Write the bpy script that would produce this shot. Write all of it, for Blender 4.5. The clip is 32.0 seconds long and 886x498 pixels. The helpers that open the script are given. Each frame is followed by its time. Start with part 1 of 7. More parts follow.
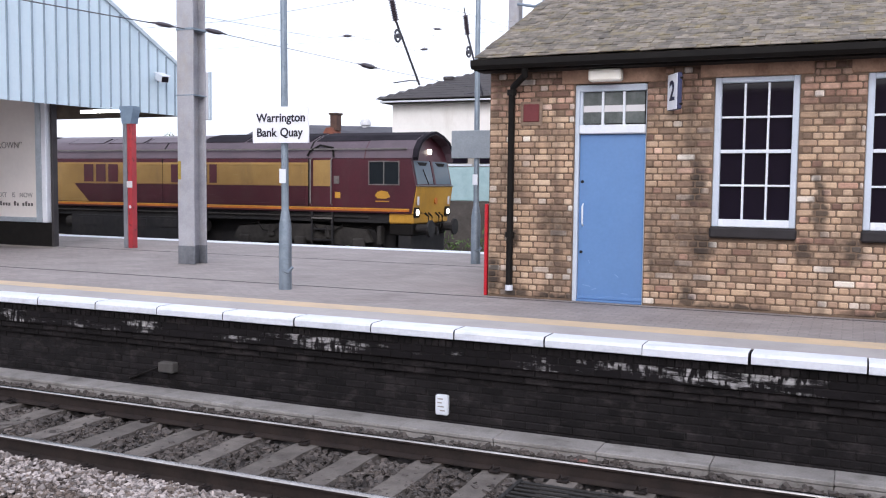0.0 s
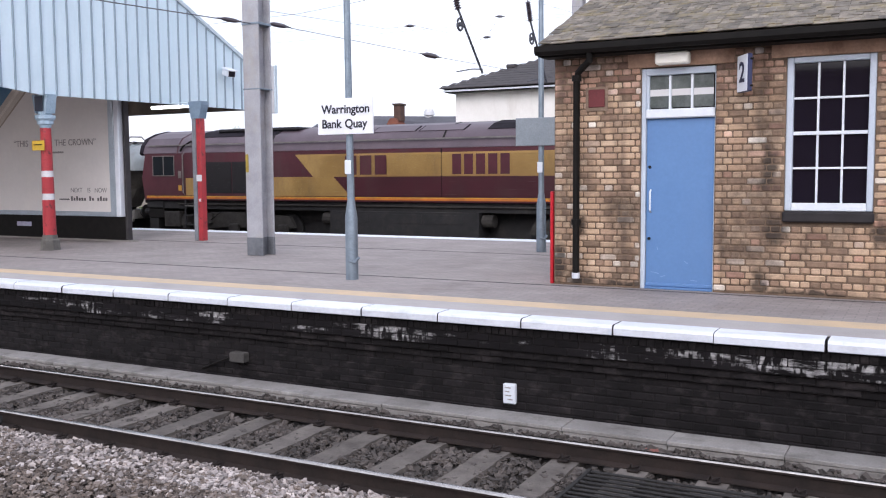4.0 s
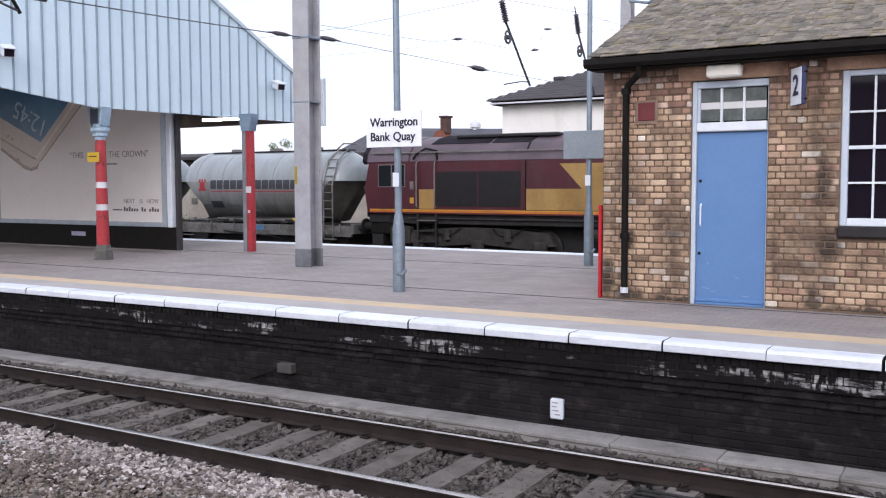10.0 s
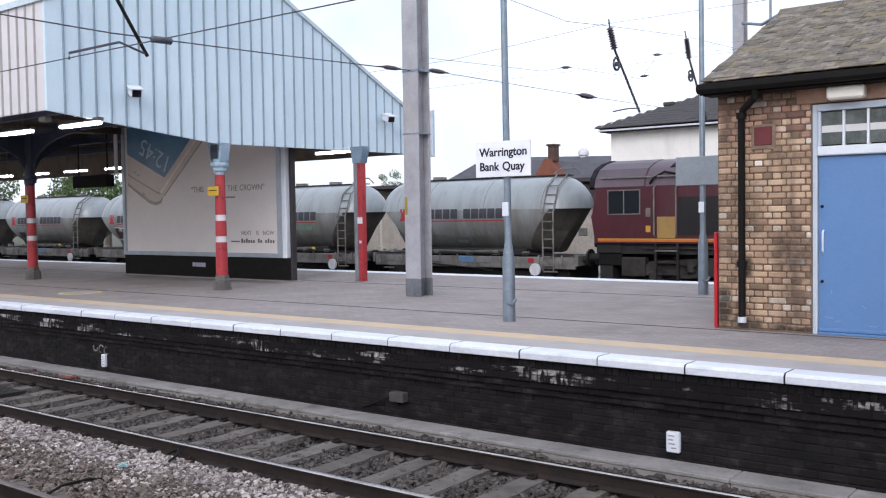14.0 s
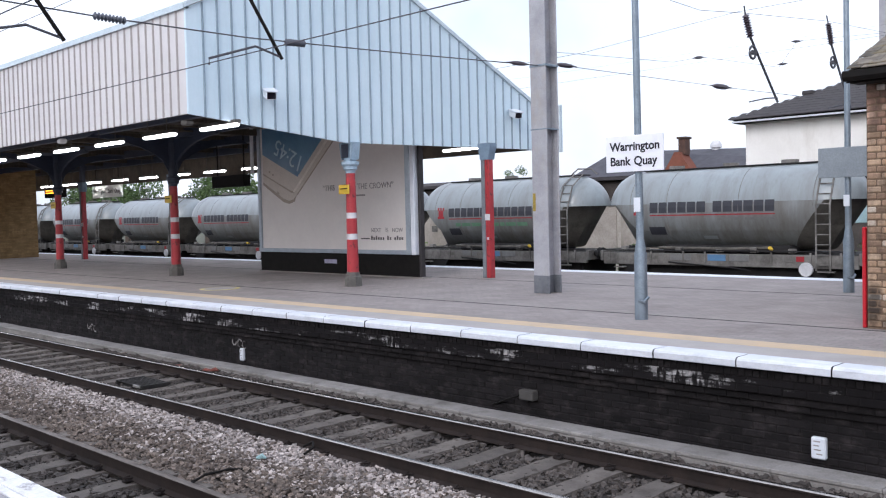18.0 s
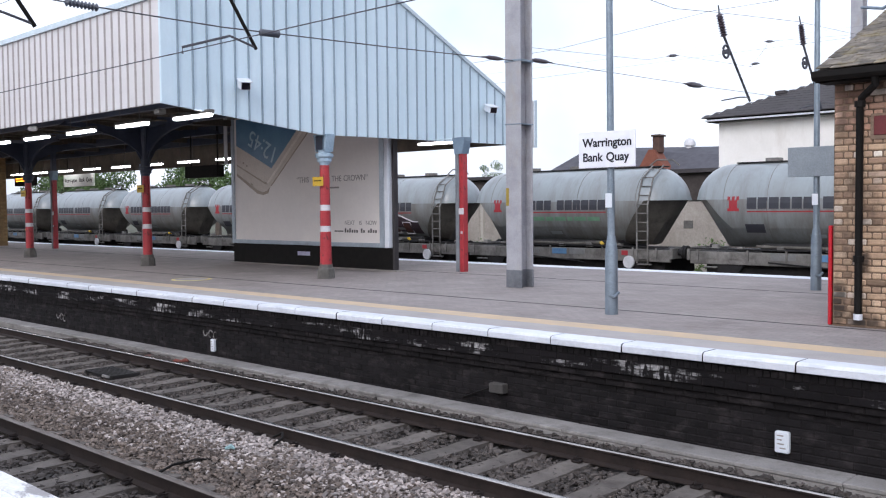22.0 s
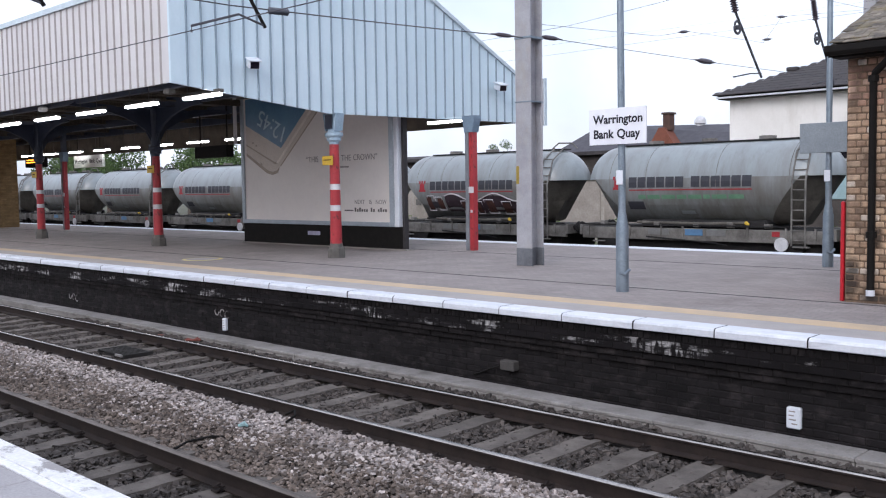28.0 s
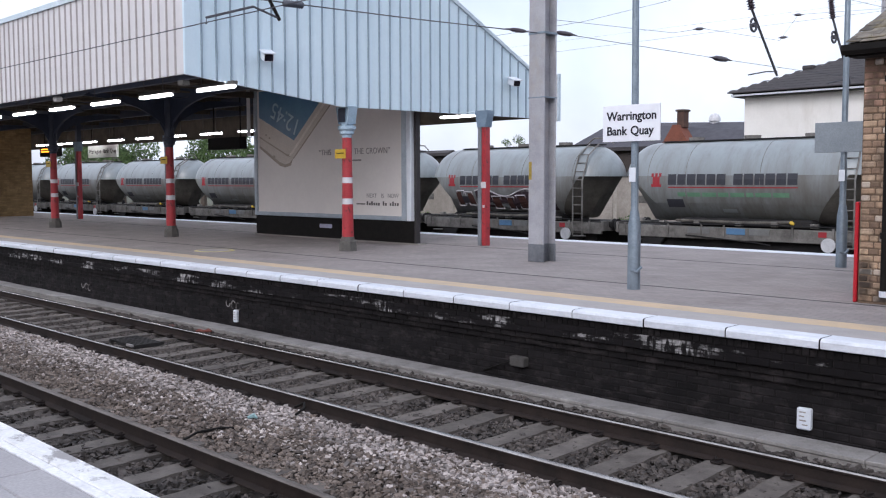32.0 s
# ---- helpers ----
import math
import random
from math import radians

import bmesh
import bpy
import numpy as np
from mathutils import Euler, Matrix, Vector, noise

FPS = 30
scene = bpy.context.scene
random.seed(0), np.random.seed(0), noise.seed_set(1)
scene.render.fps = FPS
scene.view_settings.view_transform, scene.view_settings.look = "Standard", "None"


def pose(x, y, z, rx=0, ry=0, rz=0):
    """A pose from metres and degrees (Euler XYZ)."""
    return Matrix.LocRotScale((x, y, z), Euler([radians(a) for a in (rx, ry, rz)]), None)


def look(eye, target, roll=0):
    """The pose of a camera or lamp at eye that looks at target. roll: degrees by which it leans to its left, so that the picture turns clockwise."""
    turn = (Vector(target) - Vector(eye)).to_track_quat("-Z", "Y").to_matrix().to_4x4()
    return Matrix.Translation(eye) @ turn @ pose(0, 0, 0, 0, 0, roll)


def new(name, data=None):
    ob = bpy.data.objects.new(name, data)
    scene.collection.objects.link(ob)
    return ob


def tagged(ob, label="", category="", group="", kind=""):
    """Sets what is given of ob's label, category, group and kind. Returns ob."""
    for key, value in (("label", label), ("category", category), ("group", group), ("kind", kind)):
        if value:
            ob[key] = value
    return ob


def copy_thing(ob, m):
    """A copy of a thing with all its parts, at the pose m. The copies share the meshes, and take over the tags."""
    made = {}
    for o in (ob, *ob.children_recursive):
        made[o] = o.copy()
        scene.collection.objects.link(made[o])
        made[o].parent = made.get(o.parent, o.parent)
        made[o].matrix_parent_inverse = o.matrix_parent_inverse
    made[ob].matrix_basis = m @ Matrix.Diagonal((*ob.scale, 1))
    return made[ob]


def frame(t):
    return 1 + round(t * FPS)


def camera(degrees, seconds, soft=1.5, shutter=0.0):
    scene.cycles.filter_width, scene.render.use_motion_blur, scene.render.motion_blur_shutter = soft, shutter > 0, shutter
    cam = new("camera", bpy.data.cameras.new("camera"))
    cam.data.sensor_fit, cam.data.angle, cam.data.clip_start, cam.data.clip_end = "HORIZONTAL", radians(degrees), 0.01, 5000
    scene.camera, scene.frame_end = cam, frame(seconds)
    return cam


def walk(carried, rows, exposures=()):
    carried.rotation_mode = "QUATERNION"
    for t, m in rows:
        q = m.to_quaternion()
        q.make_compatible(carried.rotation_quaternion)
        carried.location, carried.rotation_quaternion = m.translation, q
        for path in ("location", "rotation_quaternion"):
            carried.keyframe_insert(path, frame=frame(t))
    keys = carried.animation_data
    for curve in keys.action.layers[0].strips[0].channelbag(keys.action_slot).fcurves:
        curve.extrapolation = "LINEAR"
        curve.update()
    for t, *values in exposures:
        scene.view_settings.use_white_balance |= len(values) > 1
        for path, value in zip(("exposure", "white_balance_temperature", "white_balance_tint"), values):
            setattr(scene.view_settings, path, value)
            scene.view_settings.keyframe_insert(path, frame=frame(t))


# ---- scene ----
# ---------------------------------------------------------------- camera
EYE = (0.0, 0.0, 1.461)
PATH = """0 23.817 -4.024 -.606 .069 -.007 -.003;0.5 24.887 -4.230 -.867 .058 -.005 -.004;1 25.924 -4.464 -.638 .056 .001 -.009;1.5 26.725 -4.680 -.458 .068 -.002 .006;2 27.113 -4.726 .238 .066 .004 -.000;2.5 27.458 -4.662 .555 .072 .001 -.007;3 27.609 -4.677 .278 .057 .004 .000;3.5 27.806 -4.645 .268 .052 .009 -.009;5.5 27.566 -5.000 .857 .047 .014 -.003;6 27.297 -4.996 -.194 .053 -.007 .009;6.5 27.621 -4.883 -.720 .065 -.024 -.002;7 28.285 -4.900 -.355 .059 -.016 -.014;7.5 28.515 -5.130 -.179 .056 -.012 .002;8 28.806 -5.219 -.474 .048 -.003 -.001;8.5 28.935 -5.209 -1.514 .037 -.009 -.000;9 29.354 -4.885 -.959 .039 -.002 .005;9.5 29.818 -4.466 -.625 .039 -.008 .009;10 30.597 -3.951 .174 .022 .010 .004;10.5 31.505 -3.587 .224 .015 .015 .004;11 33.105 -3.265 .024 .001 .015 .018;11.5 34.678 -3.025 .406 -.004 .002 .017;12 35.716 -2.790 .644 .001 .001 .005;12.5 36.312 -2.552 .630 .004 -.006 .020;13 36.624 -2.389 .817 .004 -.005 .011;13.5 36.659 -2.323 .726 .002 -.013 .017;14 37.216 -2.112 .889 .000 -.009 .012;14.5 37.492 -2.006 1.873 .006 -.003 .013;16.5 39.233 -2.231 1.230 -.000 -.009 .009;17 39.389 -2.305 1.040 .000 -.010 .011;17.5 40.677 -2.448 1.250 -.033 .026 .015;18 44.958 -2.201 1.367 -.070 .009 .022;18.5 47.237 -2.187 .755 -.081 .005 .013;19 47.504 -2.244 .452 -.045 -.000 .001;19.5 46.923 -2.319 .401 -.040 -.005 .003;20 46.517 -2.258 .477 -.035 -.012 -.004;20.5 45.617 -2.313 .708 -.022 -.012 -.007;21 44.272 -2.449 .624 -.014 .003 -.012;21.5 43.459 -2.507 .435 -.018 .000 -.007;22 43.413 -2.578 .572 -.022 .006 .007;22.5 43.672 -2.635 .169 -.028 .004 -.005;23 43.942 -2.839 .447 -.032 .007 .003;23.5 44.142 -2.996 .595 -.037 .014 .002;24 44.264 -3.036 .693 -.038 .012 -.002;24.5 44.418 -3.196 .836 -.033 .010 -.004;25 44.499 -3.288 .698 -.031 .007 -.008;25.5 44.520 -3.389 .541 -.033 .004 -.004;27.5 44.069 -3.909 1.030 -.035 .008 -.012;28 44.014 -3.814 .873 -.033 -.003 -.016;28.5 44.122 -3.889 .656 -.031 .004 -.005;29 44.119 -3.910 .402 -.038 .000 -.008;29.5 44.278 -4.142 .336 -.049 .006 -.012;30 44.367 -4.068 .189 -.038 -.002 -.017;30.5 44.481 -4.005 .075 -.034 -.007 -.015;31 44.595 -3.972 .004 -.041 .004 -.016;31.5 44.619 -3.996 -.088 -.046 -.002 -.021;32 44.722 -4.156 .122 -.036 .003 -.009"""


def cam_row(t, yaw, pitch, roll, dx, dy, dz):
    ahead = Vector((-math.sin(radians(yaw)) * math.cos(radians(pitch)), math.cos(radians(yaw)) * math.cos(radians(pitch)), math.sin(radians(pitch))))
    eye = Vector(EYE) + Vector((dx, dy, dz))
    return t, look(eye, eye + ahead, -roll)


cam = camera(50.91, 32.0, soft=1.15)
walk(cam, [cam_row(*[float(v) for v in r.split()]) for r in PATH.split(";")], exposures=[(0, 0.71, 6050, 14), (9, 0.66, 6050, 14), (13, 0.55, 6000, 12), (19, 0.54, 5950, 11), (25, 0.5, 5950, 12), (32, 0.36, 5950, 12)])

# ---------------------------------------------------------------- light
world = bpy.data.worlds.new("world")
scene.world = world
world.use_nodes = True
wn, wl = world.node_tree.nodes, world.node_tree.links
sky = wn.new("ShaderNodeTexSky")
sky.sky_type, sky.sun_disc = "NISHITA", False
SUN_EL, SUN_AZ = 31.0, 160.0  # azimuth clockwise from +y
sky.sun_elevation, sky.sun_rotation = radians(SUN_EL), radians(SUN_AZ)
sky.air_density, sky.dust_density = 1.0, 4.0
# high thin cloud whitens the sky
co = wn.new("ShaderNodeTexCoord")
cl = wn.new("ShaderNodeTexNoise")
cl.inputs["Scale"].default_value, cl.inputs["Detail"].default_value = 2.2, 6
rm = wn.new("ShaderNodeMapRange")
rm.inputs["From Min"].default_value, rm.inputs["From Max"].default_value = 0.35, 0.62
rm.inputs["To Min"].default_value, rm.inputs["To Max"].default_value = 0.38, 0.95
mx = wn.new("ShaderNodeMix")
mx.data_type = "RGBA"
mx.inputs["B"].default_value = (9.0, 9.2, 9.9, 1)
wl.new(co.outputs["Generated"], cl.inputs["Vector"])
wl.new(cl.outputs["Fac"], rm.inputs["Value"])
wl.new(rm.outputs["Result"], mx.inputs["Factor"])
wl.new(sky.outputs["Color"], mx.inputs["A"])
wl.new(mx.outputs["Result"], wn["Background"].inputs["Color"])
wn["Background"].inputs["Strength"].default_value = 0.11
sun = new("sun", bpy.data.lights.new("sun", "SUN"))
sun.data.energy, sun.data.angle, sun.data.color = 0.9, radians(30), (1, 0.95, 0.9)
a_, e_ = radians(SUN_AZ), radians(SUN_EL)
sun.matrix_world = look((0, 0, 0), (-math.sin(a_) * math.cos(e_), -math.cos(a_) * math.cos(e_), -math.sin(e_)))


# ---------------------------------------------------------------- materials
def srgb(h):
    c = [int(h[i:i + 2], 16) / 255 for i in (0, 2, 4)]
    return tuple(v / 12.92 if v < 0.04045 else ((v + 0.055) / 1.055) ** 2.4 for v in c) + (1,)


MATS = {}


def mat(name, c1, c2=None, rough=0.6, metal=0.0, scale=3.0, fine=40.0, bump=0.15, vary=0.0, stretch=(1, 1, 1), dist=0.01, island=0.0, spec=0.5, grime=None, glow=0.0, grain=1.0, fixed=False):
    """Two-scale surface: c1 to c2 by a broad noise, fine grain in colour and relief. vary: brightness by object; island: by piece of a mesh."""
    if name in MATS:
        return MATS[name]
    m = bpy.data.materials.new(name)
    m.use_nodes = True
    n, l = m.node_tree.nodes, m.node_tree.links
    p = n["Principled BSDF"]
    p.inputs["Roughness"].default_value, p.inputs["Metallic"].default_value = rough, metal
    p.inputs["Specular IOR Level"].default_value = spec
    c1 = srgb(c1) if isinstance(c1, str) else c1
    c2 = (srgb(c2) if isinstance(c2, str) else c2) if c2 else tuple(v * 0.72 for v in c1[:3]) + (1,)
    # alike pieces that share a mesh take their pattern from the place they lie in
    spot = n.new("ShaderNodeNewGeometry").outputs["Position"] if fixed else n.new("ShaderNodeTexCoord").outputs["Object"]
    mp = n.new("ShaderNodeMapping")
    mp.inputs["Scale"].default_value = stretch
    l.new(spot, mp.inputs["Vector"])
    n1 = n.new("ShaderNodeTexNoise")
    n1.inputs["Scale"].default_value, n1.inputs["Detail"].default_value, n1.inputs["Roughness"].default_value = scale, 5, 0.65
    n2 = n.new("ShaderNodeTexNoise")
    n2.inputs["Scale"].default_value, n2.inputs["Detail"].default_value = fine, 3
    l.new(mp.outputs["Vector"], n1.inputs["Vector"])
    l.new(spot, n2.inputs["Vector"])
    ra = n.new("ShaderNodeMapRange")
    ra.inputs["From Min"].default_value, ra.inputs["From Max"].default_value = 0.32, 0.68
    l.new(n1.outputs["Fac"], ra.inputs["Value"])
    m1 = n.new("ShaderNodeMix")
    m1.data_type = "RGBA"
    m1.inputs["A"].default_value, m1.inputs["B"].default_value = c1, c2
    l.new(ra.outputs["Result"], m1.inputs["Factor"])
    col = m1.outputs["Result"]
    # fine grain
    hv = n.new("ShaderNodeHueSaturation")
    rb = n.new("ShaderNodeMapRange")
    rb.inputs["From Min"].default_value, rb.inputs["From Max"].default_value = 0.25, 0.75
    rb.inputs["To Min"].default_value, rb.inputs["To Max"].default_value = 1 - 0.14 * grain, 1 + 0.12 * grain
    l.new(n2.outputs["Fac"], rb.inputs["Value"])
    val = rb.outputs["Result"]
    if vary or island:
        src = n.new("ShaderNodeObjectInfo").outputs["Random"] if vary else n.new("ShaderNodeNewGeometry").outputs["Random Per Island"]
        rc = n.new("ShaderNodeMapRange")
        k = vary or island
        rc.inputs["To Min"].default_value, rc.inputs["To Max"].default_value = 1 - k, 1 + k
        l.new(src, rc.inputs["Value"])
        mu = n.new("ShaderNodeMath")
        mu.operation = "MULTIPLY"
        l.new(val, mu.inputs[0])
        l.new(rc.outputs["Result"], mu.inputs[1])
        val = mu.outputs["Value"]
    l.new(val, hv.inputs["Value"])
    l.new(col, hv.inputs["Color"])
    col = hv.outputs["Color"]
    if grime:
        # blotches of dirt with a shape of their own: (colour, scale, amount, stretch)
        gm = n.new("ShaderNodeMapping")
        gm.inputs["Scale"].default_value = grime[3]
        l.new(spot, gm.inputs["Vector"])
        g = n.new("ShaderNodeTexNoise")
        g.inputs["Scale"].default_value, g.inputs["Detail"].default_value, g.inputs["Roughness"].default_value = grime[1], 7, 0.7
        l.new(gm.outputs["Vector"], g.inputs["Vector"])
        gr = n.new("ShaderNodeMapRange")
        gr.inputs["From Min"].default_value, gr.inputs["From Max"].default_value, gr.inputs["To Max"].default_value = (grime[4] if len(grime) > 4 else 0.5), (grime[5] if len(grime) > 4 else 0.72), grime[2]
        l.new(g.outputs["Fac"], gr.inputs["Value"])
        amount = gr.outputs["Result"]
        if len(grime) > 6:
            # a second, finer noise breaks the blotches up
            bm_ = n.new("ShaderNodeMapping")
            bm_.inputs["Scale"].default_value = grime[6][1]
            l.new(spot, bm_.inputs["Vector"])
            b = n.new("ShaderNodeTexNoise")
            b.inputs["Scale"].default_value, b.inputs["Detail"].default_value = grime[6][0], 4
            l.new(bm_.outputs["Vector"], b.inputs["Vector"])
            br = n.new("ShaderNodeMapRange")
            br.inputs["From Min"].default_value, br.inputs["From Max"].default_value = grime[6][2], grime[6][3]
            l.new(b.outputs["Fac"], br.inputs["Value"])
            bx = n.new("ShaderNodeMath")
            bx.operation = "MULTIPLY"
            l.new(amount, bx.inputs[0])
            l.new(br.outputs["Result"], bx.inputs[1])
            amount = bx.outputs["Value"]
        m2 = n.new("ShaderNodeMix")
        m2.data_type = "RGBA"
        m2.inputs["B"].default_value = srgb(grime[0])
        l.new(amount, m2.inputs["Factor"])
        l.new(col, m2.inputs["A"])
        col = m2.outputs["Result"]
    l.new(col, p.inputs["Base Color"])
    if bump:
        b = n.new("ShaderNodeBump")
        b.inputs["Strength"].default_value, b.inputs["Distance"].default_value = bump, dist
        l.new(n2.outputs["Fac"], b.inputs["Height"])
        l.new(b.outputs["Normal"], p.inputs["Normal"])
    if glow:
        l.new(col, p.inputs["Emission Color"])
        p.inputs["Emission Strength"].default_value = glow
    MATS[name] = m
    return m


def glass(name, tint, rough=0.04):
    """Dark reflecting pane."""
    m = bpy.data.materials.new(name)
    m.use_nodes = True
    p = m.node_tree.nodes["Principled BSDF"]
    p.inputs["Base Color"].default_value = srgb(tint)
    p.inputs["Roughness"].default_value = rough
    p.inputs["Specular IOR Level"].default_value = 0.35
    return m


M_PAVE = mat("platform paving", "9a9391", "89827f", rough=0.85, scale=1.2, fine=60, bump=0.1, grime=("6b6462", 0.8, 0.5, (1, 1, 1)))
def blocks(m, w, h, dark):
    """Small paving blocks: joints and tone from block to block, over a finished material."""
    n, l = m.node_tree.nodes, m.node_tree.links
    p = n["Principled BSDF"]
    tc = n.new("ShaderNodeTexCoord")
    br = n.new("ShaderNodeTexBrick")
    br.inputs["Scale"].default_value = 1.0
    br.inputs["Brick Width"].default_value, br.inputs["Row Height"].default_value, br.inputs["Mortar Size"].default_value = w, h, 0.006
    br.inputs["Color1"].default_value, br.inputs["Color2"].default_value, br.inputs["Mortar"].default_value = (1.07, 1.05, 1.04, 1), (0.92, 0.9, 0.9, 1), (dark, dark, dark, 1)
    mu = n.new("ShaderNodeMix")
    mu.data_type, mu.blend_type = "RGBA", "MULTIPLY"
    mu.inputs["Factor"].default_value = 1
    old = p.inputs["Base Color"].links[0].from_socket
    l.new(tc.outputs["Object"], br.inputs["Vector"])
    l.new(old, mu.inputs["A"])
    l.new(br.outputs["Color"], mu.inputs["B"])
    l.new(mu.outputs["Result"], p.inputs["Base Color"])


blocks(M_PAVE, 0.2, 0.1, 0.72)
M_YELLOW = mat("worn yellow line", "cbb291", "b5a48e", rough=0.8, scale=2.5, fine=80)
M_EDGEPAVE = mat("pale edge paving", "aca7a5", "9c9795", rough=0.85, scale=1.5, fine=70)
M_COPE = mat("white painted coping", fixed=True, c1="dfe2e9", c2="cfd3db", rough=0.55, scale=2.0, fine=30, bump=0.06, vary=0.04, grain=0.4, grime=("9a9ca3", 6.0, 0.5, (0.4, 1, 1), 0.52, 0.75))
M_WALLBLK = mat("soot black brick", "201d1e", "141213", rough=0.95, scale=2.5, fine=30, bump=0.5, island=0.3, spec=0.25, grime=("5a5353", 4.5, 0.45, (0.8, 1, 1.6), 0.52, 0.78))
M_CONC = mat("weathered concrete", "98938e", "7c7772", rough=0.9, scale=1.0, fine=50, bump=0.25, vary=0.06, grime=("5f5a54", 1.6, 0.5, (1, 1, 1)))
M_RAILSIDE = mat("rusty rail", "352c28", "231e1d", rough=0.85, metal=0.0, scale=3, fine=60, spec=0.25)
M_RAILDULL = mat("browned rail head", "8d857e", "6c635c", rough=0.45, metal=0.9, scale=2, fine=40, bump=0.02)
M_RAILTOP = mat("polished rail head", "c4bfba", "9a938d", rough=0.27, metal=1.0, scale=2, fine=40, bump=0.02)
M_SLEEPER = mat("concrete sleeper", fixed=True, c1="706963", c2="504a46", rough=0.9, scale=4, fine=60, bump=0.3, vary=0.14, grime=("423b36", 3, 0.7, (1, 1, 1)))
M_BALLAST = mat("granite ballast", "aea5a1", "89807c", rough=0.9, scale=0.9, fine=50, bump=0.4, island=0.6)
M_BALLASTB = mat("brown ballast", "776c64", "564c46", rough=0.9, scale=1.2, fine=50, bump=0.4, island=0.55)
M_TROUGH = mat("grimy trough concrete", fixed=True, c1="9a9693", c2="7b7774", rough=0.9, scale=1.3, fine=50, bump=0.25, vary=0.08, grime=("4d4944", 3.0, 0.65, (1, 1, 1)))
M_BALLASTD = mat("oil-dark ballast", "5b5450", "383330", rough=0.9, scale=2, fine=50, bump=0.4, island=0.45)
M_BALLASTBED = mat("ballast bed", "443e3b", "262220", rough=1.0, scale=14, fine=40, bump=0.6, dist=0.03)
M_EARTH = mat("bare ground", "5c5a4c", "4a4d3a", rough=1.0, scale=0.3, fine=6)
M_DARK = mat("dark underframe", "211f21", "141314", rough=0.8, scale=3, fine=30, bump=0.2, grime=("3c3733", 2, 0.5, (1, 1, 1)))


# ---------------------------------------------------------------- mesh tools
class Geo:
    """Collects vertices and faces of one mesh."""

    def __init__(self):
        self.v, self.f, self.mi, self.cur = [], [], [], 0

    def add(self, vs, fs):
        o = len(self.v)
        self.v += [tuple(p) for p in vs]
        self.f += [tuple(i + o for i in f) for f in fs]
        self.mi += [self.cur] * len(fs)
        return self

    def box(self, x0, x1, y0, y1, z0, z1, c=0.0):
        """A block; c chamfers its edges."""
        if not c:
            return self.add([(x, y, z) for x in (x0, x1) for y in (y0, y1) for z in (z0, z1)],
                            [(0, 1, 3, 2), (4, 6, 7, 5), (0, 4, 5, 1), (2, 3, 7, 6), (0, 2, 6, 4), (1, 5, 7, 3)])
        vs, idx = [], {}
        for i, (x, sx) in enumerate(((x0, 1), (x1, -1))):
            for j, (y, sy) in enumerate(((y0, 1), (y1, -1))):
                for k, (z, sz) in enumerate(((z0, 1), (z1, -1))):
                    for a in range(3):
                        q = [x + sx * c, y + sy * c, z + sz * c]
                        q[a] = (x, y, z)[a]
                        idx[i, j, k, a] = len(vs)
                        vs.append(q)
        fs = []
        cyc = ((0, 0), (1, 0), (1, 1), (0, 1))
        for a in range(3):
            for s in (0, 1):
                ring = []
                for u, w in (cyc if s else cyc[::-1]):
                    key = [0, 0, 0]
                    key[a], key[(a + 1) % 3], key[(a + 2) % 3] = s, u, w
                    ring.append(idx[(*key, a)])
                fs.append(ring)
        for a in range(3):
            b, d = (a + 1) % 3, (a + 2) % 3
            for u in (0, 1):
                for w in (0, 1):
                    k0, k1 = [0, 0, 0], [0, 0, 0]
                    k0[a], k1[a] = 0, 1
                    k0[b] = k1[b] = u
                    k0[d] = k1[d] = w
                    q = [idx[(*k0, b)], idx[(*k1, b)], idx[(*k1, d)], idx[(*k0, d)]]
                    fs.append(q if u == w else q[::-1])
        for i in (0, 1):
            for j in (0, 1):
                for k in (0, 1):
                    q = [idx[i, j, k, 0], idx[i, j, k, 1], idx[i, j, k, 2]]
                    fs.append(q if (i + j + k) % 2 else q[::-1])
        return self.add(vs, fs)

    def tube(self, pts, r, n=8, caps=True):
        """Round bar through points; r is one radius or one for each point."""
        pts = [Vector(p) for p in pts]
        rs = r if isinstance(r, (list, tuple)) else [r] * len(pts)
        vs, fs = [], []
        for i, p in enumerate(pts):
            d = (pts[min(i + 1, len(pts) - 1)] - pts[max(i - 1, 0)]).normalized()
            a = d.orthogonal().normalized() if abs(d.z) < 0.99 else Vector((1, 0, 0))
            if abs(d.z) < 0.99:
                a = d.cross(Vector((0, 0, 1))).normalized()
            b = d.cross(a)
            for k in range(n):
                t = 2 * math.pi * (k + 0.5) / n
                vs.append(p + (a * math.cos(t) + b * math.sin(t)) * rs[i])
        for i in range(len(pts) - 1):
            for k in range(n):
                q = (k + 1) % n
                fs.append((i * n + k, i * n + q, (i + 1) * n + q, (i + 1) * n + k))
        if caps:
            fs.append(tuple(range(n))[::-1])
            fs.append(tuple((len(pts) - 1) * n + k for k in range(n)))
        return self.add(vs, fs)

    def prism(self, prof, a0, a1, axis="x"):
        """A closed profile drawn out along an axis: profile pairs are (y,z) for x, (x,z) for y, (x,y) for z."""
        n = len(prof)
        put = {"x": lambda a, p: (a, p[0], p[1]), "y": lambda a, p: (p[0], a, p[1]), "z": lambda a, p: (p[0], p[1], a)}[axis]
        vs = [put(a, p) for a in (a0, a1) for p in prof]
        fs = [(i, (i + 1) % n, n + (i + 1) % n, n + i) for i in range(n)] + [tuple(range(n))[::-1], tuple(range(n, 2 * n))]
        return self.add(vs, fs)

    def quad(self, *p):
        return self.add(p, [tuple(range(len(p)))])

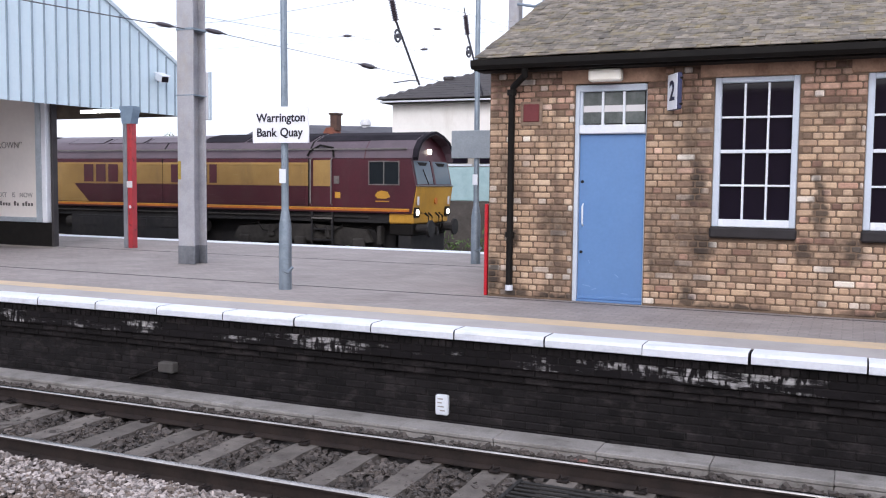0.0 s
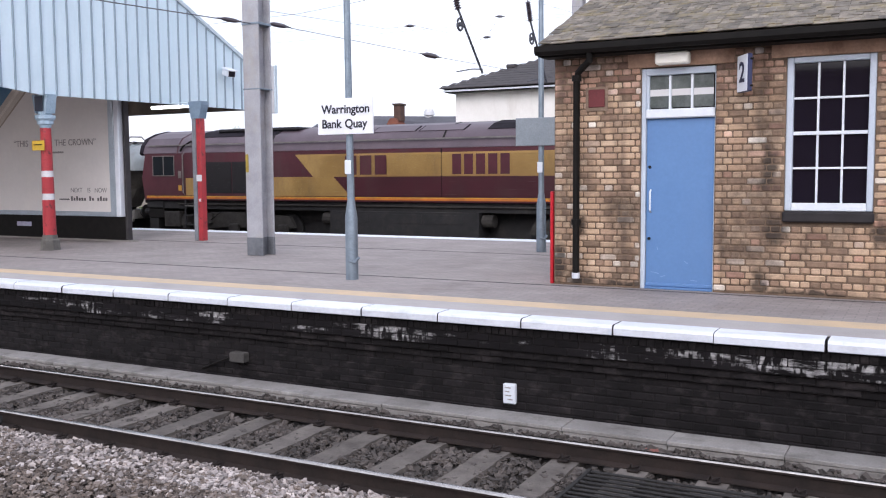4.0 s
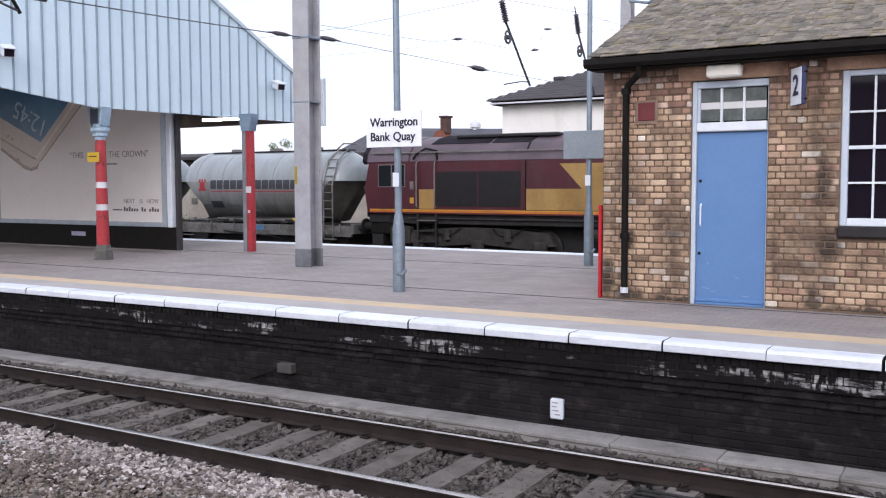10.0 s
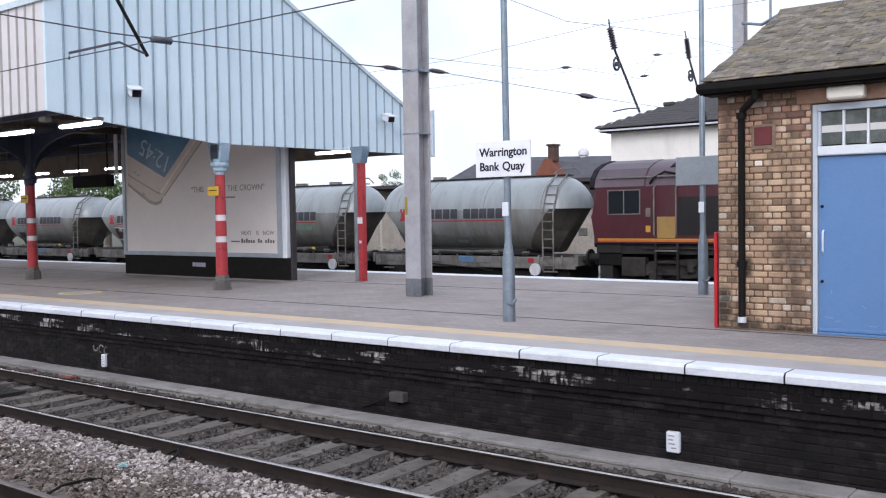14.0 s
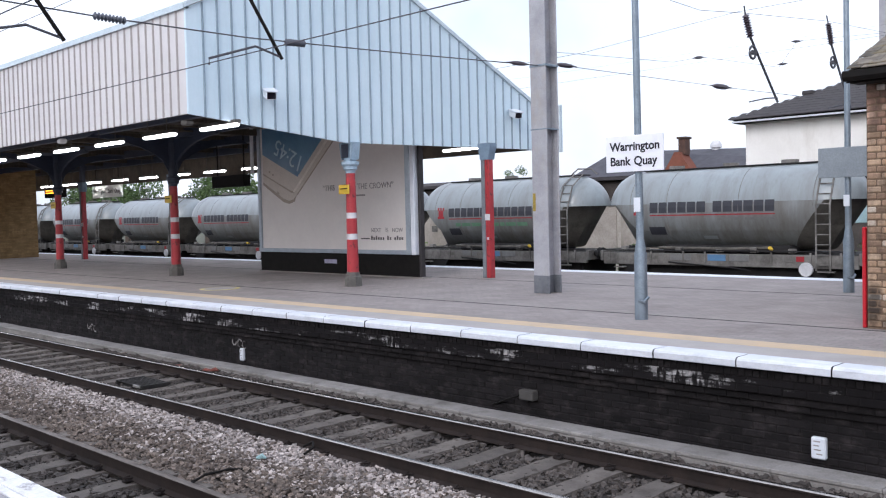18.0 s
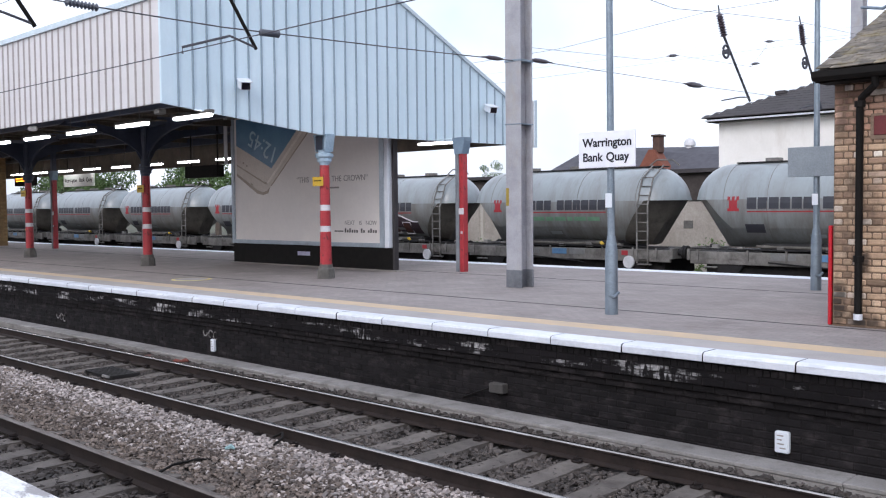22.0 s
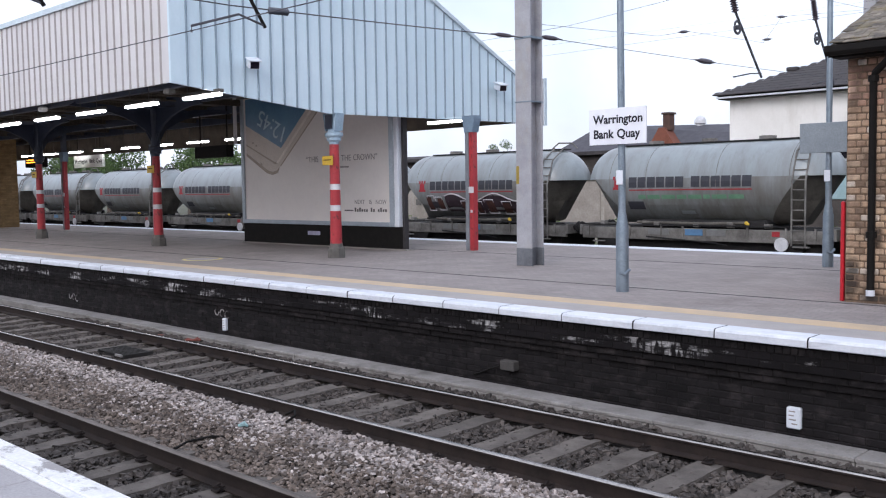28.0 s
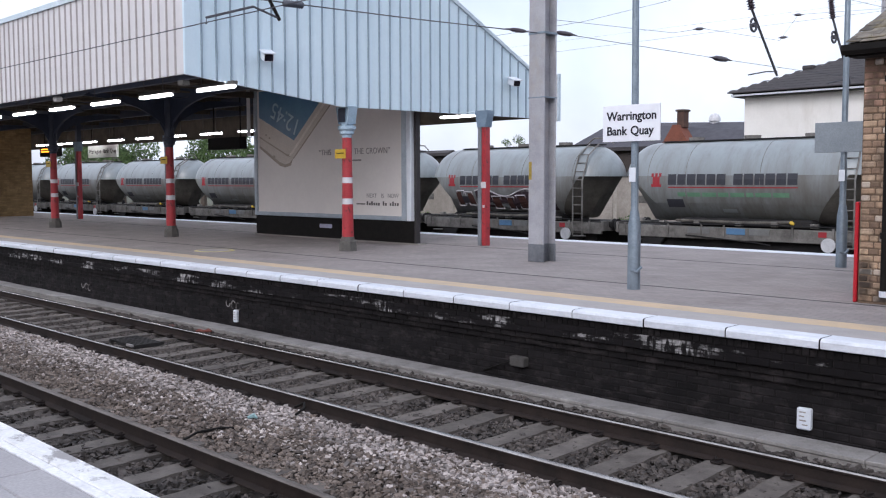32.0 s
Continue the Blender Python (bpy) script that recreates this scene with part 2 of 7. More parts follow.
    def mesh(self, name, *mats, smooth=False):
        me = bpy.data.meshes.new(name)
        me.from_pydata(self.v, [], self.f)
        for m in mats:
            me.materials.append(m)
        me.polygons.foreach_set("material_index", self.mi)
        bm = bmesh.new()
        bm.from_mesh(me)
        bmesh.ops.recalc_face_normals(bm, faces=bm.faces)
        bm.to_mesh(me)
        bm.free()
        if smooth:
            me.shade_smooth()
            me.set_sharp_from_angle(angle=radians(35))
        return me


def part(name, geo, material, parent, label="", smooth=False):
    ms = material if isinstance(material, (list, tuple)) else [material]
    ob = new(name, geo.mesh(name, *ms, smooth=smooth))
    ob.parent = parent
    if label:
        tagged(ob, label)
    return ob


def share(name, me, parent, m=None):
    ob = new(name, me)
    ob.parent = parent
    if m is not None:
        ob.matrix_basis = m
    return ob


def thing(name, m, label, category, group="", kind=""):
    ob = new(name)
    ob.empty_display_size = 0.2
    ob.matrix_basis = m
    return tagged(ob, label, category, group, kind)


def solid(name, geo, material, label="", category="", group="", kind="", m=None, smooth=False):
    ms = material if isinstance(material, (list, tuple)) else [material]
    ob = new(name, geo.mesh(name, *ms, smooth=smooth))
    if m is not None:
        ob.matrix_basis = m
    return tagged(ob, label, category, group, kind)


def words(name, text, size, material, parent, m, align="CENTER", bold=0.0):
    """Lettering as a thin mesh."""
    cu = bpy.data.curves.new(name, "FONT")
    cu.body, cu.size, cu.extrude, cu.align_x, cu.align_y = text, size, 0.002, align, "CENTER"
    cu.offset = bold
    tmp = bpy.data.objects.new(name, cu)
    me = bpy.data.meshes.new_from_object(tmp)
    me.materials.clear()
    me.materials.append(material)
    bpy.data.objects.remove(tmp)
    ob = new(name, me)
    ob.parent = parent
    ob.matrix_basis = m
    return ob


RT = -0.927  # rail top

# ---------------------------------------------------------------- ground and tracks
g = Geo().quad((-900, -250, -1.3), (700, -250, -1.3), (700, 1500, -1.3), (-900, 1500, -1.3))
solid("ground", g, M_EARTH, "bare earth and scrub between the railway lines", "ground", kind="structure")
g = Geo().prism([(1.9, -1.4), (1.9, -1.17), (4.4, -1.17), (4.82, -1.15), (5.0, -1.1), (5.6, -1.1), (6.1, -1.16), (8.3, -1.16), (8.3, -1.4)], -220, 60)
solid("ballast_bed", g, M_BALLASTBED, "compacted dark ballast under the tracks", "ballast", kind="structure")
g = Geo().prism([(18.8, -1.5), (18.8, -1.13), (30, -1.13), (31, -1.5)], -300, 120)
solid("ballast_bed_far", g, M_BALLASTBED, "dark ballast beyond the island platform", "ballast", kind="structure")

RAIL = [(-0.07, -0.159), (-0.07, -0.149), (-0.012, -0.128), (-0.01, -0.04), (-0.035, -0.03), (-0.035, -0.013), (-0.03, -0.005), (-0.02, -0.001), (0, 0),
        (0.02, -0.001), (0.03, -0.005), (0.035, -0.013), (0.035, -0.03), (0.01, -0.04), (0.012, -0.128), (0.07, -0.149), (0.07, -0.159)]


def rail_mesh(x0, x1, top):
    ge = Geo()
    n = len(RAIL)
    vs = [(x, y, z) for x in (x0, x1) for y, z in RAIL]
    for i in range(n):
        ge.cur = 1 if 5 <= i <= 10 else 0
        ge.add([vs[i], vs[(i + 1) % n], vs[n + (i + 1) % n], vs[n + i]], [(0, 1, 2, 3)])
    return ge.mesh("rail", M_RAILSIDE, top)


sl = Geo().prism([(-1.25, -0.17), (-1.25, 0), (-0.4, 0), (-0.3, -0.01), (0.3, -0.01), (0.4, 0), (1.25, 0), (1.25, -0.17)], -0.125, 0.125)
SLEEPER = sl.mesh("sleeper", M_SLEEPER)
cg = Geo()
for s in (-1, 1):
    cg.box(-0.05, 0.05, min(s * 0.075, s * 0.15), max(s * 0.075, s * 0.15), 0, 0.02, 0.006)
    cg.tube([(-0.05, s * 0.13, 0.02), (-0.03, s * 0.07, 0.045), (0.0, s * 0.15, 0.04), (0.045, s * 0.08, 0.042), (0.055, s * 0.15, 0.02)], 0.011, 5)
CLIP = cg.mesh("rail_clip", M_RAILSIDE)


def track(name, y_near, x0, x1, s0, s1, clips, top):
    t = thing(name, pose(0, y_near + 0.7525, 0), "railway track with worn steel rails on concrete sleepers in ballast", "track", kind="structure")
    me = rail_mesh(x0, x1, top)
    for s in (-0.7525, 0.7525):
        share("rail", me, t, pose(0, s, RT))
    n = int((s1 - s0) / 0.65)
    for i in range(n):
        x = s0 + i * 0.65 + random.uniform(-0.02, 0.02)
        share("sleeper", SLEEPER, t, pose(x, random.uniform(-0.03, 0.03), RT - 0.16 + random.uniform(-0.006, 0.004), 0, 0, random.uniform(-0.8, 0.8)))
        if clips[0] < x < clips[1]:
            for s in (-0.7525, 0.7525):
                share("rail_clip", CLIP, t, pose(x, s, RT - 0.155))
    return t


track("track_near", 2.793, -220, 60, -60.06, 20, (-14, -2), M_RAILDULL)
track("track_far", 6.171, -220, 60, -80.12, 20, (-16, 0), M_RAILTOP)
track("track_goods", 24.87, -300, 120, -30.1, -28.1, (9, 9), M_RAILTOP)

# ballast stones
CUB = np.array([(x, y, z) for x in (-1, 1) for y in (-1, 1) for z in (-1, 1)]) * 0.66
CUF = np.array([(0, 1, 3), (0, 3, 2), (4, 6, 7), (4, 7, 5), (0, 4, 5), (0, 5, 1), (2, 3, 7), (2, 7, 6), (0, 2, 6), (0, 6, 4), (1, 5, 7), (1, 7, 3)])


def stones(name, zones, material, label):
    """Loose broken stone: zones of (x0, x1, y0, y1, count per square metre, radius, height of the bed)."""
    rng = np.random.default_rng(7)
    P, R = [], []
    for x0, x1, y0, y1, dens, rad, z in zones:
        k = int((x1 - x0) * (y1 - y0) * dens)
        p = np.stack([rng.uniform(x0, x1, k), rng.uniform(y0, y1, k), np.zeros(k)], 1)
        p[:, 2] = z + rng.uniform(-0.012, 0.018, k) + 0.04 * np.exp(-((p[:, 1] - 5.3) / 0.35) ** 2)
        P.append(p)
        R.append(rad * rng.uniform(0.55, 1.35, k))
    P, R = np.concatenate(P), np.concatenate(R)
    keep = np.ones(len(P), bool)
    for y in (2.793, 4.298, 6.171, 7.676):
        keep &= np.abs(P[:, 1] - y) > 0.085
    P, R = P[keep], R[keep]
    k = len(P)
    V = (CUB[None] + rng.uniform(-0.36, 0.36, (k, 8, 3))) * rng.uniform(0.5, 1.5, (k, 1, 3)) * R[:, None, None]
    a = rng.uniform(0, 6.283, (k, 3))
    for ax in range(3):
        c, s = np.cos(a[:, ax])[:, None], np.sin(a[:, ax])[:, None]
        i, j = (ax + 1) % 3, (ax + 2) % 3
        V[:, :, i], V[:, :, j] = V[:, :, i] * c - V[:, :, j] * s, V[:, :, i] * s + V[:, :, j] * c
    V[:, :, 2] *= 0.75
    V += P[:, None]
    F = (CUF[None] + 8 * np.arange(k)[:, None, None]).reshape(-1)
    me = bpy.data.meshes.new(name)
    me.vertices.add(8 * k)
    me.vertices.foreach_set("co", V.reshape(-1).astype(np.float32))
    me.loops.add(len(F))
    me.loops.foreach_set("vertex_index", F.astype(np.int32))
    me.polygons.add(len(F) // 3)
    me.polygons.foreach_set("loop_start", np.arange(0, len(F), 3, dtype=np.int32))
    me.update(calc_edges=True)
    me.shade_flat()
    me.materials.append(material)
    return tagged(new(name, me), label, "ballast", kind="stuff")


stones("ballast_stones", [(-18, 1, 5.5, 6.1, 1350, 0.022, -1.083), (-18, 1, 5.2, 5.5, 500, 0.021, -1.08), (-18, 1, 4.85, 5.2, 160, 0.021, -1.078), (-34, -18, 5.1, 6.1, 220, 0.04, -1.08), (-70, -34, 4.9, 6.1, 60, 0.055, -1.07)],
       M_BALLAST, "grey-pink crushed granite ballast heaped between the tracks")
stones("brown_ballast_stones", [(-18, 1, 4.83, 5.5, 1150, 0.021, -1.081), (-18, 1, 5.5, 6.05, 260, 0.021, -1.076), (-18, 1, 4.4, 4.72, 1050, 0.021, -1.119), (-18, 1, 4.68, 4.86, 1000, 0.021, -1.1), (-34, -18, 4.4, 5.2, 200, 0.04, -1.09), (-70, -34, 4.4, 5.1, 50, 0.055, -1.08)],
       M_BALLASTB, "brown stained ballast beside the near track")
stones("trackbed_stones", [(-18, 1, 6.26, 7.6, 620, 0.025, -1.128), (-18, 1, 7.76, 8.15, 650, 0.028, -1.062), (-18, 1, 7.93, 8.165, 330, 0.03, -1.042), (-18, -2, 2.1, 4.21, 430, 0.03, -1.13),
                           (-40, -18, 6.26, 8.17, 120, 0.04, -1.14), (-34, -18, 2.1, 4.2, 110, 0.04, -1.14)],
       M_BALLASTD, "dark oily ballast lying between the rails")

# cable trough beside the far track
tr = thing("cable_trough", pose(0, 0, 0), "weathered concrete cable trough along the platform wall", "cable trough", kind="structure")
tb = Geo().box(-0.497, 0.497, -0.165, 0.165, -0.3, 0.0, 0.01).mesh("trough_body", M_TROUGH)
tl = Geo().box(-0.498, 0.498, -0.172, 0.172, 0.0, 0.04, 0.006).mesh("trough_lid", M_TROUGH)
for i in range(80):
    x = 9.5 - i
    share("trough_body", tb, tr, pose(x, 8.345, -1.0))
    share("trough_lid", tl, tr, pose(x, 8.34 + random.uniform(-0.008, 0.008), -1.0 + random.uniform(0.0, 0.004), random.uniform(-0.4, 0.4), random.uniform(-0.2, 0.2), random.uniform(-0.25, 0.25)))

# ---------------------------------------------------------------- platforms
PX0, PX1 = -220, 60
g = Geo().prism([(1.98, -1.3), (1.98, -0.075), (-9, -0.075), (-9, -1.3)], PX0, PX1)
near = solid("platform_near", g, M_WALLBLK, "near platform with a dark brick face", "platform", kind="structure")
M_NEARPAVE = mat("near platform slabs", fixed=True, c1="aeabad", c2="9f9c9e", rough=0.8, scale=1.0, fine=60, bump=0.1)
M_NEAREDGE = mat("worn white edge", fixed=True, c1="ececee", c2="d8d7d7", rough=0.8, scale=5, fine=40, grime=("8f8b8b", 5, 0.9, (0.6, 1, 1), 0.52, 0.6))
sb = Geo().box(-0.446, 0.446, 1.615, 1.858, -0.07, 0.0, 0.006)
il = Geo().box(-0.447, 0.447, 1.866, 1.922, -0.07, 0.001, 0.004).mesh("inner_line", mat("clean white edge", fixed=True, c1="f0f0f2", c2="e2e2e4", rough=0.7, scale=4, fine=40, grime=("b5b2b2", 6, 0.5, (1, 1, 1))))
slab = sb.mesh("edge_slab", M_NEARPAVE)
eb = Geo().box(-0.448, 0.448, 1.932, 2.069, -0.07, 0.002, 0.008).mesh("edge_line", M_NEAREDGE)
pv = Geo().box(-0.298, 0.298, -0.298, 0.298, -0.06, 0.0, 0.004).mesh("paving_slab", M_NEARPAVE)
for i in range(60):
    x = 9.2 - 0.9 * i
    share("edge_slab", slab, near, pose(x, 0, 0))
    share("edge_line", eb, near, pose(x, 0, 0))
    share("inner_line", il, near, pose(x, 0, 0))
g = Geo().box(PX0, PX1, -9, 1.975, -0.07, -0.03)
part("paving_bed", g, M_NEARPAVE, near)
for i in range(44):
    for j in range(6):
        share("paving_slab", pv, near, pose(6.5 - 0.6 * i, 1.312 - 0.6 * j, 0.0))

# island platform
g = Geo().prism([(8.66, -1.4), (8.66, -0.505), (8.62, -0.505), (8.62, -0.427), (8.58, -0.427), (8.58, -0.349), (8.54, -0.349), (8.54, -0.11), (8.62, -0.11), (8.62, -0.012), (18.4, -0.012), (18.4, -1.4)], PX0, PX1)
isl = solid("platform_island", g, M_WALLBLK, "island platform with a soot-black brick face", "platform", kind="structure")
part("paving", Geo().box(PX0, PX1, 9.62, 18.0, -0.012, 0.0), M_PAVE, isl, "grey-pink block paving")
part("edge_paving", Geo().box(PX0, PX1, 8.74, 9.25, -0.012, 0.0), M_EDGEPAVE, isl, "pale grey edge paving")
part("yellow_line", Geo().box(PX0, PX1, 9.25, 9.62, -0.012, 0.001), M_YELLOW, isl, "worn buff-yellow tactile line")
part("far_edge", Geo().box(PX0, PX1, 18.0, 18.58, -0.1, 0.002), M_COPE, isl, "white painted far edge")
M_DRAIN = mat("dark drain slot", "4a4646", "3a3636", rough=0.9)
for y in (11.15, 15.18):
    part("drain_slot", Geo().box(PX0, PX1, y - 0.025, y + 0.025, -0.01, 0.0025), M_DRAIN, isl)
cg2 = Geo().prism([(8.456, -0.092), (8.456, -0.03), (8.47, -0.008), (8.50, 0.0), (8.74, 0.0), (8.74, -0.1), (8.47, -0.1)], -0.462, 0.462)
cg2.mi[-1] = cg2.mi[-2] = 1
cs = [cg2.mesh("coping_stone", M_COPE, mat("grimy joint", "4f4e52", "3b3a3d", rough=0.9))]
for i in range(80):
    share("coping_stone", cs[0], isl, pose(9.126 - 0.938 * i, random.uniform(-0.0015, 0.0015), random.uniform(-0.002, 0.002), 0, 0, random.uniform(-0.05, 0.05)))

# unseen wall added behind the camera so the hut's panes mirror something dark
wb_ = solid("wall_behind", Geo().box(-60, 40, -9.0, -8.6, -1.0, 4.6), mat("plain brick", "7d6a5c", "65554a", rough=0.9, scale=1, fine=12), "plain unseen wall added to darken what the window panes mirror", "wall", kind="structure")

# ---------------------------------------------------------------- brick hut
HX0, HX1, HY0, HY1, HZ = -4.28, 5.2, 11.3, 16.9, 2.95
OPEN = [(-3.155, -2.262, 0.0, 2.7), (-1.475, -0.54, 0.985, 2.725), (0.155, 1.09, 0.985, 2.725)]
M_MORTAR = mat("dirty mortar", "7d6a59", "57483c", rough=1.0, scale=3, fine=50)
hut = thing("station_hut", pose(0, 0, 0), "small sooty buff brick station building with a slate roof", "building")


xs_ = [HX0] + [v for o in OPEN for v in o[:2]] + [HX1]
for i in range(0, len(xs_), 2):
    part("wall_pier", Geo().box(xs_[i], xs_[i + 1], HY0 + 0.012, HY0 + 0.32, 0, HZ), M_MORTAR, hut)
for x0, x1, z0, z1 in OPEN:
    if z0 > 0:
        part("wall_apron", Geo().box(x0, x1, HY0 + 0.012, HY0 + 0.32, 0, z0 - 0.13), M_MORTAR, hut)
    part("wall_head", Geo().box(x0, x1, HY0 + 0.012, HY0 + 0.32, z1 + 0.001, HZ), M_MORTAR, hut)
part("end_wall", Geo().box(HX0 + 0.012, HX0 + 0.32, HY0 + 0.32, HY1, 0, HZ), M_MORTAR, hut)
part("end_wall", Geo().box(HX1 - 0.3, HX1, HY0 + 0.32, HY1, 0, HZ), M_MORTAR, hut)
part("back_wall", Geo().box(HX0 + 0.32, HX1 - 0.3, HY1 - 0.3, HY1, 0, HZ), M_MORTAR, hut)

# ---------------------------------------------------------------- canopy
GX = -15.0
CY0, CY1 = 8.64, 18.4
canopy = thing("platform_canopy", pose(0, 0, 0), "island platform canopy with ribbed metal fascia, gable tinted for skylight", "canopy")
# the gable's blue base colour stands in for skylight on that face
M_CLAD = mat("skylight-blue cladding", "d6e6ef", "c8dbe6", rough=0.42, scale=0.5, fine=20, bump=0.0, grain=0.15, grime=("a9bac4", 0.8, 0.3, (1, 1, 0.3)))
M_CLADW = mat("off-white cladding", "d6d4d5", "cbc9ca", rough=0.45, scale=0.5, fine=20, bump=0.0, grain=0.15, grime=("b2acaa", 0.8, 0.25, (1, 1, 0.3)))
M_SOFFIT = mat("dark boarded soffit", "574e43", "3c352e", rough=0.9, scale=2, fine=20, stretch=(1, 8, 1))
RZ = 7.03
prof = [(CY0, 3.36), (12.2, 2.98), (CY1, 3.03), (CY1, 4.08), (12.35, RZ), (CY0, 5.24)]
g = Geo().add([(GX, *p) for p in prof] + [(GX - 0.06, *p) for p in prof], [(0, 1, 2, 3, 4, 5), (11, 10, 9, 8, 7, 6)] + [(i, 6 + i, 6 + (i + 1) % 6, (i + 1) % 6) for i in range(6)])
part("gable_fascia", g, M_CLAD, canopy)
part("side_fascia", Geo().box(-95, GX - 0.061, CY0, CY0 + 0.06, 3.37, 5.24), M_CLADW, canopy, "off-white ribbed side fascia")
part("back_fascia", Geo().box(-95, GX - 0.061, CY1 - 0.06, CY1, 3.03, 4.08), M_CLADW, canopy)
part("roof", Geo().prism([(CY0 + 0.06, 5.22), (12.35, RZ - 0.02), (CY1 - 0.06, 4.06), (CY1 - 0.06, 3.985), (12.35, RZ - 0.12), (CY0 + 0.06, 5.12)], -95, GX - 0.06), M_SOFFIT, canopy)
part("soffit", Geo().prism([(CY0 + 0.06, 3.9), (12.43, 4.08), (CY1 - 0.06, 3.92), (CY1 - 0.06, 3.98), (12.43, 4.14), (CY0 + 0.06, 3.96)], -95, GX - 0.06), M_SOFFIT, canopy)

# ---------------------------------------------------------------- hut details
SOOT = ((-3.95, 0.78, 0.12, 0.16), (-3.9, 0.06, 0.24, 0.12), (-1.56, 0.74, 0.14, 0.2), (-0.46, 0.74, 0.13, 0.2), (0.06, 0.74, 0.14, 0.2), (-1.72, 0.12, 0.12, 0.24), (-0.3, 1.3, 0.1, 0.5), (-1.66, 1.5, 0.1, 0.45),
        (-3.3, 0.03, 0.5, 0.07), (-1.2, 0.03, 0.6, 0.08), (0.6, 0.03, 0.8, 0.09), (-4.22, 0.3, 0.1, 0.35))


def brick_mat(name, source, stops):
    """Handmade brick: the tone differs from brick to brick."""
    m = mat(name, "ffffff", rough=0.9, fine=55, bump=0.35)
    n, l = m.node_tree.nodes, m.node_tree.links
    r = n.new("ShaderNodeValToRGB")
    e = r.color_ramp.elements
    while len(e) < len(stops):
        e.new(0.5)
    for el, (pos, c) in zip(e, stops):
        el.position, el.color = pos, srgb(c)
    src = n.new("ShaderNodeObjectInfo").outputs["Random"] if source == "object" else n.new("ShaderNodeNewGeometry").outputs["Random Per Island"]
    l.new(src, r.inputs["Fac"])
    # weather stains, in the place's own space
    ge = n.new("ShaderNodeNewGeometry")
    s1 = n.new("ShaderNodeTexNoise")
    s1.inputs["Scale"].default_value, s1.inputs["Detail"].default_value, s1.inputs["Roughness"].default_value = 1.3, 6, 0.7
    l.new(ge.outputs["Position"], s1.inputs["Vector"])
    mr = n.new("ShaderNodeMapRange")
    mr.inputs["From Min"].default_value, mr.inputs["From Max"].default_value, mr.inputs["To Max"].default_value = 0.43, 0.66, 0.82
    l.new(s1.outputs["Fac"], mr.inputs["Value"])
    mx_ = n.new("ShaderNodeMix")
    mx_.data_type = "RGBA"
    mx_.inputs["B"].default_value = srgb("43372f")
    l.new(mr.outputs["Result"], mx_.inputs["Factor"])
    l.new(r.outputs["Color"], mx_.inputs["A"])
    sm = n.new("ShaderNodeMapping")
    sm.inputs["Scale"].default_value = (5, 5, 0.9)
    l.new(ge.outputs["Position"], sm.inputs["Vector"])
    s2 = n.new("ShaderNodeTexNoise")
    s2.inputs["Scale"].default_value, s2.inputs["Detail"].default_value = 1.0, 5
    l.new(sm.outputs["Vector"], s2.inputs["Vector"])
    m2 = n.new("ShaderNodeMapRange")
    m2.inputs["From Min"].default_value, m2.inputs["From Max"].default_value, m2.inputs["To Max"].default_value = 0.52, 0.75, 0.7
    l.new(s2.outputs["Fac"], m2.inputs["Value"])
    my = n.new("ShaderNodeMix")
    my.data_type = "RGBA"
    my.inputs["B"].default_value = srgb("3a322d")
    l.new(m2.outputs["Result"], my.inputs["Factor"])
    l.new(mx_.outputs["Result"], my.inputs["A"])
    # soot and drips: round the pipe's collar and shoe, below the sills' ends, at the wall's foot
    wob = n.new("ShaderNodeTexNoise")
    wob.inputs["Scale"].default_value, wob.inputs["Detail"].default_value = 6.0, 5
    l.new(ge.outputs["Position"], wob.inputs["Vector"])
    wv = n.new("ShaderNodeVectorMath")
    wv.operation = "SCALE"
    wv.inputs["Scale"].default_value = 0.3
    l.new(wob.outputs["Color"], wv.inputs[0])
    at = n.new("ShaderNodeVectorMath")
    at.operation = "ADD"
    l.new(ge.outputs["Position"], at.inputs[0])
    l.new(wv.outputs["Vector"], at.inputs[1])
    most = None
    for bx, bz, rx, rz in SOOT:
        su = n.new("ShaderNodeVectorMath")
        su.operation = "SUBTRACT"
        su.inputs[1].default_value = (bx + 0.15, 0, bz + 0.15)
        l.new(at.outputs["Vector"], su.inputs[0])
        sc = n.new("ShaderNodeVectorMath")
        sc.operation = "MULTIPLY"
        sc.inputs[1].default_value = (1 / rx, 0, 1 / rz)
        l.new(su.outputs["Vector"], sc.inputs[0])
        le = n.new("ShaderNodeVectorMath")
        le.operation = "LENGTH"
        l.new(sc.outputs["Vector"], le.inputs[0])
        if most is None:
            most = le.outputs["Value"]
        else:
            mn = n.new("ShaderNodeMath")
            mn.operation = "MINIMUM"
            l.new(most, mn.inputs[0])
            l.new(le.outputs["Value"], mn.inputs[1])
            most = mn.outputs["Value"]
    mb = n.new("ShaderNodeMapRange")
    mb.inputs["From Min"].default_value, mb.inputs["From Max"].default_value = 1.15, 0.45
    mb.inputs["To Max"].default_value = 0.85
    l.new(most, mb.inputs["Value"])
    mz = n.new("ShaderNodeMix")
    mz.data_type = "RGBA"
    mz.inputs["B"].default_value = srgb("2b2521")
    l.new(mb.outputs["Result"], mz.inputs["Factor"])
    l.new(my.outputs["Result"], mz.inputs["A"])
    mx_ = mz
    hs = next(k for k in n if k.bl_idname == "ShaderNodeHueSaturation")
    l.new(mx_.outputs["Result"], hs.inputs["Color"])
    return m


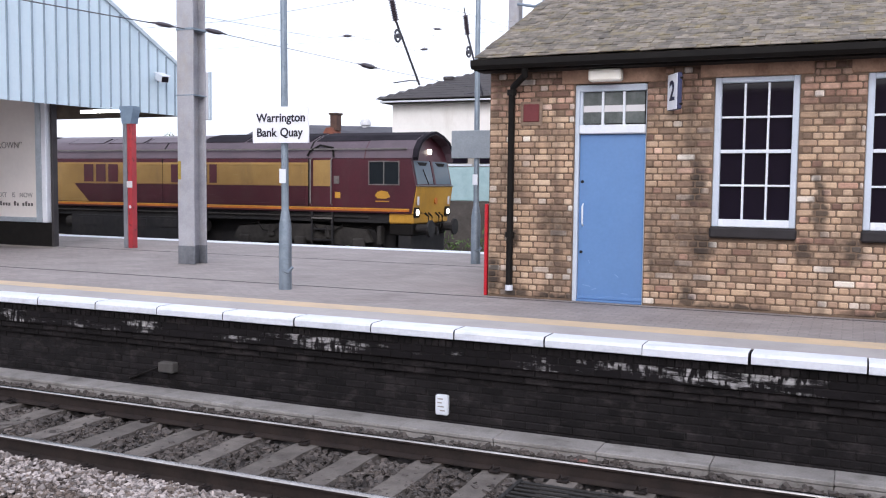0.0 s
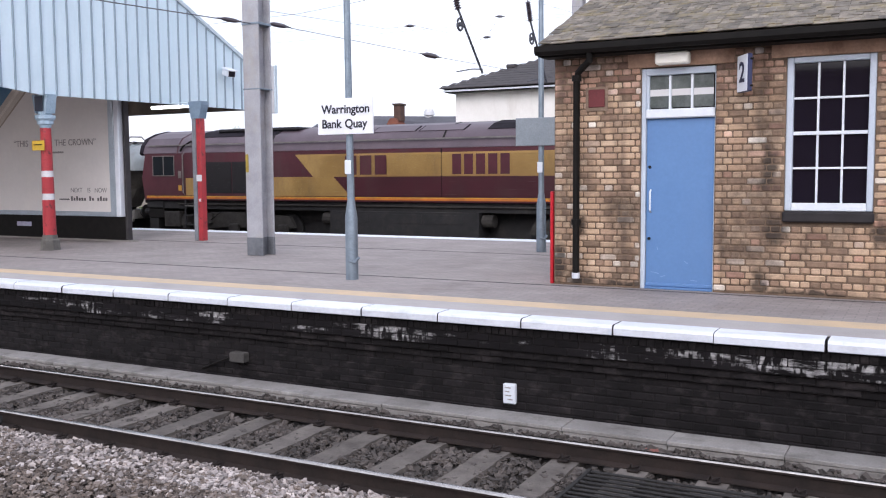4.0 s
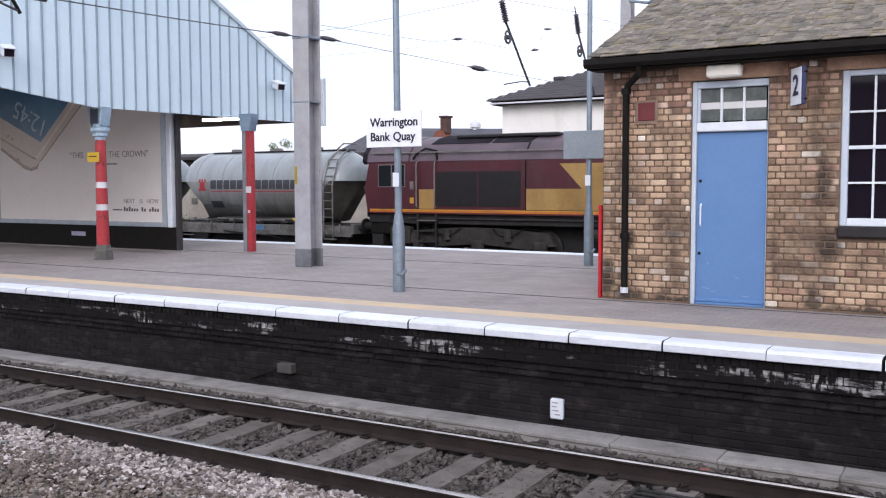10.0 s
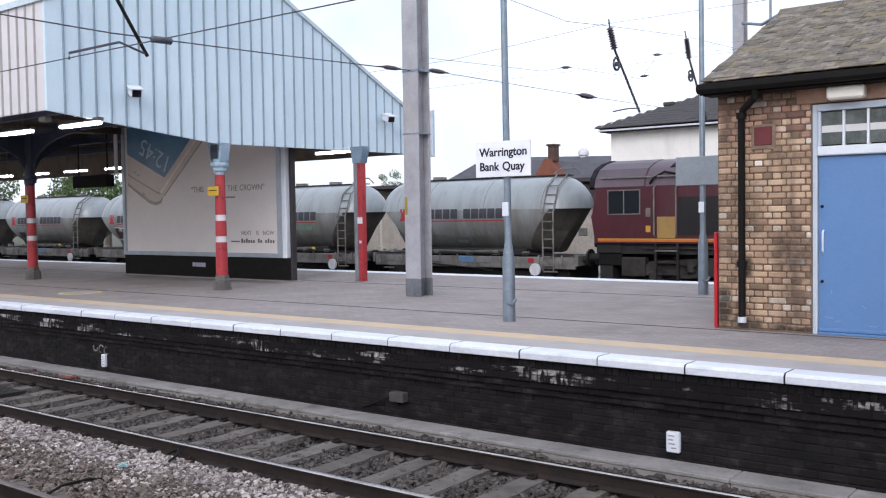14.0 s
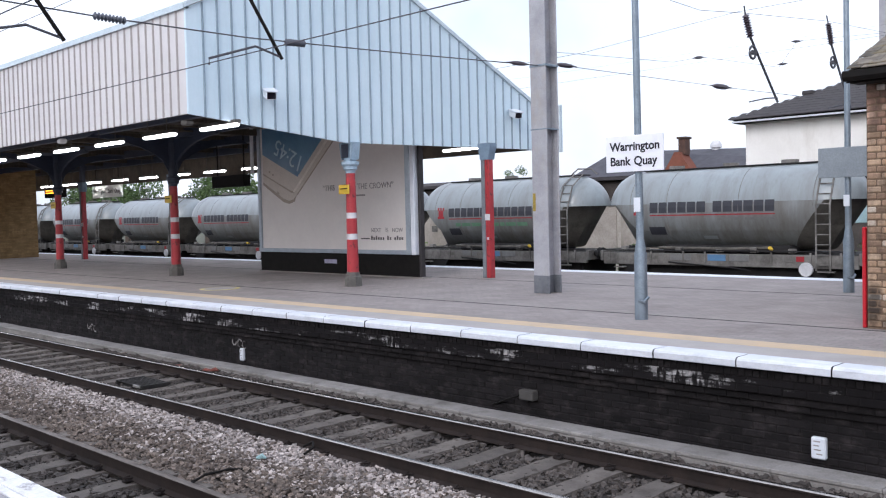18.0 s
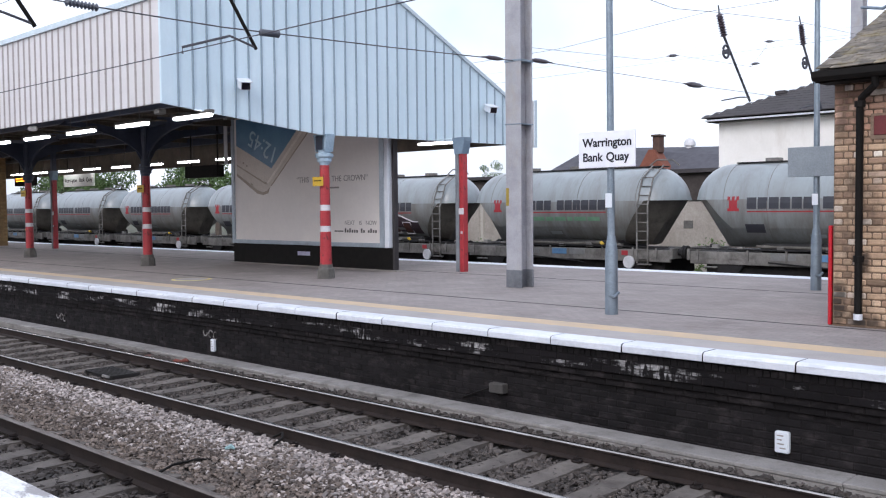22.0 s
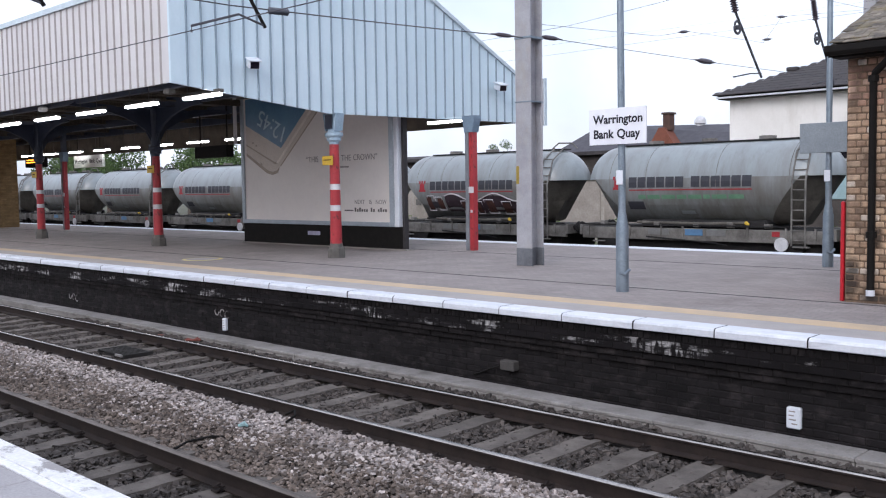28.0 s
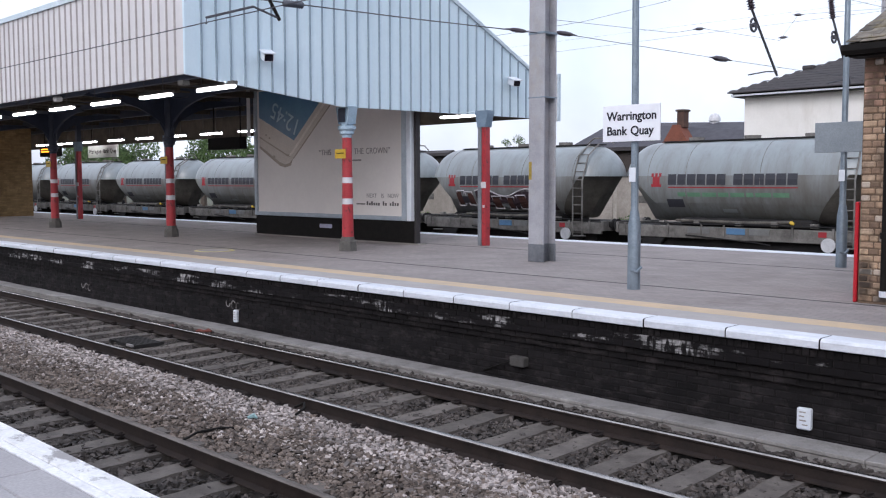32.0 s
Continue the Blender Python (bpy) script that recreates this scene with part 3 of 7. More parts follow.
BUFF = ((0, "7a6654"), (0.1, "967c68"), (0.28, "b3967d"), (0.42, "c3a88c"), (0.58, "b19378"), (0.74, "cbb298"), (0.9, "a48871"), (1, "e8dfd2"))
REDS = ((0, "6b5348"), (0.18, "a07d6b"), (0.36, "c49d87"), (0.55, "b58e79"), (0.72, "d4b39d"), (0.86, "967463"), (0.94, "c7a592"), (1, "f0e4d9"))
M_BRICK, M_BRICKJ, M_BRICKR = brick_mat("buff brick", "object", BUFF), brick_mat("buff brick joined", "island", BUFF), brick_mat("red-brown brick joined", "island", REDS)
M_LINTEL = mat("sooty sandstone", "b8967f", "8a6b58", rough=0.95, scale=3.5, fine=40, bump=0.35, grime=("54443a", 2.2, 0.6, (1, 1, 1), 0.5, 0.72))
M_FRAME = mat("pale blue-grey frame paint", "c3ccd8", "b6c0cd", rough=0.5, scale=3, fine=40, bump=0.03, grain=0.3)
M_WHITE = mat("white gloss paint", "e2e6ec", "d6dbe3", rough=0.45, scale=3, fine=40, bump=0.03, grain=0.3)
M_DOOR = mat("mid blue door paint", "6488b8", "5c7fae", rough=0.42, scale=1.0, fine=25, bump=0.02, grain=0.3, grime=("6480aa", 2, 0.3, (1, 1, 0.4)))
M_PANE = glass("dark window glass", "1a1620")
M_PANE2 = mat("wired transom glass", "6d7270", "4c5250", rough=0.2, scale=6, fine=60, bump=0.0)
M_SLATE = mat("old slate", fixed=True, c1="7e766b", c2="544e46", rough=0.85, scale=6, fine=40, bump=0.4, vary=0.38, grime=("857646", 4, 0.7, (1, 1, 1)))
M_SLATEJ = mat("old slate joined", "7e766b", "544e46", rough=0.85, scale=6, fine=40, bump=0.4, island=0.38, grime=("857646", 4, 0.7, (1, 1, 1)))
M_BLACK = mat("black gutter paint", "191614", "0f0d0c", rough=0.7, spec=0.2, scale=6, fine=40)

CH = 0.079
long_, head_ = [Geo().box(-L / 2, L / 2, 0, 0.1, -CH / 2 + 0.006, CH / 2 - 0.006, 0.011).mesh("brick", M_BRICK) for L in (0.209, 0.098)]
rest, rest_red = Geo(), Geo()
count = 0


def blocked(x0, x1, z):
    for a, b, z0, z1 in OPEN:
        lo = z0 - 0.13 if z0 else 0
        if a - 0.005 < x1 and b + 0.005 > x0 and lo - 0.03 < z < z1 + 0.2 and not (z > z1 + 0.005 and (x1 < a - 0.14 or x0 > b + 0.14)):
            return True
        if z1 < z < z1 + 0.2 and a - 0.15 < x1 and b + 0.15 > x0:
            return True
    return False


rows = int((HZ - 0.02) / CH)
for r in range(rows):
    z = 0.02 + (r + 0.5) * CH
    x = HX0
    k = 0
    while x < 2.2:
        L = 0.111 if r % 2 else (0.222 if k else 0.1665)
        x0, x1 = x, x + L
        k += 1
        x += L
        pieces = [(x0, x1)]
        if blocked(x0, x1, z):
            pieces = []
            for a, b, z0, z1 in OPEN:
                pad = 0.15 if z > z1 else 0.0
                if x0 < a - pad < x1 and a - pad - x0 > 0.04:
                    pieces.append((x0, a - pad))
                if x0 < b + pad < x1 and x1 - b - pad > 0.04:
                    pieces.append((b + pad, x1))
            pieces = [p for p in pieces if not blocked(p[0] + 0.006, p[1] - 0.006, z)]
        for p0, p1 in pieces:
            w = p1 - p0 - 0.01
            y = HY0 + random.uniform(-0.006, 0.004)
            near_door = -4.3 < p0 < -2.6 and z < 2.35
            std = 0.212 if abs(w - 0.212) < 0.004 else 0.1 if abs(w - 0.1) < 0.004 else 0
            if near_door and std and count < 300:
                share("brick", long_ if std > 0.2 else head_, hut, pose((p0 + p1) / 2, y, z, 0, random.uniform(-0.5, 0.5), random.uniform(-0.4, 0.4)))
                count += 1
            else:
                (rest_red if z > 2.3 + 0.25 * random.random() or random.random() < 0.06 else rest).box(p0 + 0.0065, p1 - 0.0065, y, y + 0.1, z - CH / 2 + 0.006, z + CH / 2 - 0.006, 0.011)
    # end wall
    y = HY0 + 0.11 + (0.0 if r % 2 else 0.06)
    while y < HY1 - 0.2:
        rest.box(HX0 + random.uniform(-0.003, 0.004), HX0 + 0.1, y + 0.005, y + 0.238, z - CH / 2 + 0.005, z + CH / 2 - 0.005)
        y += 0.243
tagged(part("brickwork", rest, M_BRICKJ, hut, "weathered buff bricks"), kind="stuff")
tagged(part("upper_brickwork", rest_red, M_BRICKR, hut, "sooty red-brown bricks"), kind="stuff")
# gable above the end wall
part("gable", Geo().add([(HX0, HY0, HZ), (HX0, HY1, HZ), (HX0, 14.1, 4.2), (HX0 + 0.25, HY0, HZ), (HX0 + 0.25, HY1, HZ), (HX0 + 0.25, 14.1, 4.2)], [(0, 1, 2), (5, 4, 3), (0, 3, 4, 1), (1, 4, 5, 2), (2, 5, 3, 0)]), M_BRICKJ, hut)
for x0, x1, z0, z1 in OPEN:
    part("lintel", Geo().box(x0 - 0.17, x1 + (0.22 if z0 == 0 else 0.14), HY0 - 0.01, HY0 + 0.11, z1 + 0.003, z1 + 0.215, 0.012), M_LINTEL, hut, "stained sandstone lintel")

# roof
RY, RIDGE_Z, EY, EZ = 14.1, 4.40, 10.98, 3.04
sl_ang = math.degrees(math.atan2(RIDGE_Z - EZ, RY - EY))
part("roof_deck", Geo().prism([(EY, EZ - 0.05), (RY, RIDGE_Z - 0.05), (17.22, EZ - 0.05), (17.22, EZ - 0.09), (RY, RIDGE_Z - 0.12), (EY, EZ - 0.09)], HX0 - 0.09, HX1 + 0.1), M_BLACK, hut)
SLT = Geo().box(-0.078, 0.078, 0, 0.2, -0.006, 0.006, 0.003).mesh("slate", M_SLATE)
slope = math.hypot(RY - EY, RIDGE_Z - EZ)
joined = Geo()
done = 0
ca, sa = math.cos(radians(sl_ang)), math.sin(radians(sl_ang))
for r in range(int(slope / 0.102)):
    d = r * 0.102
    for c in range(46):
        x = HX0 - 0.09 + 0.08 + c * 0.16 + (0.08 if r % 2 else 0)
        if x > 2.6:
            break
        y, z = EY - 0.03 + d * ca + random.uniform(-0.012, 0.012), EZ - 0.012 + d * sa + random.uniform(0, 0.009)
        if done < 300:
            share("slate", SLT, hut, pose(x, y, z, sl_ang - 2.0, random.uniform(-1.5, 1.5), random.uniform(-1.5, 1.5)))
            done += 1
        else:
            u, w, e = 0.078 + random.uniform(-0.004, 0.0), 0.2, random.uniform(-0.006, 0.006)
            q = [(x - u, y, z + e), (x + u, y, z - e), (x + u, y + w * ca, z + w * (sa - 0.035)), (x - u, y + w * ca, z + w * (sa - 0.035))]
            joined.add(q + [(p[0], p[1], p[2] - 0.014) for p in q], [(0, 1, 2, 3), (7, 6, 5, 4), (0, 4, 5, 1), (1, 5, 6, 2), (2, 6, 7, 3), (3, 7, 4, 0)])
tagged(part("slate_cover", joined, M_SLATEJ, hut, "mossy brown-grey slates"), kind="stuff")
part("roof_cover", Geo().prism([(EY, EZ - 0.035), (RY, RIDGE_Z - 0.035), (17.22, EZ - 0.035), (17.22, EZ - 0.048), (RY, RIDGE_Z - 0.048), (EY, EZ - 0.048)], HX0 - 0.085, HX1 + 0.1), M_SLATE, hut)
for i in range(14):
    part("ridge_tile", Geo().prism([(RY - 0.13, RIDGE_Z - 0.06), (RY - 0.02, RIDGE_Z + 0.03), (RY + 0.02, RIDGE_Z + 0.03), (RY + 0.13, RIDGE_Z - 0.06), (RY, RIDGE_Z - 0.02)], HX0 - 0.1 + i * 0.45, HX0 - 0.1 + i * 0.45 + 0.44), M_SLATE, hut)
part("gutter", Geo().prism([(10.90, 3.0), (10.90, 2.93), (10.94, 2.89), (11.0, 2.89), (11.03, 2.93), (11.03, 3.0), (11.01, 3.0), (11.0, 2.95), (10.96, 2.92), (10.92, 2.95), (10.92, 3.0)], HX0 - 0.12, HX1 + 0.1), M_BLACK, hut, "black cast-iron gutter")
part("fascia_board", Geo().box(HX0 - 0.08, HX1, 11.03, 11.29, 2.87, 2.99), M_BLACK, hut)
for s_ in (-1, 1):
    part("barge_board", Geo().prism([(RY, RIDGE_Z - 0.05), (RY + s_ * 3.12, EZ - 0.05), (RY + s_ * 3.12, EZ - 0.17), (RY, RIDGE_Z - 0.17)], HX0 - 0.1, HX0 - 0.06), M_BLACK, hut)
pipe = Geo().tube([(-3.72, 11.0, 2.9), (-3.72, 11.02, 2.80), (-3.93, 11.2, 2.68), (-3.955, 11.22, 2.6), (-3.955, 11.22, 0.16)], 0.042, 10)
dp = part("downpipe", pipe, M_BLACK, hut, "black cast-iron downpipe", smooth=True)
for z in (0.78, 2.58):
    part("collar", Geo().tube([(-3.955, 11.22, z), (-3.955, 11.22, z + 0.07)], 0.06, 10), M_BLACK, dp)
part("shoe", Geo().tube([(-3.955, 11.22, 0.10), (-3.955, 11.22, 0.17)], 0.05, 10), M_COPE, dp, "white painted pipe end")

# door
x0, x1 = OPEN[0][:2]
door = thing("door_1", pose(0, 0, 0), "closed mid-blue flush door with a three-pane fanlight", "door", kind="structure")
fr = part("door_frame", Geo().box(x0, x0 + 0.055, HY0 + 0.03, HY0 + 0.14, 0, 2.69, 0.006), M_FRAME, door)
part("door_frame", Geo().box(x1 - 0.014, x1, HY0 + 0.03, HY0 + 0.14, 0, 2.69, 0.006), M_FRAME, door)
part("frame_head", Geo().box(x0 + 0.055, x1 - 0.014, HY0 + 0.03, HY0 + 0.14, 2.61, 2.69, 0.006), M_FRAME, door)
part("transom", Geo().box(x0 + 0.055, x1 - 0.014, HY0 + 0.01, HY0 + 0.14, 2.09, 2.2, 0.012), M_WHITE, door)
part("fanlight_stile", Geo().box(x0 + 0.055, x0 + 0.09, HY0 + 0.05, HY0 + 0.13, 2.2, 2.61, 0.004), M_FRAME, door)
part("threshold", Geo().box(x0 + 0.055, x1 - 0.014, HY0 + 0.02, HY0 + 0.14, 0.0, 0.028, 0.006), M_DOOR, door)
leaf = part("door_leaf", Geo().box(x0 + 0.06, x1 - 0.014, HY0 + 0.07, HY0 + 0.12, 0.03, 2.085, 0.004), M_DOOR, door)
part("weather_bar", Geo().box(x0 + 0.06, x1 - 0.014, HY0 + 0.045, HY0 + 0.07, 0.03, 0.075, 0.008), M_DOOR, leaf)
part("handle", Geo().tube([(x0 + 0.115, HY0 + 0.065, 0.95), (x0 + 0.115, HY0 + 0.03, 0.97), (x0 + 0.115, HY0 + 0.03, 1.2), (x0 + 0.115, HY0 + 0.065, 1.22)], 0.011, 8), M_WHITE, leaf, "white pull handle", smooth=True)
for z in (0.62, 1.5):
    part("lock", Geo().tube([(x0 + 0.1, HY0 + 0.06, z), (x0 + 0.1, HY0 + 0.072, z)], 0.02, 10), M_BLACK, leaf)
for i in range(3):
    a = x0 + 0.09 + i * 0.264
    part("fanlight_pane", Geo().box(a, a + 0.236, HY0 + 0.085, HY0 + 0.095, 2.22, 2.6), M_PANE2, door)
    part("pane_strip", Geo().box(a, a + 0.236, HY0 + 0.080, HY0 + 0.084, 2.36, 2.44), M_CLADW, door)
    if i:
        part("glazing_bar", Geo().box(a - 0.028, a, HY0 + 0.05, HY0 + 0.12, 2.2, 2.61, 0.004), M_WHITE, door)


M_SCUFF = mat("pale scuff", "86a2cb", "7896c0", rough=0.6, bump=0)
for k, (sx, sz, sl, an) in enumerate(((-2.98, 0.2, 0.1, 12), (-2.88, 0.16, 0.06, -20), (-2.6, 0.34, 0.05, 40), (-2.5, 0.12, 0.08, 5), (-2.95, 0.5, 0.04, 70))):
    sc = part("scuff", Geo().box(-sl / 2, sl / 2, -0.001, 0.001, -0.004, 0.004), M_SCUFF, leaf)
    sc.matrix_basis = pose(sx, HY0 + 0.0685, sz, 0, an, 0)


def sash(name, x0, x1, z0, z1, label):
    w = thing(name, pose(x0, HY0, z0), label, "window", kind="structure")
    W, H = x1 - x0, z1 - z0
    for a, b in ((0, 0.075), (W - 0.075, W)):
        part("window_frame", Geo().box(a, b, 0.03, 0.15, 0, H, 0.008), M_FRAME, w)
    part("window_frame", Geo().box(0.075, W - 0.075, 0.03, 0.15, H - 0.065, H, 0.008), M_FRAME, w)
    part("bottom_rail", Geo().box(0.075, W - 0.075, 0.02, 0.15, 0, 0.09, 0.008), M_WHITE, w)
    part("stone_sill", Geo().box(-0.015, W + 0.015, -0.05, 0.2, -0.13, -0.003, 0.02), mat("black sill paint", "2a2528", "171416", rough=0.7, scale=5, fine=40, bump=0.25), w, "black painted stone sill")
    iw, ih = (W - 0.15) / 3, (H - 0.155) / 4
    for i in range(3):
        for j in range(4):
            part("pane", Geo().box(0.075 + i * iw, 0.075 + (i + 1) * iw, 0.1, 0.105, 0.09 + j * ih, 0.09 + (j + 1) * ih), M_PANE, w)
    for i in (1, 2):
        part("glazing_bar", Geo().box(0.075 + i * iw - 0.012, 0.075 + i * iw + 0.012, 0.06, 0.12, 0.09, H - 0.065, 0.004), M_WHITE, w)
    for j in (1, 2, 3):
        t = 0.02 if j == 2 else 0.012
        part("glazing_bar", Geo().box(0.075, W - 0.075, 0.055 if j == 2 else 0.062, 0.122, 0.09 + j * ih - t, 0.09 + j * ih + t, 0.004), M_WHITE, w)
    return w


sash("window_1", -1.475, -0.54, 0.985, 2.725, "white twelve-pane sash window with dark glass")
sash("window_2", 0.155, 1.09, 0.985, 2.725, "white twelve-pane sash window with dark glass")
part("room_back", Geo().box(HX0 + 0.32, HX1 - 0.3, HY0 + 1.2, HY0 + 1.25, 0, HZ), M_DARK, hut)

# hut fittings
lb = solid("bulkhead_lamp", Geo().box(-2.95, -2.55, 11.13, 11.289, 2.715, 2.86, 0.02), mat("cream diffuser", "fbf7ec", "f4efe2", rough=0.35, scale=5, bump=0, grain=0.1), "cream box lamp over the door, unlit", "lamp")
nb = thing("platform_number_sign", pose(-1.905, 11.135, 2.556, 0, 0, -58), "projecting white sign with a dark blue figure", "sign")
part("panel", Geo().box(-0.15, 0.15, -0.028, 0.028, -0.212, 0.212, 0.01), mat("navy sign edge", "2c3157", "23274a", rough=0.4), nb)
part("front_face", Geo().box(-0.144, 0.144, -0.034, -0.0285, -0.206, 0.206, 0.002), mat("white sign face", "f2f4f8", "e8ebf1", rough=0.4, bump=0, grain=0.1), nb)
words("figure", "2", 0.32, mat("navy lettering", "23274a", rough=0.5), nb, pose(0.0, -0.038, 0.0, 90, 0, 0), bold=0.006)
for z in (-0.15, 0.15):
    part("bracket", Geo().tube([(0.14, 0.0, z), (0.165, 0.03, z)], 0.012, 6), M_BLACK, nb)
solid("wall_plate", Geo().box(-3.82, -3.61, 11.275, 11.302, 2.25, 2.47, 0.006), mat("dull red plate", "6d2a2c", "5a2024", rough=0.6), "small dull red square plate on the brick wall", "plate")
solid("wall_plate", Geo().box(-3.86, -3.57, 11.288, 11.3, 2.2, 2.5, 0.003), mat("patch mortar", "8d7968", "6e5d50", rough=0.95, scale=8, fine=50, bump=0.3), "square mortar patch on the brick wall", "patch")
solid("red_cabinet", Geo().box(-4.35, -4.305, 11.33, 12.1, 0.0, 1.2, 0.01), mat("signal red paint", "c32430", "ab1c28", rough=0.4), "narrow red cabinet beside the hut's end wall", "cabinet")

# ---------------------------------------------------------------- canopy details
M_NAVY = mat("dark blue iron paint", "2b3346", "1f2636", rough=0.5, scale=3, fine=30)
M_SKYB = mat("pale blue iron paint", "a5b9c9", "8ea5b6", rough=0.45, scale=4, fine=30)
M_RED = mat("red column paint", "ae353b", "983036", rough=0.42, scale=3, fine=30, bump=0.05, grime=("4a2a2a", 11, 0.75, (1, 1, 0.6), 0.57, 0.62))
M_RBAND = mat("white column band", "d5d5d8", "b9b9bc", rough=0.5, scale=5, fine=40)
M_PLINTH = mat("grey stone plinth", "6b6864", "4f4d4a", rough=0.9, scale=5, fine=50)
M_YPLATE = mat("yellow plate", "d8b536", "c4a22c", rough=0.5)
M_TUBE = mat("lit tube", "fff6f0", "fff6f0", rough=0.4, bump=0, glow=10.0)
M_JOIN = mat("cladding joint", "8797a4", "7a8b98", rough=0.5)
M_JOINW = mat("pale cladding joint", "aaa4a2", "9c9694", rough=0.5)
M_TRIM = mat("fascia trim", "c9d6de", "b8c6cf", rough=0.45)


def gable_z(y):
    bot = 3.36 + (2.98 - 3.36) * (y - CY0) / (12.2 - CY0) if y < 12.2 else 2.98 + 0.05 * (y - 12.2) / (CY1 - 12.2)
    top = 5.24 + (RZ - 5.24) * (y - CY0) / (12.35 - CY0) if y < 12.35 else RZ + (4.08 - RZ) * (y - 12.35) / (CY1 - 12.35)
    return bot, top


i, y = 0, 8.97
while y < CY1 - 0.05:
    b, t = gable_z(y)
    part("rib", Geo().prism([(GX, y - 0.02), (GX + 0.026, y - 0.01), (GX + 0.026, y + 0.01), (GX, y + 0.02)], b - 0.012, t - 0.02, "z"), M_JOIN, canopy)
    y += 0.3025
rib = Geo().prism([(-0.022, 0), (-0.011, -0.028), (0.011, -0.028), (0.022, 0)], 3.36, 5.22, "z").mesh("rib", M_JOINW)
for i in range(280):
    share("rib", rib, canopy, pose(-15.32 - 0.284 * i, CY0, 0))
for a, b in (((CY0 - 0.03, 5.24), (12.35, RZ)), ((12.35, RZ), (CY1 + 0.04, 4.06))):
    part("verge_trim", Geo().add([(GX + dx, *p) for dx in (0.05, -0.1) for p in (a, b, (b[0], b[1] + 0.09), (a[0], a[1] + 0.09))], [(0, 1, 2, 3), (7, 6, 5, 4), (0, 4, 5, 1), (1, 5, 6, 2), (2, 6, 7, 3), (3, 7, 4, 0)]), M_TRIM, canopy)
part("eave_trim", Geo().box(-95, GX, CY0 - 0.05, CY0 + 0.07, 5.22, 5.33), M_TRIM, canopy, "pale top capping")
part("end_board", Geo().box(GX - 0.1, GX - 0.02, CY1 + 0.25, 19.42, 3.0, 4.2, 0.01), M_CLADW, canopy)
part("end_board_frame", Geo().box(GX - 0.02, GX + 0.02, 19.34, 19.44, 3.0, 4.22, 0.005), M_TRIM, canopy)
for i in range(48):
    x = GX - 0.9 - 1.05 * i
    part("lattice_bar", Geo().tube([(x, CY0 + 0.1, 3.45), (x - 0.45, 10.4, 3.75), (x, 12.3, 3.7)], 0.025, 5), M_SOFFIT, canopy)
for yb in (10.4, 12.5, 15.0, 17.2):
    part("long_beam", Geo().box(-95, GX - 0.08, yb - 0.07, yb + 0.07, 3.62, 3.86, 0.01), M_NAVY, canopy)
for i in range(24):
    part("cross_beam", Geo().box(GX - 0.6 - 2.1 * i - 0.05, GX - 0.6 - 2.1 * i + 0.05, CY0 + 0.07, CY1 - 0.07, 3.74, 3.9), M_SOFFIT, canopy)
part("back_lining", Geo().box(-95, GX - 0.07, CY1 - 0.09, CY1 - 0.064, 3.02, 3.95), M_SOFFIT, canopy, "dark boards inside the back fascia")
part("front_lining", Geo().box(-95, GX - 0.07, CY0 + 0.064, CY0 + 0.09, 3.4, 3.92), M_SOFFIT, canopy)
part("flood_light", Geo().box(-15.55, -15.36, 8.78, 8.94, 3.2, 3.3, 0.02), M_PLINTH, canopy, "grey floodlight under the corner")


def bracket_geo(dx, dy):
    """Curved spandrel rising from the capital to the beam."""
    ge = Geo()
    pts = []
    for k in range(8):
        a = math.pi / 2 * k / 7
        pts.append((2.3 * (1 - math.cos(a)), 2.55 + 1.02 * math.sin(a)))
    lo = pts
    hi = [(p[0] - 0.02 if k == 0 else max(0.0, p[0] - 0.14), p[1] + 0.16) for k, p in enumerate(pts)]
    for k in range(7):
        quad = [lo[k], lo[k + 1], hi[k + 1], hi[k]]
        vs = []
        for s in (-0.035, 0.035):
            for u, z in quad:
                vs.append((dx * u + dy * s, dy * u + dx * s, min(z, 3.66)))
        ge.add(vs, [(0, 1, 2, 3), (7, 6, 5, 4), (0, 4, 5, 1), (1, 5, 6, 2), (2, 6, 7, 3), (3, 7, 4, 0)])
    # web
    ge.add([(dx * u + dy * s, dy * u + dx * s, z) for s in (-0.012, 0.012) for u, z in ((0.05, 2.6), (0.3, 3.05), (0.9, 3.4), (1.6, 3.6), (0.05, 3.6))], [(0, 1, 2, 3, 4), (9, 8, 7, 6, 5)] + [(k, 5 + k, 5 + (k + 1) % 5, (k + 1) % 5) for k in range(5)])
    return ge


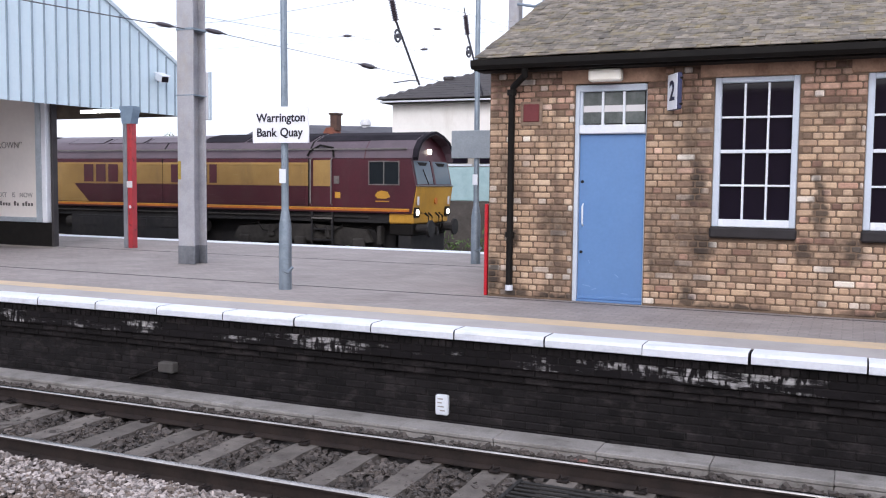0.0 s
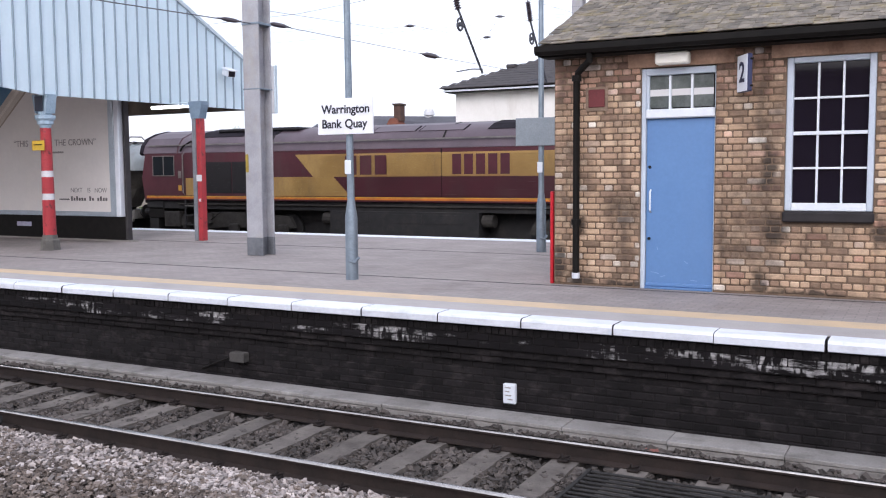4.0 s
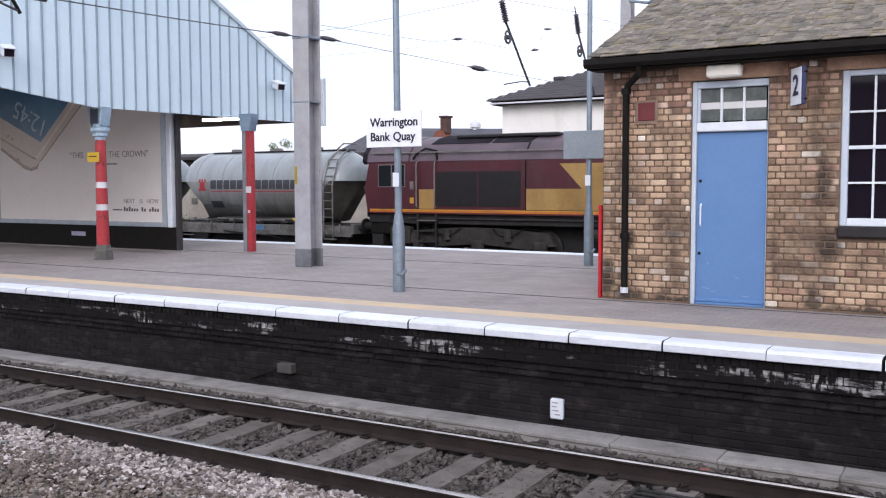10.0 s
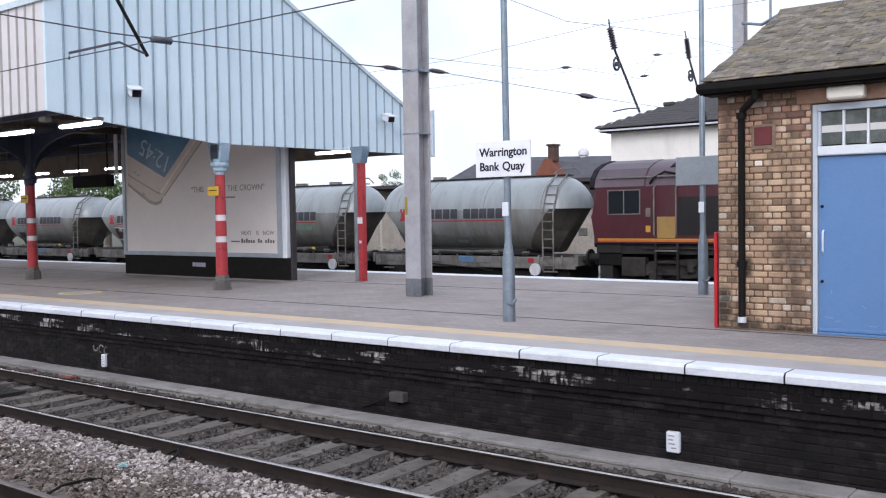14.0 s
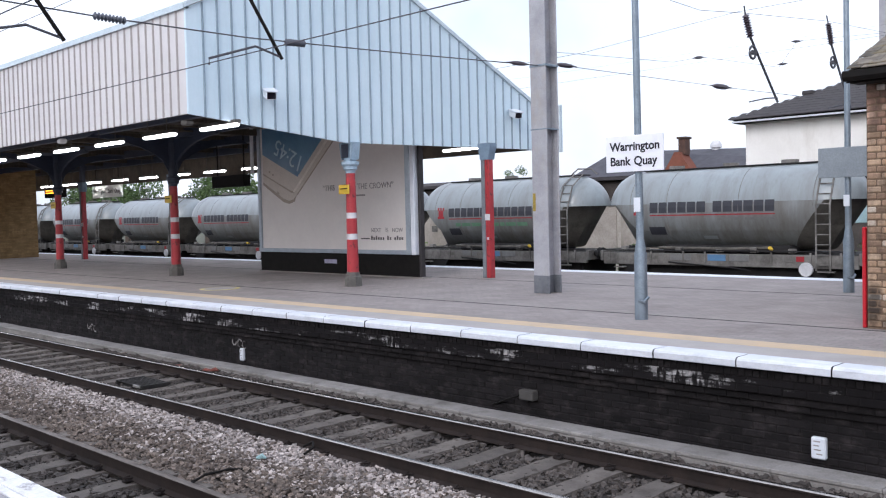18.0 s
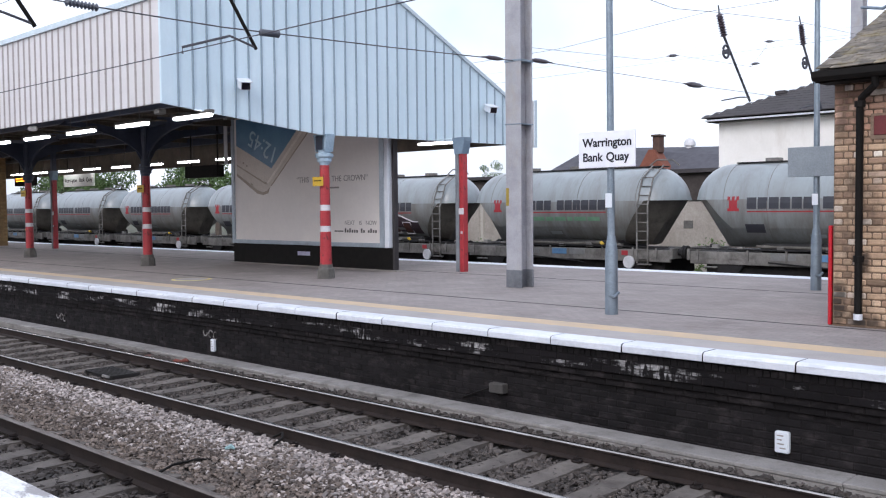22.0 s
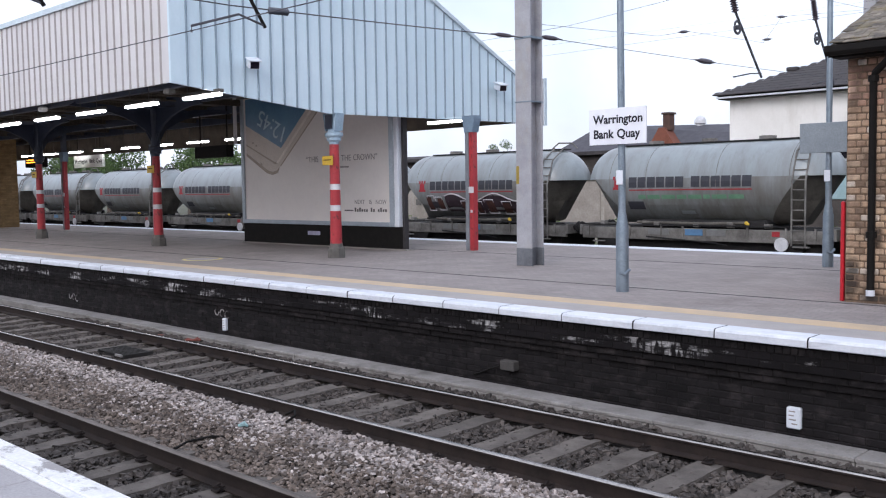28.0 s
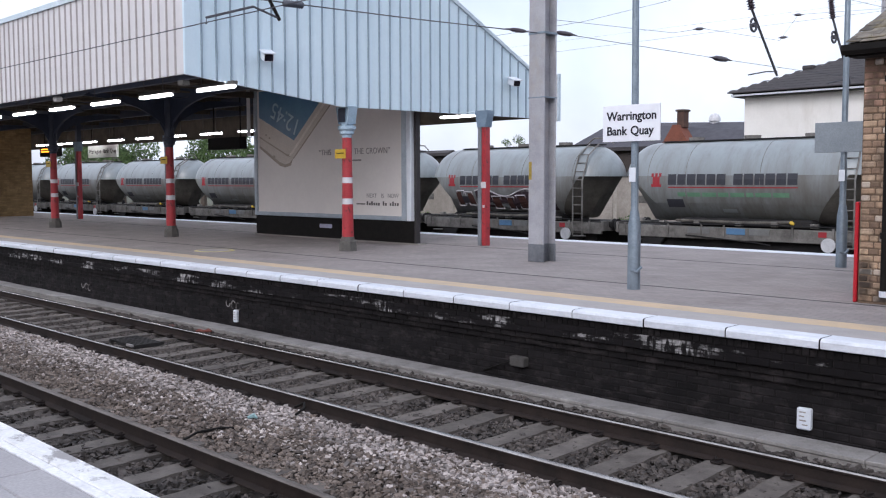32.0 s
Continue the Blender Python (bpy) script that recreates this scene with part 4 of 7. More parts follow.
def column(x, y, first):
    c = thing("canopy_column", pose(x, y, 0), "red cast-iron canopy column with white bands and a pale capital" if first else "red cast-iron canopy column with white bands", "column", "columns under the canopy")
    part("plinth", Geo().tube([(0, 0, 0), (0, 0, 0.2), (0, 0, 0.22), (0, 0, 0.3)], [0.19, 0.18, 0.15, 0.14], 8), M_PLINTH, c, "grey stone plinth")
    zs = [(0.3, 0.98, M_RED, ""), (0.98, 1.1, M_RBAND, "white band"), (1.1, 1.42, M_RED, ""), (1.42, 1.54, M_RBAND, "white band"), (1.54, 2.36, M_RED, "")]
    for a, b, mm, lab in zs:
        r0, r1 = 0.128 - 0.012 * a, 0.128 - 0.012 * b
        part("band" if lab else "shaft", Geo().tube([(0, 0, a), (0, 0, b)], [r0, r1], 16, caps=False), mm, c, lab, smooth=True)
    cap = Geo().tube([(0, 0, 2.36), (0, 0, 2.42), (0, 0, 2.44), (0, 0, 2.5), (0, 0, 2.54), (0, 0, 2.6), (0, 0, 2.62), (0, 0, 3.1 if first else 3.66)], [0.1, 0.11, 0.15, 0.15, 0.19, 0.19, 0.13, 0.13], 12)
    part("capital", cap, M_SKYB if first else M_NAVY, c, "pale blue moulded capital" if first else "dark blue capital")
    if first:
        for a in (-1, 1):
            part("capital_rib", Geo().prism([(a * 0.12, 2.64), (a * 0.15, 2.64), (a * 0.22, 3.0), (a * 0.13, 3.0)], -0.11, 0.11, "y"), M_SKYB, c)
        part("capital_panel", Geo().box(-0.11, 0.11, -0.142, -0.131, 2.68, 2.96, 0.004), M_NAVY, c, "dark blue capital panel")
    part("notice", Geo().box(-0.22, 0.12, -0.15, -0.135, 1.93, 2.12, 0.004), M_YPLATE, c, "yellow notice plate")
    part("notice_text", Geo().box(-0.17, 0.07, -0.154, -0.151, 2.03, 2.05), M_BLACK, c)
    if not first:
        for dx, dy in ((1, 0), (-1, 0), (0, -1), (0, 1)):
            part("bracket", bracket_geo(dx, dy), M_NAVY, c, "dark blue curved bracket")
    return c


for i, x in enumerate((-15.17, -22.5, -29.85, -37.55)):
    column(x, 12.45, i == 0)


M_GREYF = mat("grey flange paint", "82868c", "6a6e74", rough=0.55)


def back_post(x, y):
    c = thing("canopy_post", pose(x, y, 0), "slender red steel canopy post with a grey flange", "post", "posts under the canopy")
    part("web", Geo().box(-0.02, 0.1, -0.08, 0.08, 0.0, 2.85, 0.01), M_RED, c)
    part("flange", Geo().box(-0.125, -0.022, -0.1, 0.1, 0.0, 2.85, 0.01), M_GREYF, c, "grey flange")
    part("notice", Geo().box(-0.03, 0.12, -0.095, -0.082, 1.3, 1.44, 0.003), M_RBAND, c, "white plate")
    part("notice", Geo().box(0.02, 0.08, -0.093, -0.082, 0.86, 0.92, 0.003), M_RBAND, c)
    part("head", Geo().prism([(-0.13, 2.66), (0.11, 2.66), (0.13, 2.76), (0.18, 2.95), (0.18, 3.03), (-0.19, 3.03), (-0.19, 2.95), (-0.14, 2.76)], -0.11, 0.11, "y"), mat("dull blue-grey paint", "7d90a2", "66788a", rough=0.55, scale=4), c, "blue-grey flared head")
    return c


for x, y in ((-14.18, 15.62), (-21.5, 16.05), (-29.05, 16.05), (-36.1, 16.05)):
    bp = back_post(x, y)
    if x < GX:
        part("stub", Geo().box(-0.08, 0.1, -0.08, 0.08, 3.03, 3.95), M_NAVY, bp)
part("head_beam", Geo().box(-14.99, -14.2, 15.6, 15.64, 3.012, 3.03), M_CLAD, canopy)

# strip lights
tl_ = thing("strip_light", pose(-15.49, 9.55, 3.2), "lit fluorescent strip light hung under the canopy", "ceiling light", "strip lights under the canopy")
part("housing", Geo().box(-0.66, 0.66, -0.06, 0.06, 0.035, 0.10, 0.01), M_PLINTH, tl_)
part("tube", Geo().box(-0.62, 0.62, -0.06, 0.06, -0.026, 0.034, 0.02), M_TUBE, tl_, "glowing white diffuser")
for s in (-0.5, 0.3):
    part("hanger", Geo().tube([(s, 0, 0.1), (s, 0, 0.9)], 0.01, 6), M_PLINTH, tl_)
for i in range(1, 16):
    copy_thing(tl_, pose(-15.49 - 2.28 * i, 9.55, 3.2))
for i in range(16):
    copy_thing(tl_, pose(-16.3 - 2.32 * i, 17.0, 3.07))

# cameras on the gable
for y, z in ((10.32, 3.87), (17.43, 3.91)):
    c = thing("security_camera", pose(GX + 0.03, y, z, 0, 16, -24), "white security camera on a short wall bracket", "camera", "cameras on the gable")
    part("arm", Geo().tube([(0, 0, 0.04), (0.12, -0.02, 0.04), (0.2, -0.05, 0.0)], 0.025, 8), M_TRIM, c)
    part("housing", Geo().box(0.06, 0.4, -0.11, 0.09, -0.09, 0.06, 0.02), M_WHITE, c)
    part("hood", Geo().box(0.04, 0.46, -0.13, 0.11, 0.062, 0.085, 0.008), M_WHITE, c)
    part("lens_window", Geo().box(0.401, 0.41, -0.09, 0.07, -0.075, 0.05), M_PANE, c)

pd = solid("rainwater_pipe", Geo().tube([(-21.95, 14.55, 2.7), (-21.95, 14.55, 3.95)], 0.05, 8), M_CLADW, "short pale rainwater pipe hanging from the canopy roof", "pipe")
solid("flood_light", Geo().box(-21.02, -20.83, 8.78, 8.95, 3.25, 3.36, 0.03), M_CLADW, "grey floodlight under the canopy edge", "lamp")
# hanging boards under the canopy
M_GREENISH = mat("pale sign enamel", "eceee8", "dcdfd8", rough=0.4)
hb = thing("hanging_station_sign", pose(-36.6, 17.3, 2.7), "white station name board hung under the canopy", "sign")
part("board", Geo().box(-1.3, 1.3, -0.04, 0.04, -0.25, 0.24, 0.01), M_GREENISH, hb)
for tx, xx in (("Warrington", -1.2), ("Bank", 0.12), ("Quay", 0.72)):
    words("name", tx, 0.235, M_BLACK, hb, pose(xx, -0.045, 0, 90, 0, 0), "LEFT")
for s in (-1, 1):
    part("hanger", Geo().tube([(s, 0, 0.24), (s, 0, 1.22)], 0.015, 6), M_BLACK, hb)
db = thing("departure_display", pose(-23.6, 14.9, 2.56), "black departure display hung under the canopy, unlit", "display")
part("case", Geo().box(-0.85, 0.85, -0.12, 0.12, -0.17, 0.17, 0.015), M_BLACK, db)
for s in (-0.7, 0.7):
    part("hanger", Geo().tube([(s, 0, 0.17), (s, 0, 1.37)], 0.02, 6), M_BLACK, db)
od = thing("departure_display", pose(-39.3, 16.3, 2.72), "small black departure display with glowing amber rows", "display")
part("case", Geo().box(-0.85, 0.85, -0.12, 0.12, -0.2, 0.2, 0.015), M_BLACK, od)
M_AMBER = mat("amber display", "ff9a2a", "ff9a2a", bump=0, glow=2.5)
for k, (a, b) in enumerate(((-0.7, 0.1), (-0.7, 0.5), (0.2, 0.75))):
    z = (0.08, -0.02, 0.08)[k]
    part("text_row", Geo().box(a, b, -0.126, -0.121, z, z + 0.05), M_AMBER, od)
for s in (-0.6, 0.6):
    part("hanger", Geo().tube([(s, 0, 0.2), (s, 0, 1.2)], 0.02, 6), M_BLACK, od)

# brick building under the canopy
bb = thing("waiting_room", pose(-41.2, 12.75, 0), "tan brick platform building under the canopy", "building")
M_TANB = mat("tan brick wall", "94794f", "755d3c", rough=0.9, scale=2, fine=9, bump=0.3, stretch=(1, 1, 3), grime=("6d5536", 3, 0.5, (1, 1, 2)))
part("end_wall", Geo().box(-0.25, 0, 0, 3.5, 0, 3.92), M_TANB, bb)
part("side_wall", Geo().box(-20, -0.25, 0, 0.25, 0, 3.92), M_TANB, bb)
part("side_wall", Geo().box(-20, -0.25, 3.25, 3.5, 0, 3.92), M_TANB, bb)
tbr = Geo()
for r in range(48):
    z = 0.04 + r * 0.08
    yy = 0.0 if r % 2 else 0.12
    while yy < 3.3:
        tbr.box(0, 0.008, yy + 0.005, yy + 0.235, z + 0.005, z + 0.075)
        yy += 0.24
tagged(part("brickwork", tbr, mat("tan brick", "98805a", "776143", rough=0.9, scale=3, fine=40, island=0.18), bb), kind="stuff")

# ---------------------------------------------------------------- advertisement hoarding
AX0, AX1, AY = -21.88, -15.5, 14.7
ad = thing("advertising_hoarding", pose(0, 0, 0), "large poster hoarding with a black plinth under the canopy", "hoarding")
part("plinth", Geo().box(AX0, AX1 + 0.0, AY, AY + 0.16, 0.0, 0.54, 0.01), M_BLACK, ad, "black panelled plinth")
part("base_strip", Geo().box(AX0 - 0.05, AX1 + 0.15, AY - 0.03, AY + 0.2, 0.0, 0.03), M_CONC, ad)
part("back_panel", Geo().box(AX0, AX1, AY + 0.06, AY + 0.15, 0.54, 3.92), M_CLADW, ad)
M_ALU = mat("silver frame", "b9c3cc", "a5afb8", rough=0.35, metal=0.4, scale=3, fine=30, bump=0.03)
part("frame_side", Geo().box(AX0 - 0.02, AX0 + 0.1, AY - 0.03, AY + 0.06, 0.54, 3.92, 0.01), M_ALU, ad)
part("frame_side", Geo().box(AX1 - 0.42, AX1 - 0.26, AY - 0.03, AY + 0.06, 0.54, 3.92, 0.01), M_ALU, ad)
part("frame_bottom", Geo().box(AX0 + 0.1, AX1 - 0.42, AY - 0.03, AY + 0.06, 0.54, 0.64, 0.01), M_ALU, ad)
part("pilaster", Geo().box(AX1 - 0.2, AX1 - 0.06, AY - 0.08, AY + 0.1, 0.54, 3.92, 0.015), M_WHITE, ad, "white corner strip")
part("corner_post", Geo().box(AX1 - 0.02, AX1 + 0.05, AY + 0.0, AY + 0.14, 0.0, 3.92, 0.01), mat("worn dark post paint", "3a3638", "2a2728", rough=0.6, scale=3, fine=30), ad, "dark corner post")
M_POSTER = mat("poster paper", "f0eae4", "e2dbd7", rough=0.35, scale=0.3, fine=12, bump=0.0, grain=0.15, stretch=(1, 1, 1.5))
po = part("poster", Geo().box(AX0 + 0.1, AX1 - 0.42, AY + 0.02, AY + 0.058, 0.64, 3.92), M_POSTER, ad, "beige poster showing a phone upside down")
FY = AY + 0.017


def flat(name, pts, mm, y=FY, parent=po):
    n = len(pts)
    vs = [(x, y, z) for x, z in pts] + [(x, y + 0.002, z) for x, z in pts]
    return part(name, Geo().add(vs, [tuple(range(n)), tuple(range(2 * n - 1, n - 1, -1))] + [(k, n + k, n + (k + 1) % n, (k + 1) % n) for k in range(n)]), mm, parent)


flat("phone_body", [(-21.68, 3.9), (-21.68, 2.45), (-20.75, 1.97), (-20.5, 1.9), (-20.3, 1.94), (-20.16, 2.06), (-17.95, 3.9)], mat("champagne phone", "ddd3c8", "cdc2b6", rough=0.3, scale=1))
flat("phone_edge", [(-21.68, 2.45), (-21.68, 2.37), (-20.75, 1.88), (-20.5, 1.83), (-20.26, 1.88), (-20.16, 2.06), (-20.3, 1.95), (-20.5, 1.91), (-20.75, 1.98)], mat("bronze phone edge", "b3a595", "9f9182", rough=0.35), FY - 0.004)
flat("phone_lip", [(-21.68, 2.69), (-21.68, 2.65), (-20.42, 2.13), (-20.3, 2.11), (-20.24, 2.13), (-20.3, 2.16), (-20.42, 2.18)], MATS["bronze phone edge"], FY - 0.004)
flat("phone_rim", [(-20.33, 2.14), (-20.24, 2.13), (-18.2, 3.9), (-18.32, 3.9)], mat("light phone rim", "efe6dc", "ddd3c8", rough=0.3), FY - 0.006)
flat("phone_rim", [(-20.17, 2.06), (-20.11, 2.06), (-17.9, 3.9), (-17.97, 3.9)], MATS["bronze phone edge"], FY - 0.004)
flat("phone_screen", [(-21.68, 3.2), (-20.1, 2.53), (-18.48, 3.9), (-21.68, 3.9)], mat("blue phone screen", "7ba3bd", "56799a", rough=0.25, scale=0.7), FY - 0.006)
words("clock_figures", "12:45", 0.62, mat("pale clock figures", "bcd6e2", rough=0.4), po, pose(-20.47, FY - 0.012, 3.13, 90, 206, 0))
for k in range(2):
    flat("speaker_hole", [(-21.4 + 0.155 * k, 2.74 - 0.083 * k), (-21.33 + 0.155 * k, 2.74 - 0.083 * k), (-21.33 + 0.155 * k, 2.69 - 0.083 * k), (-21.4 + 0.155 * k, 2.69 - 0.083 * k)], MATS["bronze phone edge"], FY - 0.006)
flat("home_button", [(-21.04, 2.18), (-20.95, 2.14), (-20.95, 2.09), (-21.04, 2.12)], MATS["bronze phone edge"], FY - 0.006)
M_INK, M_INK2 = mat("grey poster ink", "a39b98", rough=0.5), mat("dark poster ink", "6b6563", rough=0.5)
for tx, xx in (("\u201cTHIS", -19.04), ("IS", -18.25), ("THE", -17.66), ("CROWN\u201d", -17.22)):
    words("slogan", tx, 0.2, M_INK, po, pose(xx, FY - 0.006, 2.18, 90, 0, 0), "LEFT")
part("small_text", Geo().box(-17.76, -17.39, FY - 0.004, FY, 1.95, 1.99), M_INK, po)
for tx, xx in (("NEXT", -17.2), ("IS", -16.67), ("NOW", -16.44)):
    words("tag_line", tx, 0.145, M_INK, po, pose(xx, FY - 0.006, 1.11, 90, 0, 0), "LEFT")
for k in range(14):
    if k not in (6, 9):
        part("product_bar", Geo().box(-17.2 + k * 0.0835, -17.2 + k * 0.0835 + 0.055, FY - 0.004, FY, 0.88, 0.945 + (0.035 if k in (0, 2, 7, 11) else 0)), M_INK2, po)
part("product_bar", Geo().box(-17.58, -17.25, FY - 0.004, FY, 0.895, 0.925), M_INK2, po)
part("owner_badge", Geo().box(-19.03, -18.53, AY - 0.006, AY + 0.002, 0.28, 0.38, 0.002), mat("pale badge", "b9b6cf", rough=0.4), ad)

# ---------------------------------------------------------------- posts on the platform
M_GALV = mat("galvanised steel", "8f9ba6", "78848f", rough=0.5, metal=0.5, scale=6, fine=50, bump=0.06, grime=("6a7077", 5, 0.5, (1, 1, 0.3)))
M_MASTC = mat("steel mast paint", "aaaaaf", "929298", rough=0.6, scale=2.5, fine=40, bump=0.1, grime=("9c917c", 3, 0.5, (1, 1, 0.5)))


def pole(x, y, top, lean):
    p = thing("lamp_post", pose(x, y, 0), "galvanised stepped lamp post standing on the platform", "lamp post", "lamp posts on the platform")
    part("base", Geo().tube([(0, 0, 0), (0, 0, 0.86), (0, 0, 1.06)], [0.088, 0.086, 0.055], 12), M_GALV, p, smooth=True)
    part("shaft", Geo().tube([(0, 0, 1.05), (lean * 0.3, 0, 2.9), (lean, 0, top)], [0.052, 0.048, 0.04], 10), M_GALV, p, smooth=True)
    part("tag", Geo().box(-0.056, 0.045, -0.062, -0.05, 1.44, 1.63, 0.004), M_WHITE, p, "white tag")
    part("clamp", Geo().tube([(0.02, -0.1, 0.27), (0.09, -0.07, 0.24), (0.1, 0.02, 0.3)], 0.022, 6), M_GALV, p)
    return p


pole(-6.98, 10.66, 7.5, -0.05)
pole(-6.24, 15.76, 8.5, -0.02)
sg = thing("station_name_sign", pose(-6.995, 10.575, 2.217), "white enamel station name sign on a lamp post", "sign")
part("panel", Geo().box(-0.443, 0.443, -0.012, 0.012, -0.241, 0.241, 0.004), mat("white sign enamel", "eff0f6", "e8e9f0", rough=0.35, scale=1.5, fine=20, bump=0, grain=0.15, grime=("c9cad2", 2.5, 0.3, (1, 1, 0.4))), sg)
M_LETTER = mat("black lettering", "1d1f2c", rough=0.5, bump=0)
for tx, xx, zz in (("Warrington", -0.375, 0.09), ("Bank", -0.375, -0.105), ("Quay", 0.0, -0.105)):
    words("word", tx, 0.161, M_LETTER, sg, pose(xx, -0.016, zz, 90, 0, 0), "LEFT", 0.0035)
for z in (-0.15, 0.15):
    part("clip", Geo().box(-0.08, 0.11, 0.012, 0.05, z - 0.02, z + 0.02), M_GALV, sg)
bs = thing("station_name_sign", pose(-6.2, 15.68, 2.17), "plain grey sign panel fixed to a lamp post", "sign")
part("panel", Geo().box(-0.5, 0.55, -0.02, 0.01, -0.25, 0.25, 0.006), mat("grey sign back", "8a9299", "7d858c", rough=0.5), bs)
part("rail", Geo().box(-0.48, 0.5, 0.012, 0.03, -0.02, 0.02), M_GALV, bs)
mh = solid("manhole_cover", Geo().tube([(-17.3, 10.56, 0.0), (-17.3, 10.56, 0.005)], 0.42, 24), mat("yellow ring paint", "d9cf9c", "c4b26a", rough=0.8), "pale yellow-rimmed round manhole cover in the paving", "manhole cover")
part("lid", Geo().tube([(0, 0, 0.0055), (0, 0, 0.008)], 0.34, 24), M_EDGEPAVE, mh).location = (-17.3, 10.56, 0)


def mast(x0, x1, y0, y1, top, label):
    m_ = thing("overhead_line_mast", pose((x0 + x1) / 2, (y0 + y1) / 2, 0), label, "mast", "overhead line masts")
    a, b = (x1 - x0) / 2, (y1 - y0) / 2
    def girder(g, z0, z1):
        """Broad-flange section: two flanges joined by a web."""
        ge = Geo().box(-a - g, a + g, -b - g, -b + 0.035 + g, z0, z1, 0.006).box(-a - g, a + g, b - 0.035 - g, b + g, z0, z1, 0.006)
        return ge.box(-0.03 - g, 0.03 + g, -b + 0.035 + g, b - 0.035 - g, z0, z1)
    part("shaft", girder(0.0, 0.32, top), M_MASTC, m_)
    part("foot", girder(0.004, 0, 0.32), mat("bitumen foot", "73767b", "585a60", rough=0.8, scale=4), m_, "dark painted foot")
    return m_


M_OLIVE = mat("faded yellow strip", "a8903c", "8f7a30", rough=0.6)
m1 = mast(-10.79, -10.44, 13.06, 13.41, 11, "tall grey overhead line mast standing on the platform")
part("band", Geo().box(-0.184, 0.184, -0.184, 0.184, 4.05, 4.09, 0.004), M_GALV, m1)
part("band", Geo().box(-0.182, 0.182, -0.182, 0.182, 2.93, 2.95), M_GALV, m1)
part("notice", Geo().box(-0.165, -0.1, -0.182, -0.176, 1.48, 1.8, 0.002), M_OLIVE, m1, "yellow warning strip")
m2 = mast(-10.78, -10.42, 29.8, 30.2, 12, "grey overhead line mast beyond the railway")
m2.location.z = -1.15

# ---------------------------------------------------------------- overhead line
M_WIRE = mat("overhead wire", "5a5a60", "4a4a50", rough=0.8, metal=0.0, bump=0, spec=0.2)
M_INS = mat("brown insulator", "4a4048", "3a3138", rough=0.35)
M_INSG = mat("grey insulator", "565a66", "464a55", rough=0.4)


def wire(name, pts, r=0.006, label="thin dark overhead wire"):
    return solid(name, Geo().tube(pts, r, 6), M_WIRE, label, "wire", "overhead wires")


def sag(a, b, d, n=14):
    a, b = Vector(a), Vector(b)
    return [a.lerp(b, k / n) - Vector((0, 0, d * 4 * (k / n) * (1 - k / n))) for k in range(n + 1)]


def insulator(a, b, r, mm, n=9):
    a, b = Vector(a), Vector(b)
    if mm is M_INS and r < 0.07:
        # spindle-shaped section insulator
        pts = [a.lerp(b, f) for f in (-0.25, 0.0, 0.2, 0.5, 0.8, 1.0, 1.25)]
        rs = [r * f for f in (0.12, 0.4, 0.9, 1.0, 0.85, 0.4, 0.12)]
    else:
        pts, rs = [a], [r * 0.4]
        for k in range(n):
            for f, q in ((0.15, 0.55), (0.5, 1.0), (0.85, 0.55)):
                pts.append(a.lerp(b, (k + f) / n))
                rs.append(r * q)
        pts.append(b)
        rs.append(r * 0.4)
    return solid("insulator", Geo().tube(pts, rs, 10), mm, "ribbed insulator in the overhead line", "insulator", "insulators")


HX = -10.6
wire("span_wire", [(HX, -6, 4.05), (HX, 2.0, 3.95), (HX, 4.9, 3.87), (HX, 7.0, 3.86), (HX, 9.98, 3.95), (HX, 13.06, 4.07)], 0.009)
wire("span_wire", [(HX, 13.41, 4.13), (HX, 17.35, 4.18), (HX, 20.2, 4.22), (HX, 24, 4.3), (HX, 29.8, 4.45)], 0.006)
wire("span_wire", [(HX, 13.41, 6.0), (HX, 18.74, 5.82), (HX, 20.8, 6.03), (HX, 25.5, 6.45), (HX, 29.8, 6.65)], 0.006)
wire("span_wire", [(HX, 13.41, 4.35), (HX, 17.6, 4.57), (HX, 18.8, 4.8), (HX, 22.6, 4.93), (HX, 23.65, 5.7), (HX, 29.5, 6.6)], 0.004)
for y0, z0, y1, z1, r, mm in ((4.9, 3.87, 5.3, 3.86, 0.05, M_INSG), (7.6, 3.87, 7.93, 3.88, 0.05, M_INSG), (13.6, 4.14, 14.1, 4.15, 0.045, M_INS), (12.3, 4.05, 12.75, 4.06, 0.04, M_INS),
                              (19.3, 4.21, 20.0, 4.22, 0.065, M_INS), (18.5, 4.75, 18.85, 4.8, 0.035, M_INS), (22.6, 5.0, 23.0, 5.06, 0.035, M_INS), (23.4, 5.66, 23.85, 5.72, 0.035, M_INS)):
    insulator((HX, y0, z0), (HX, y1, z1), r, mm)
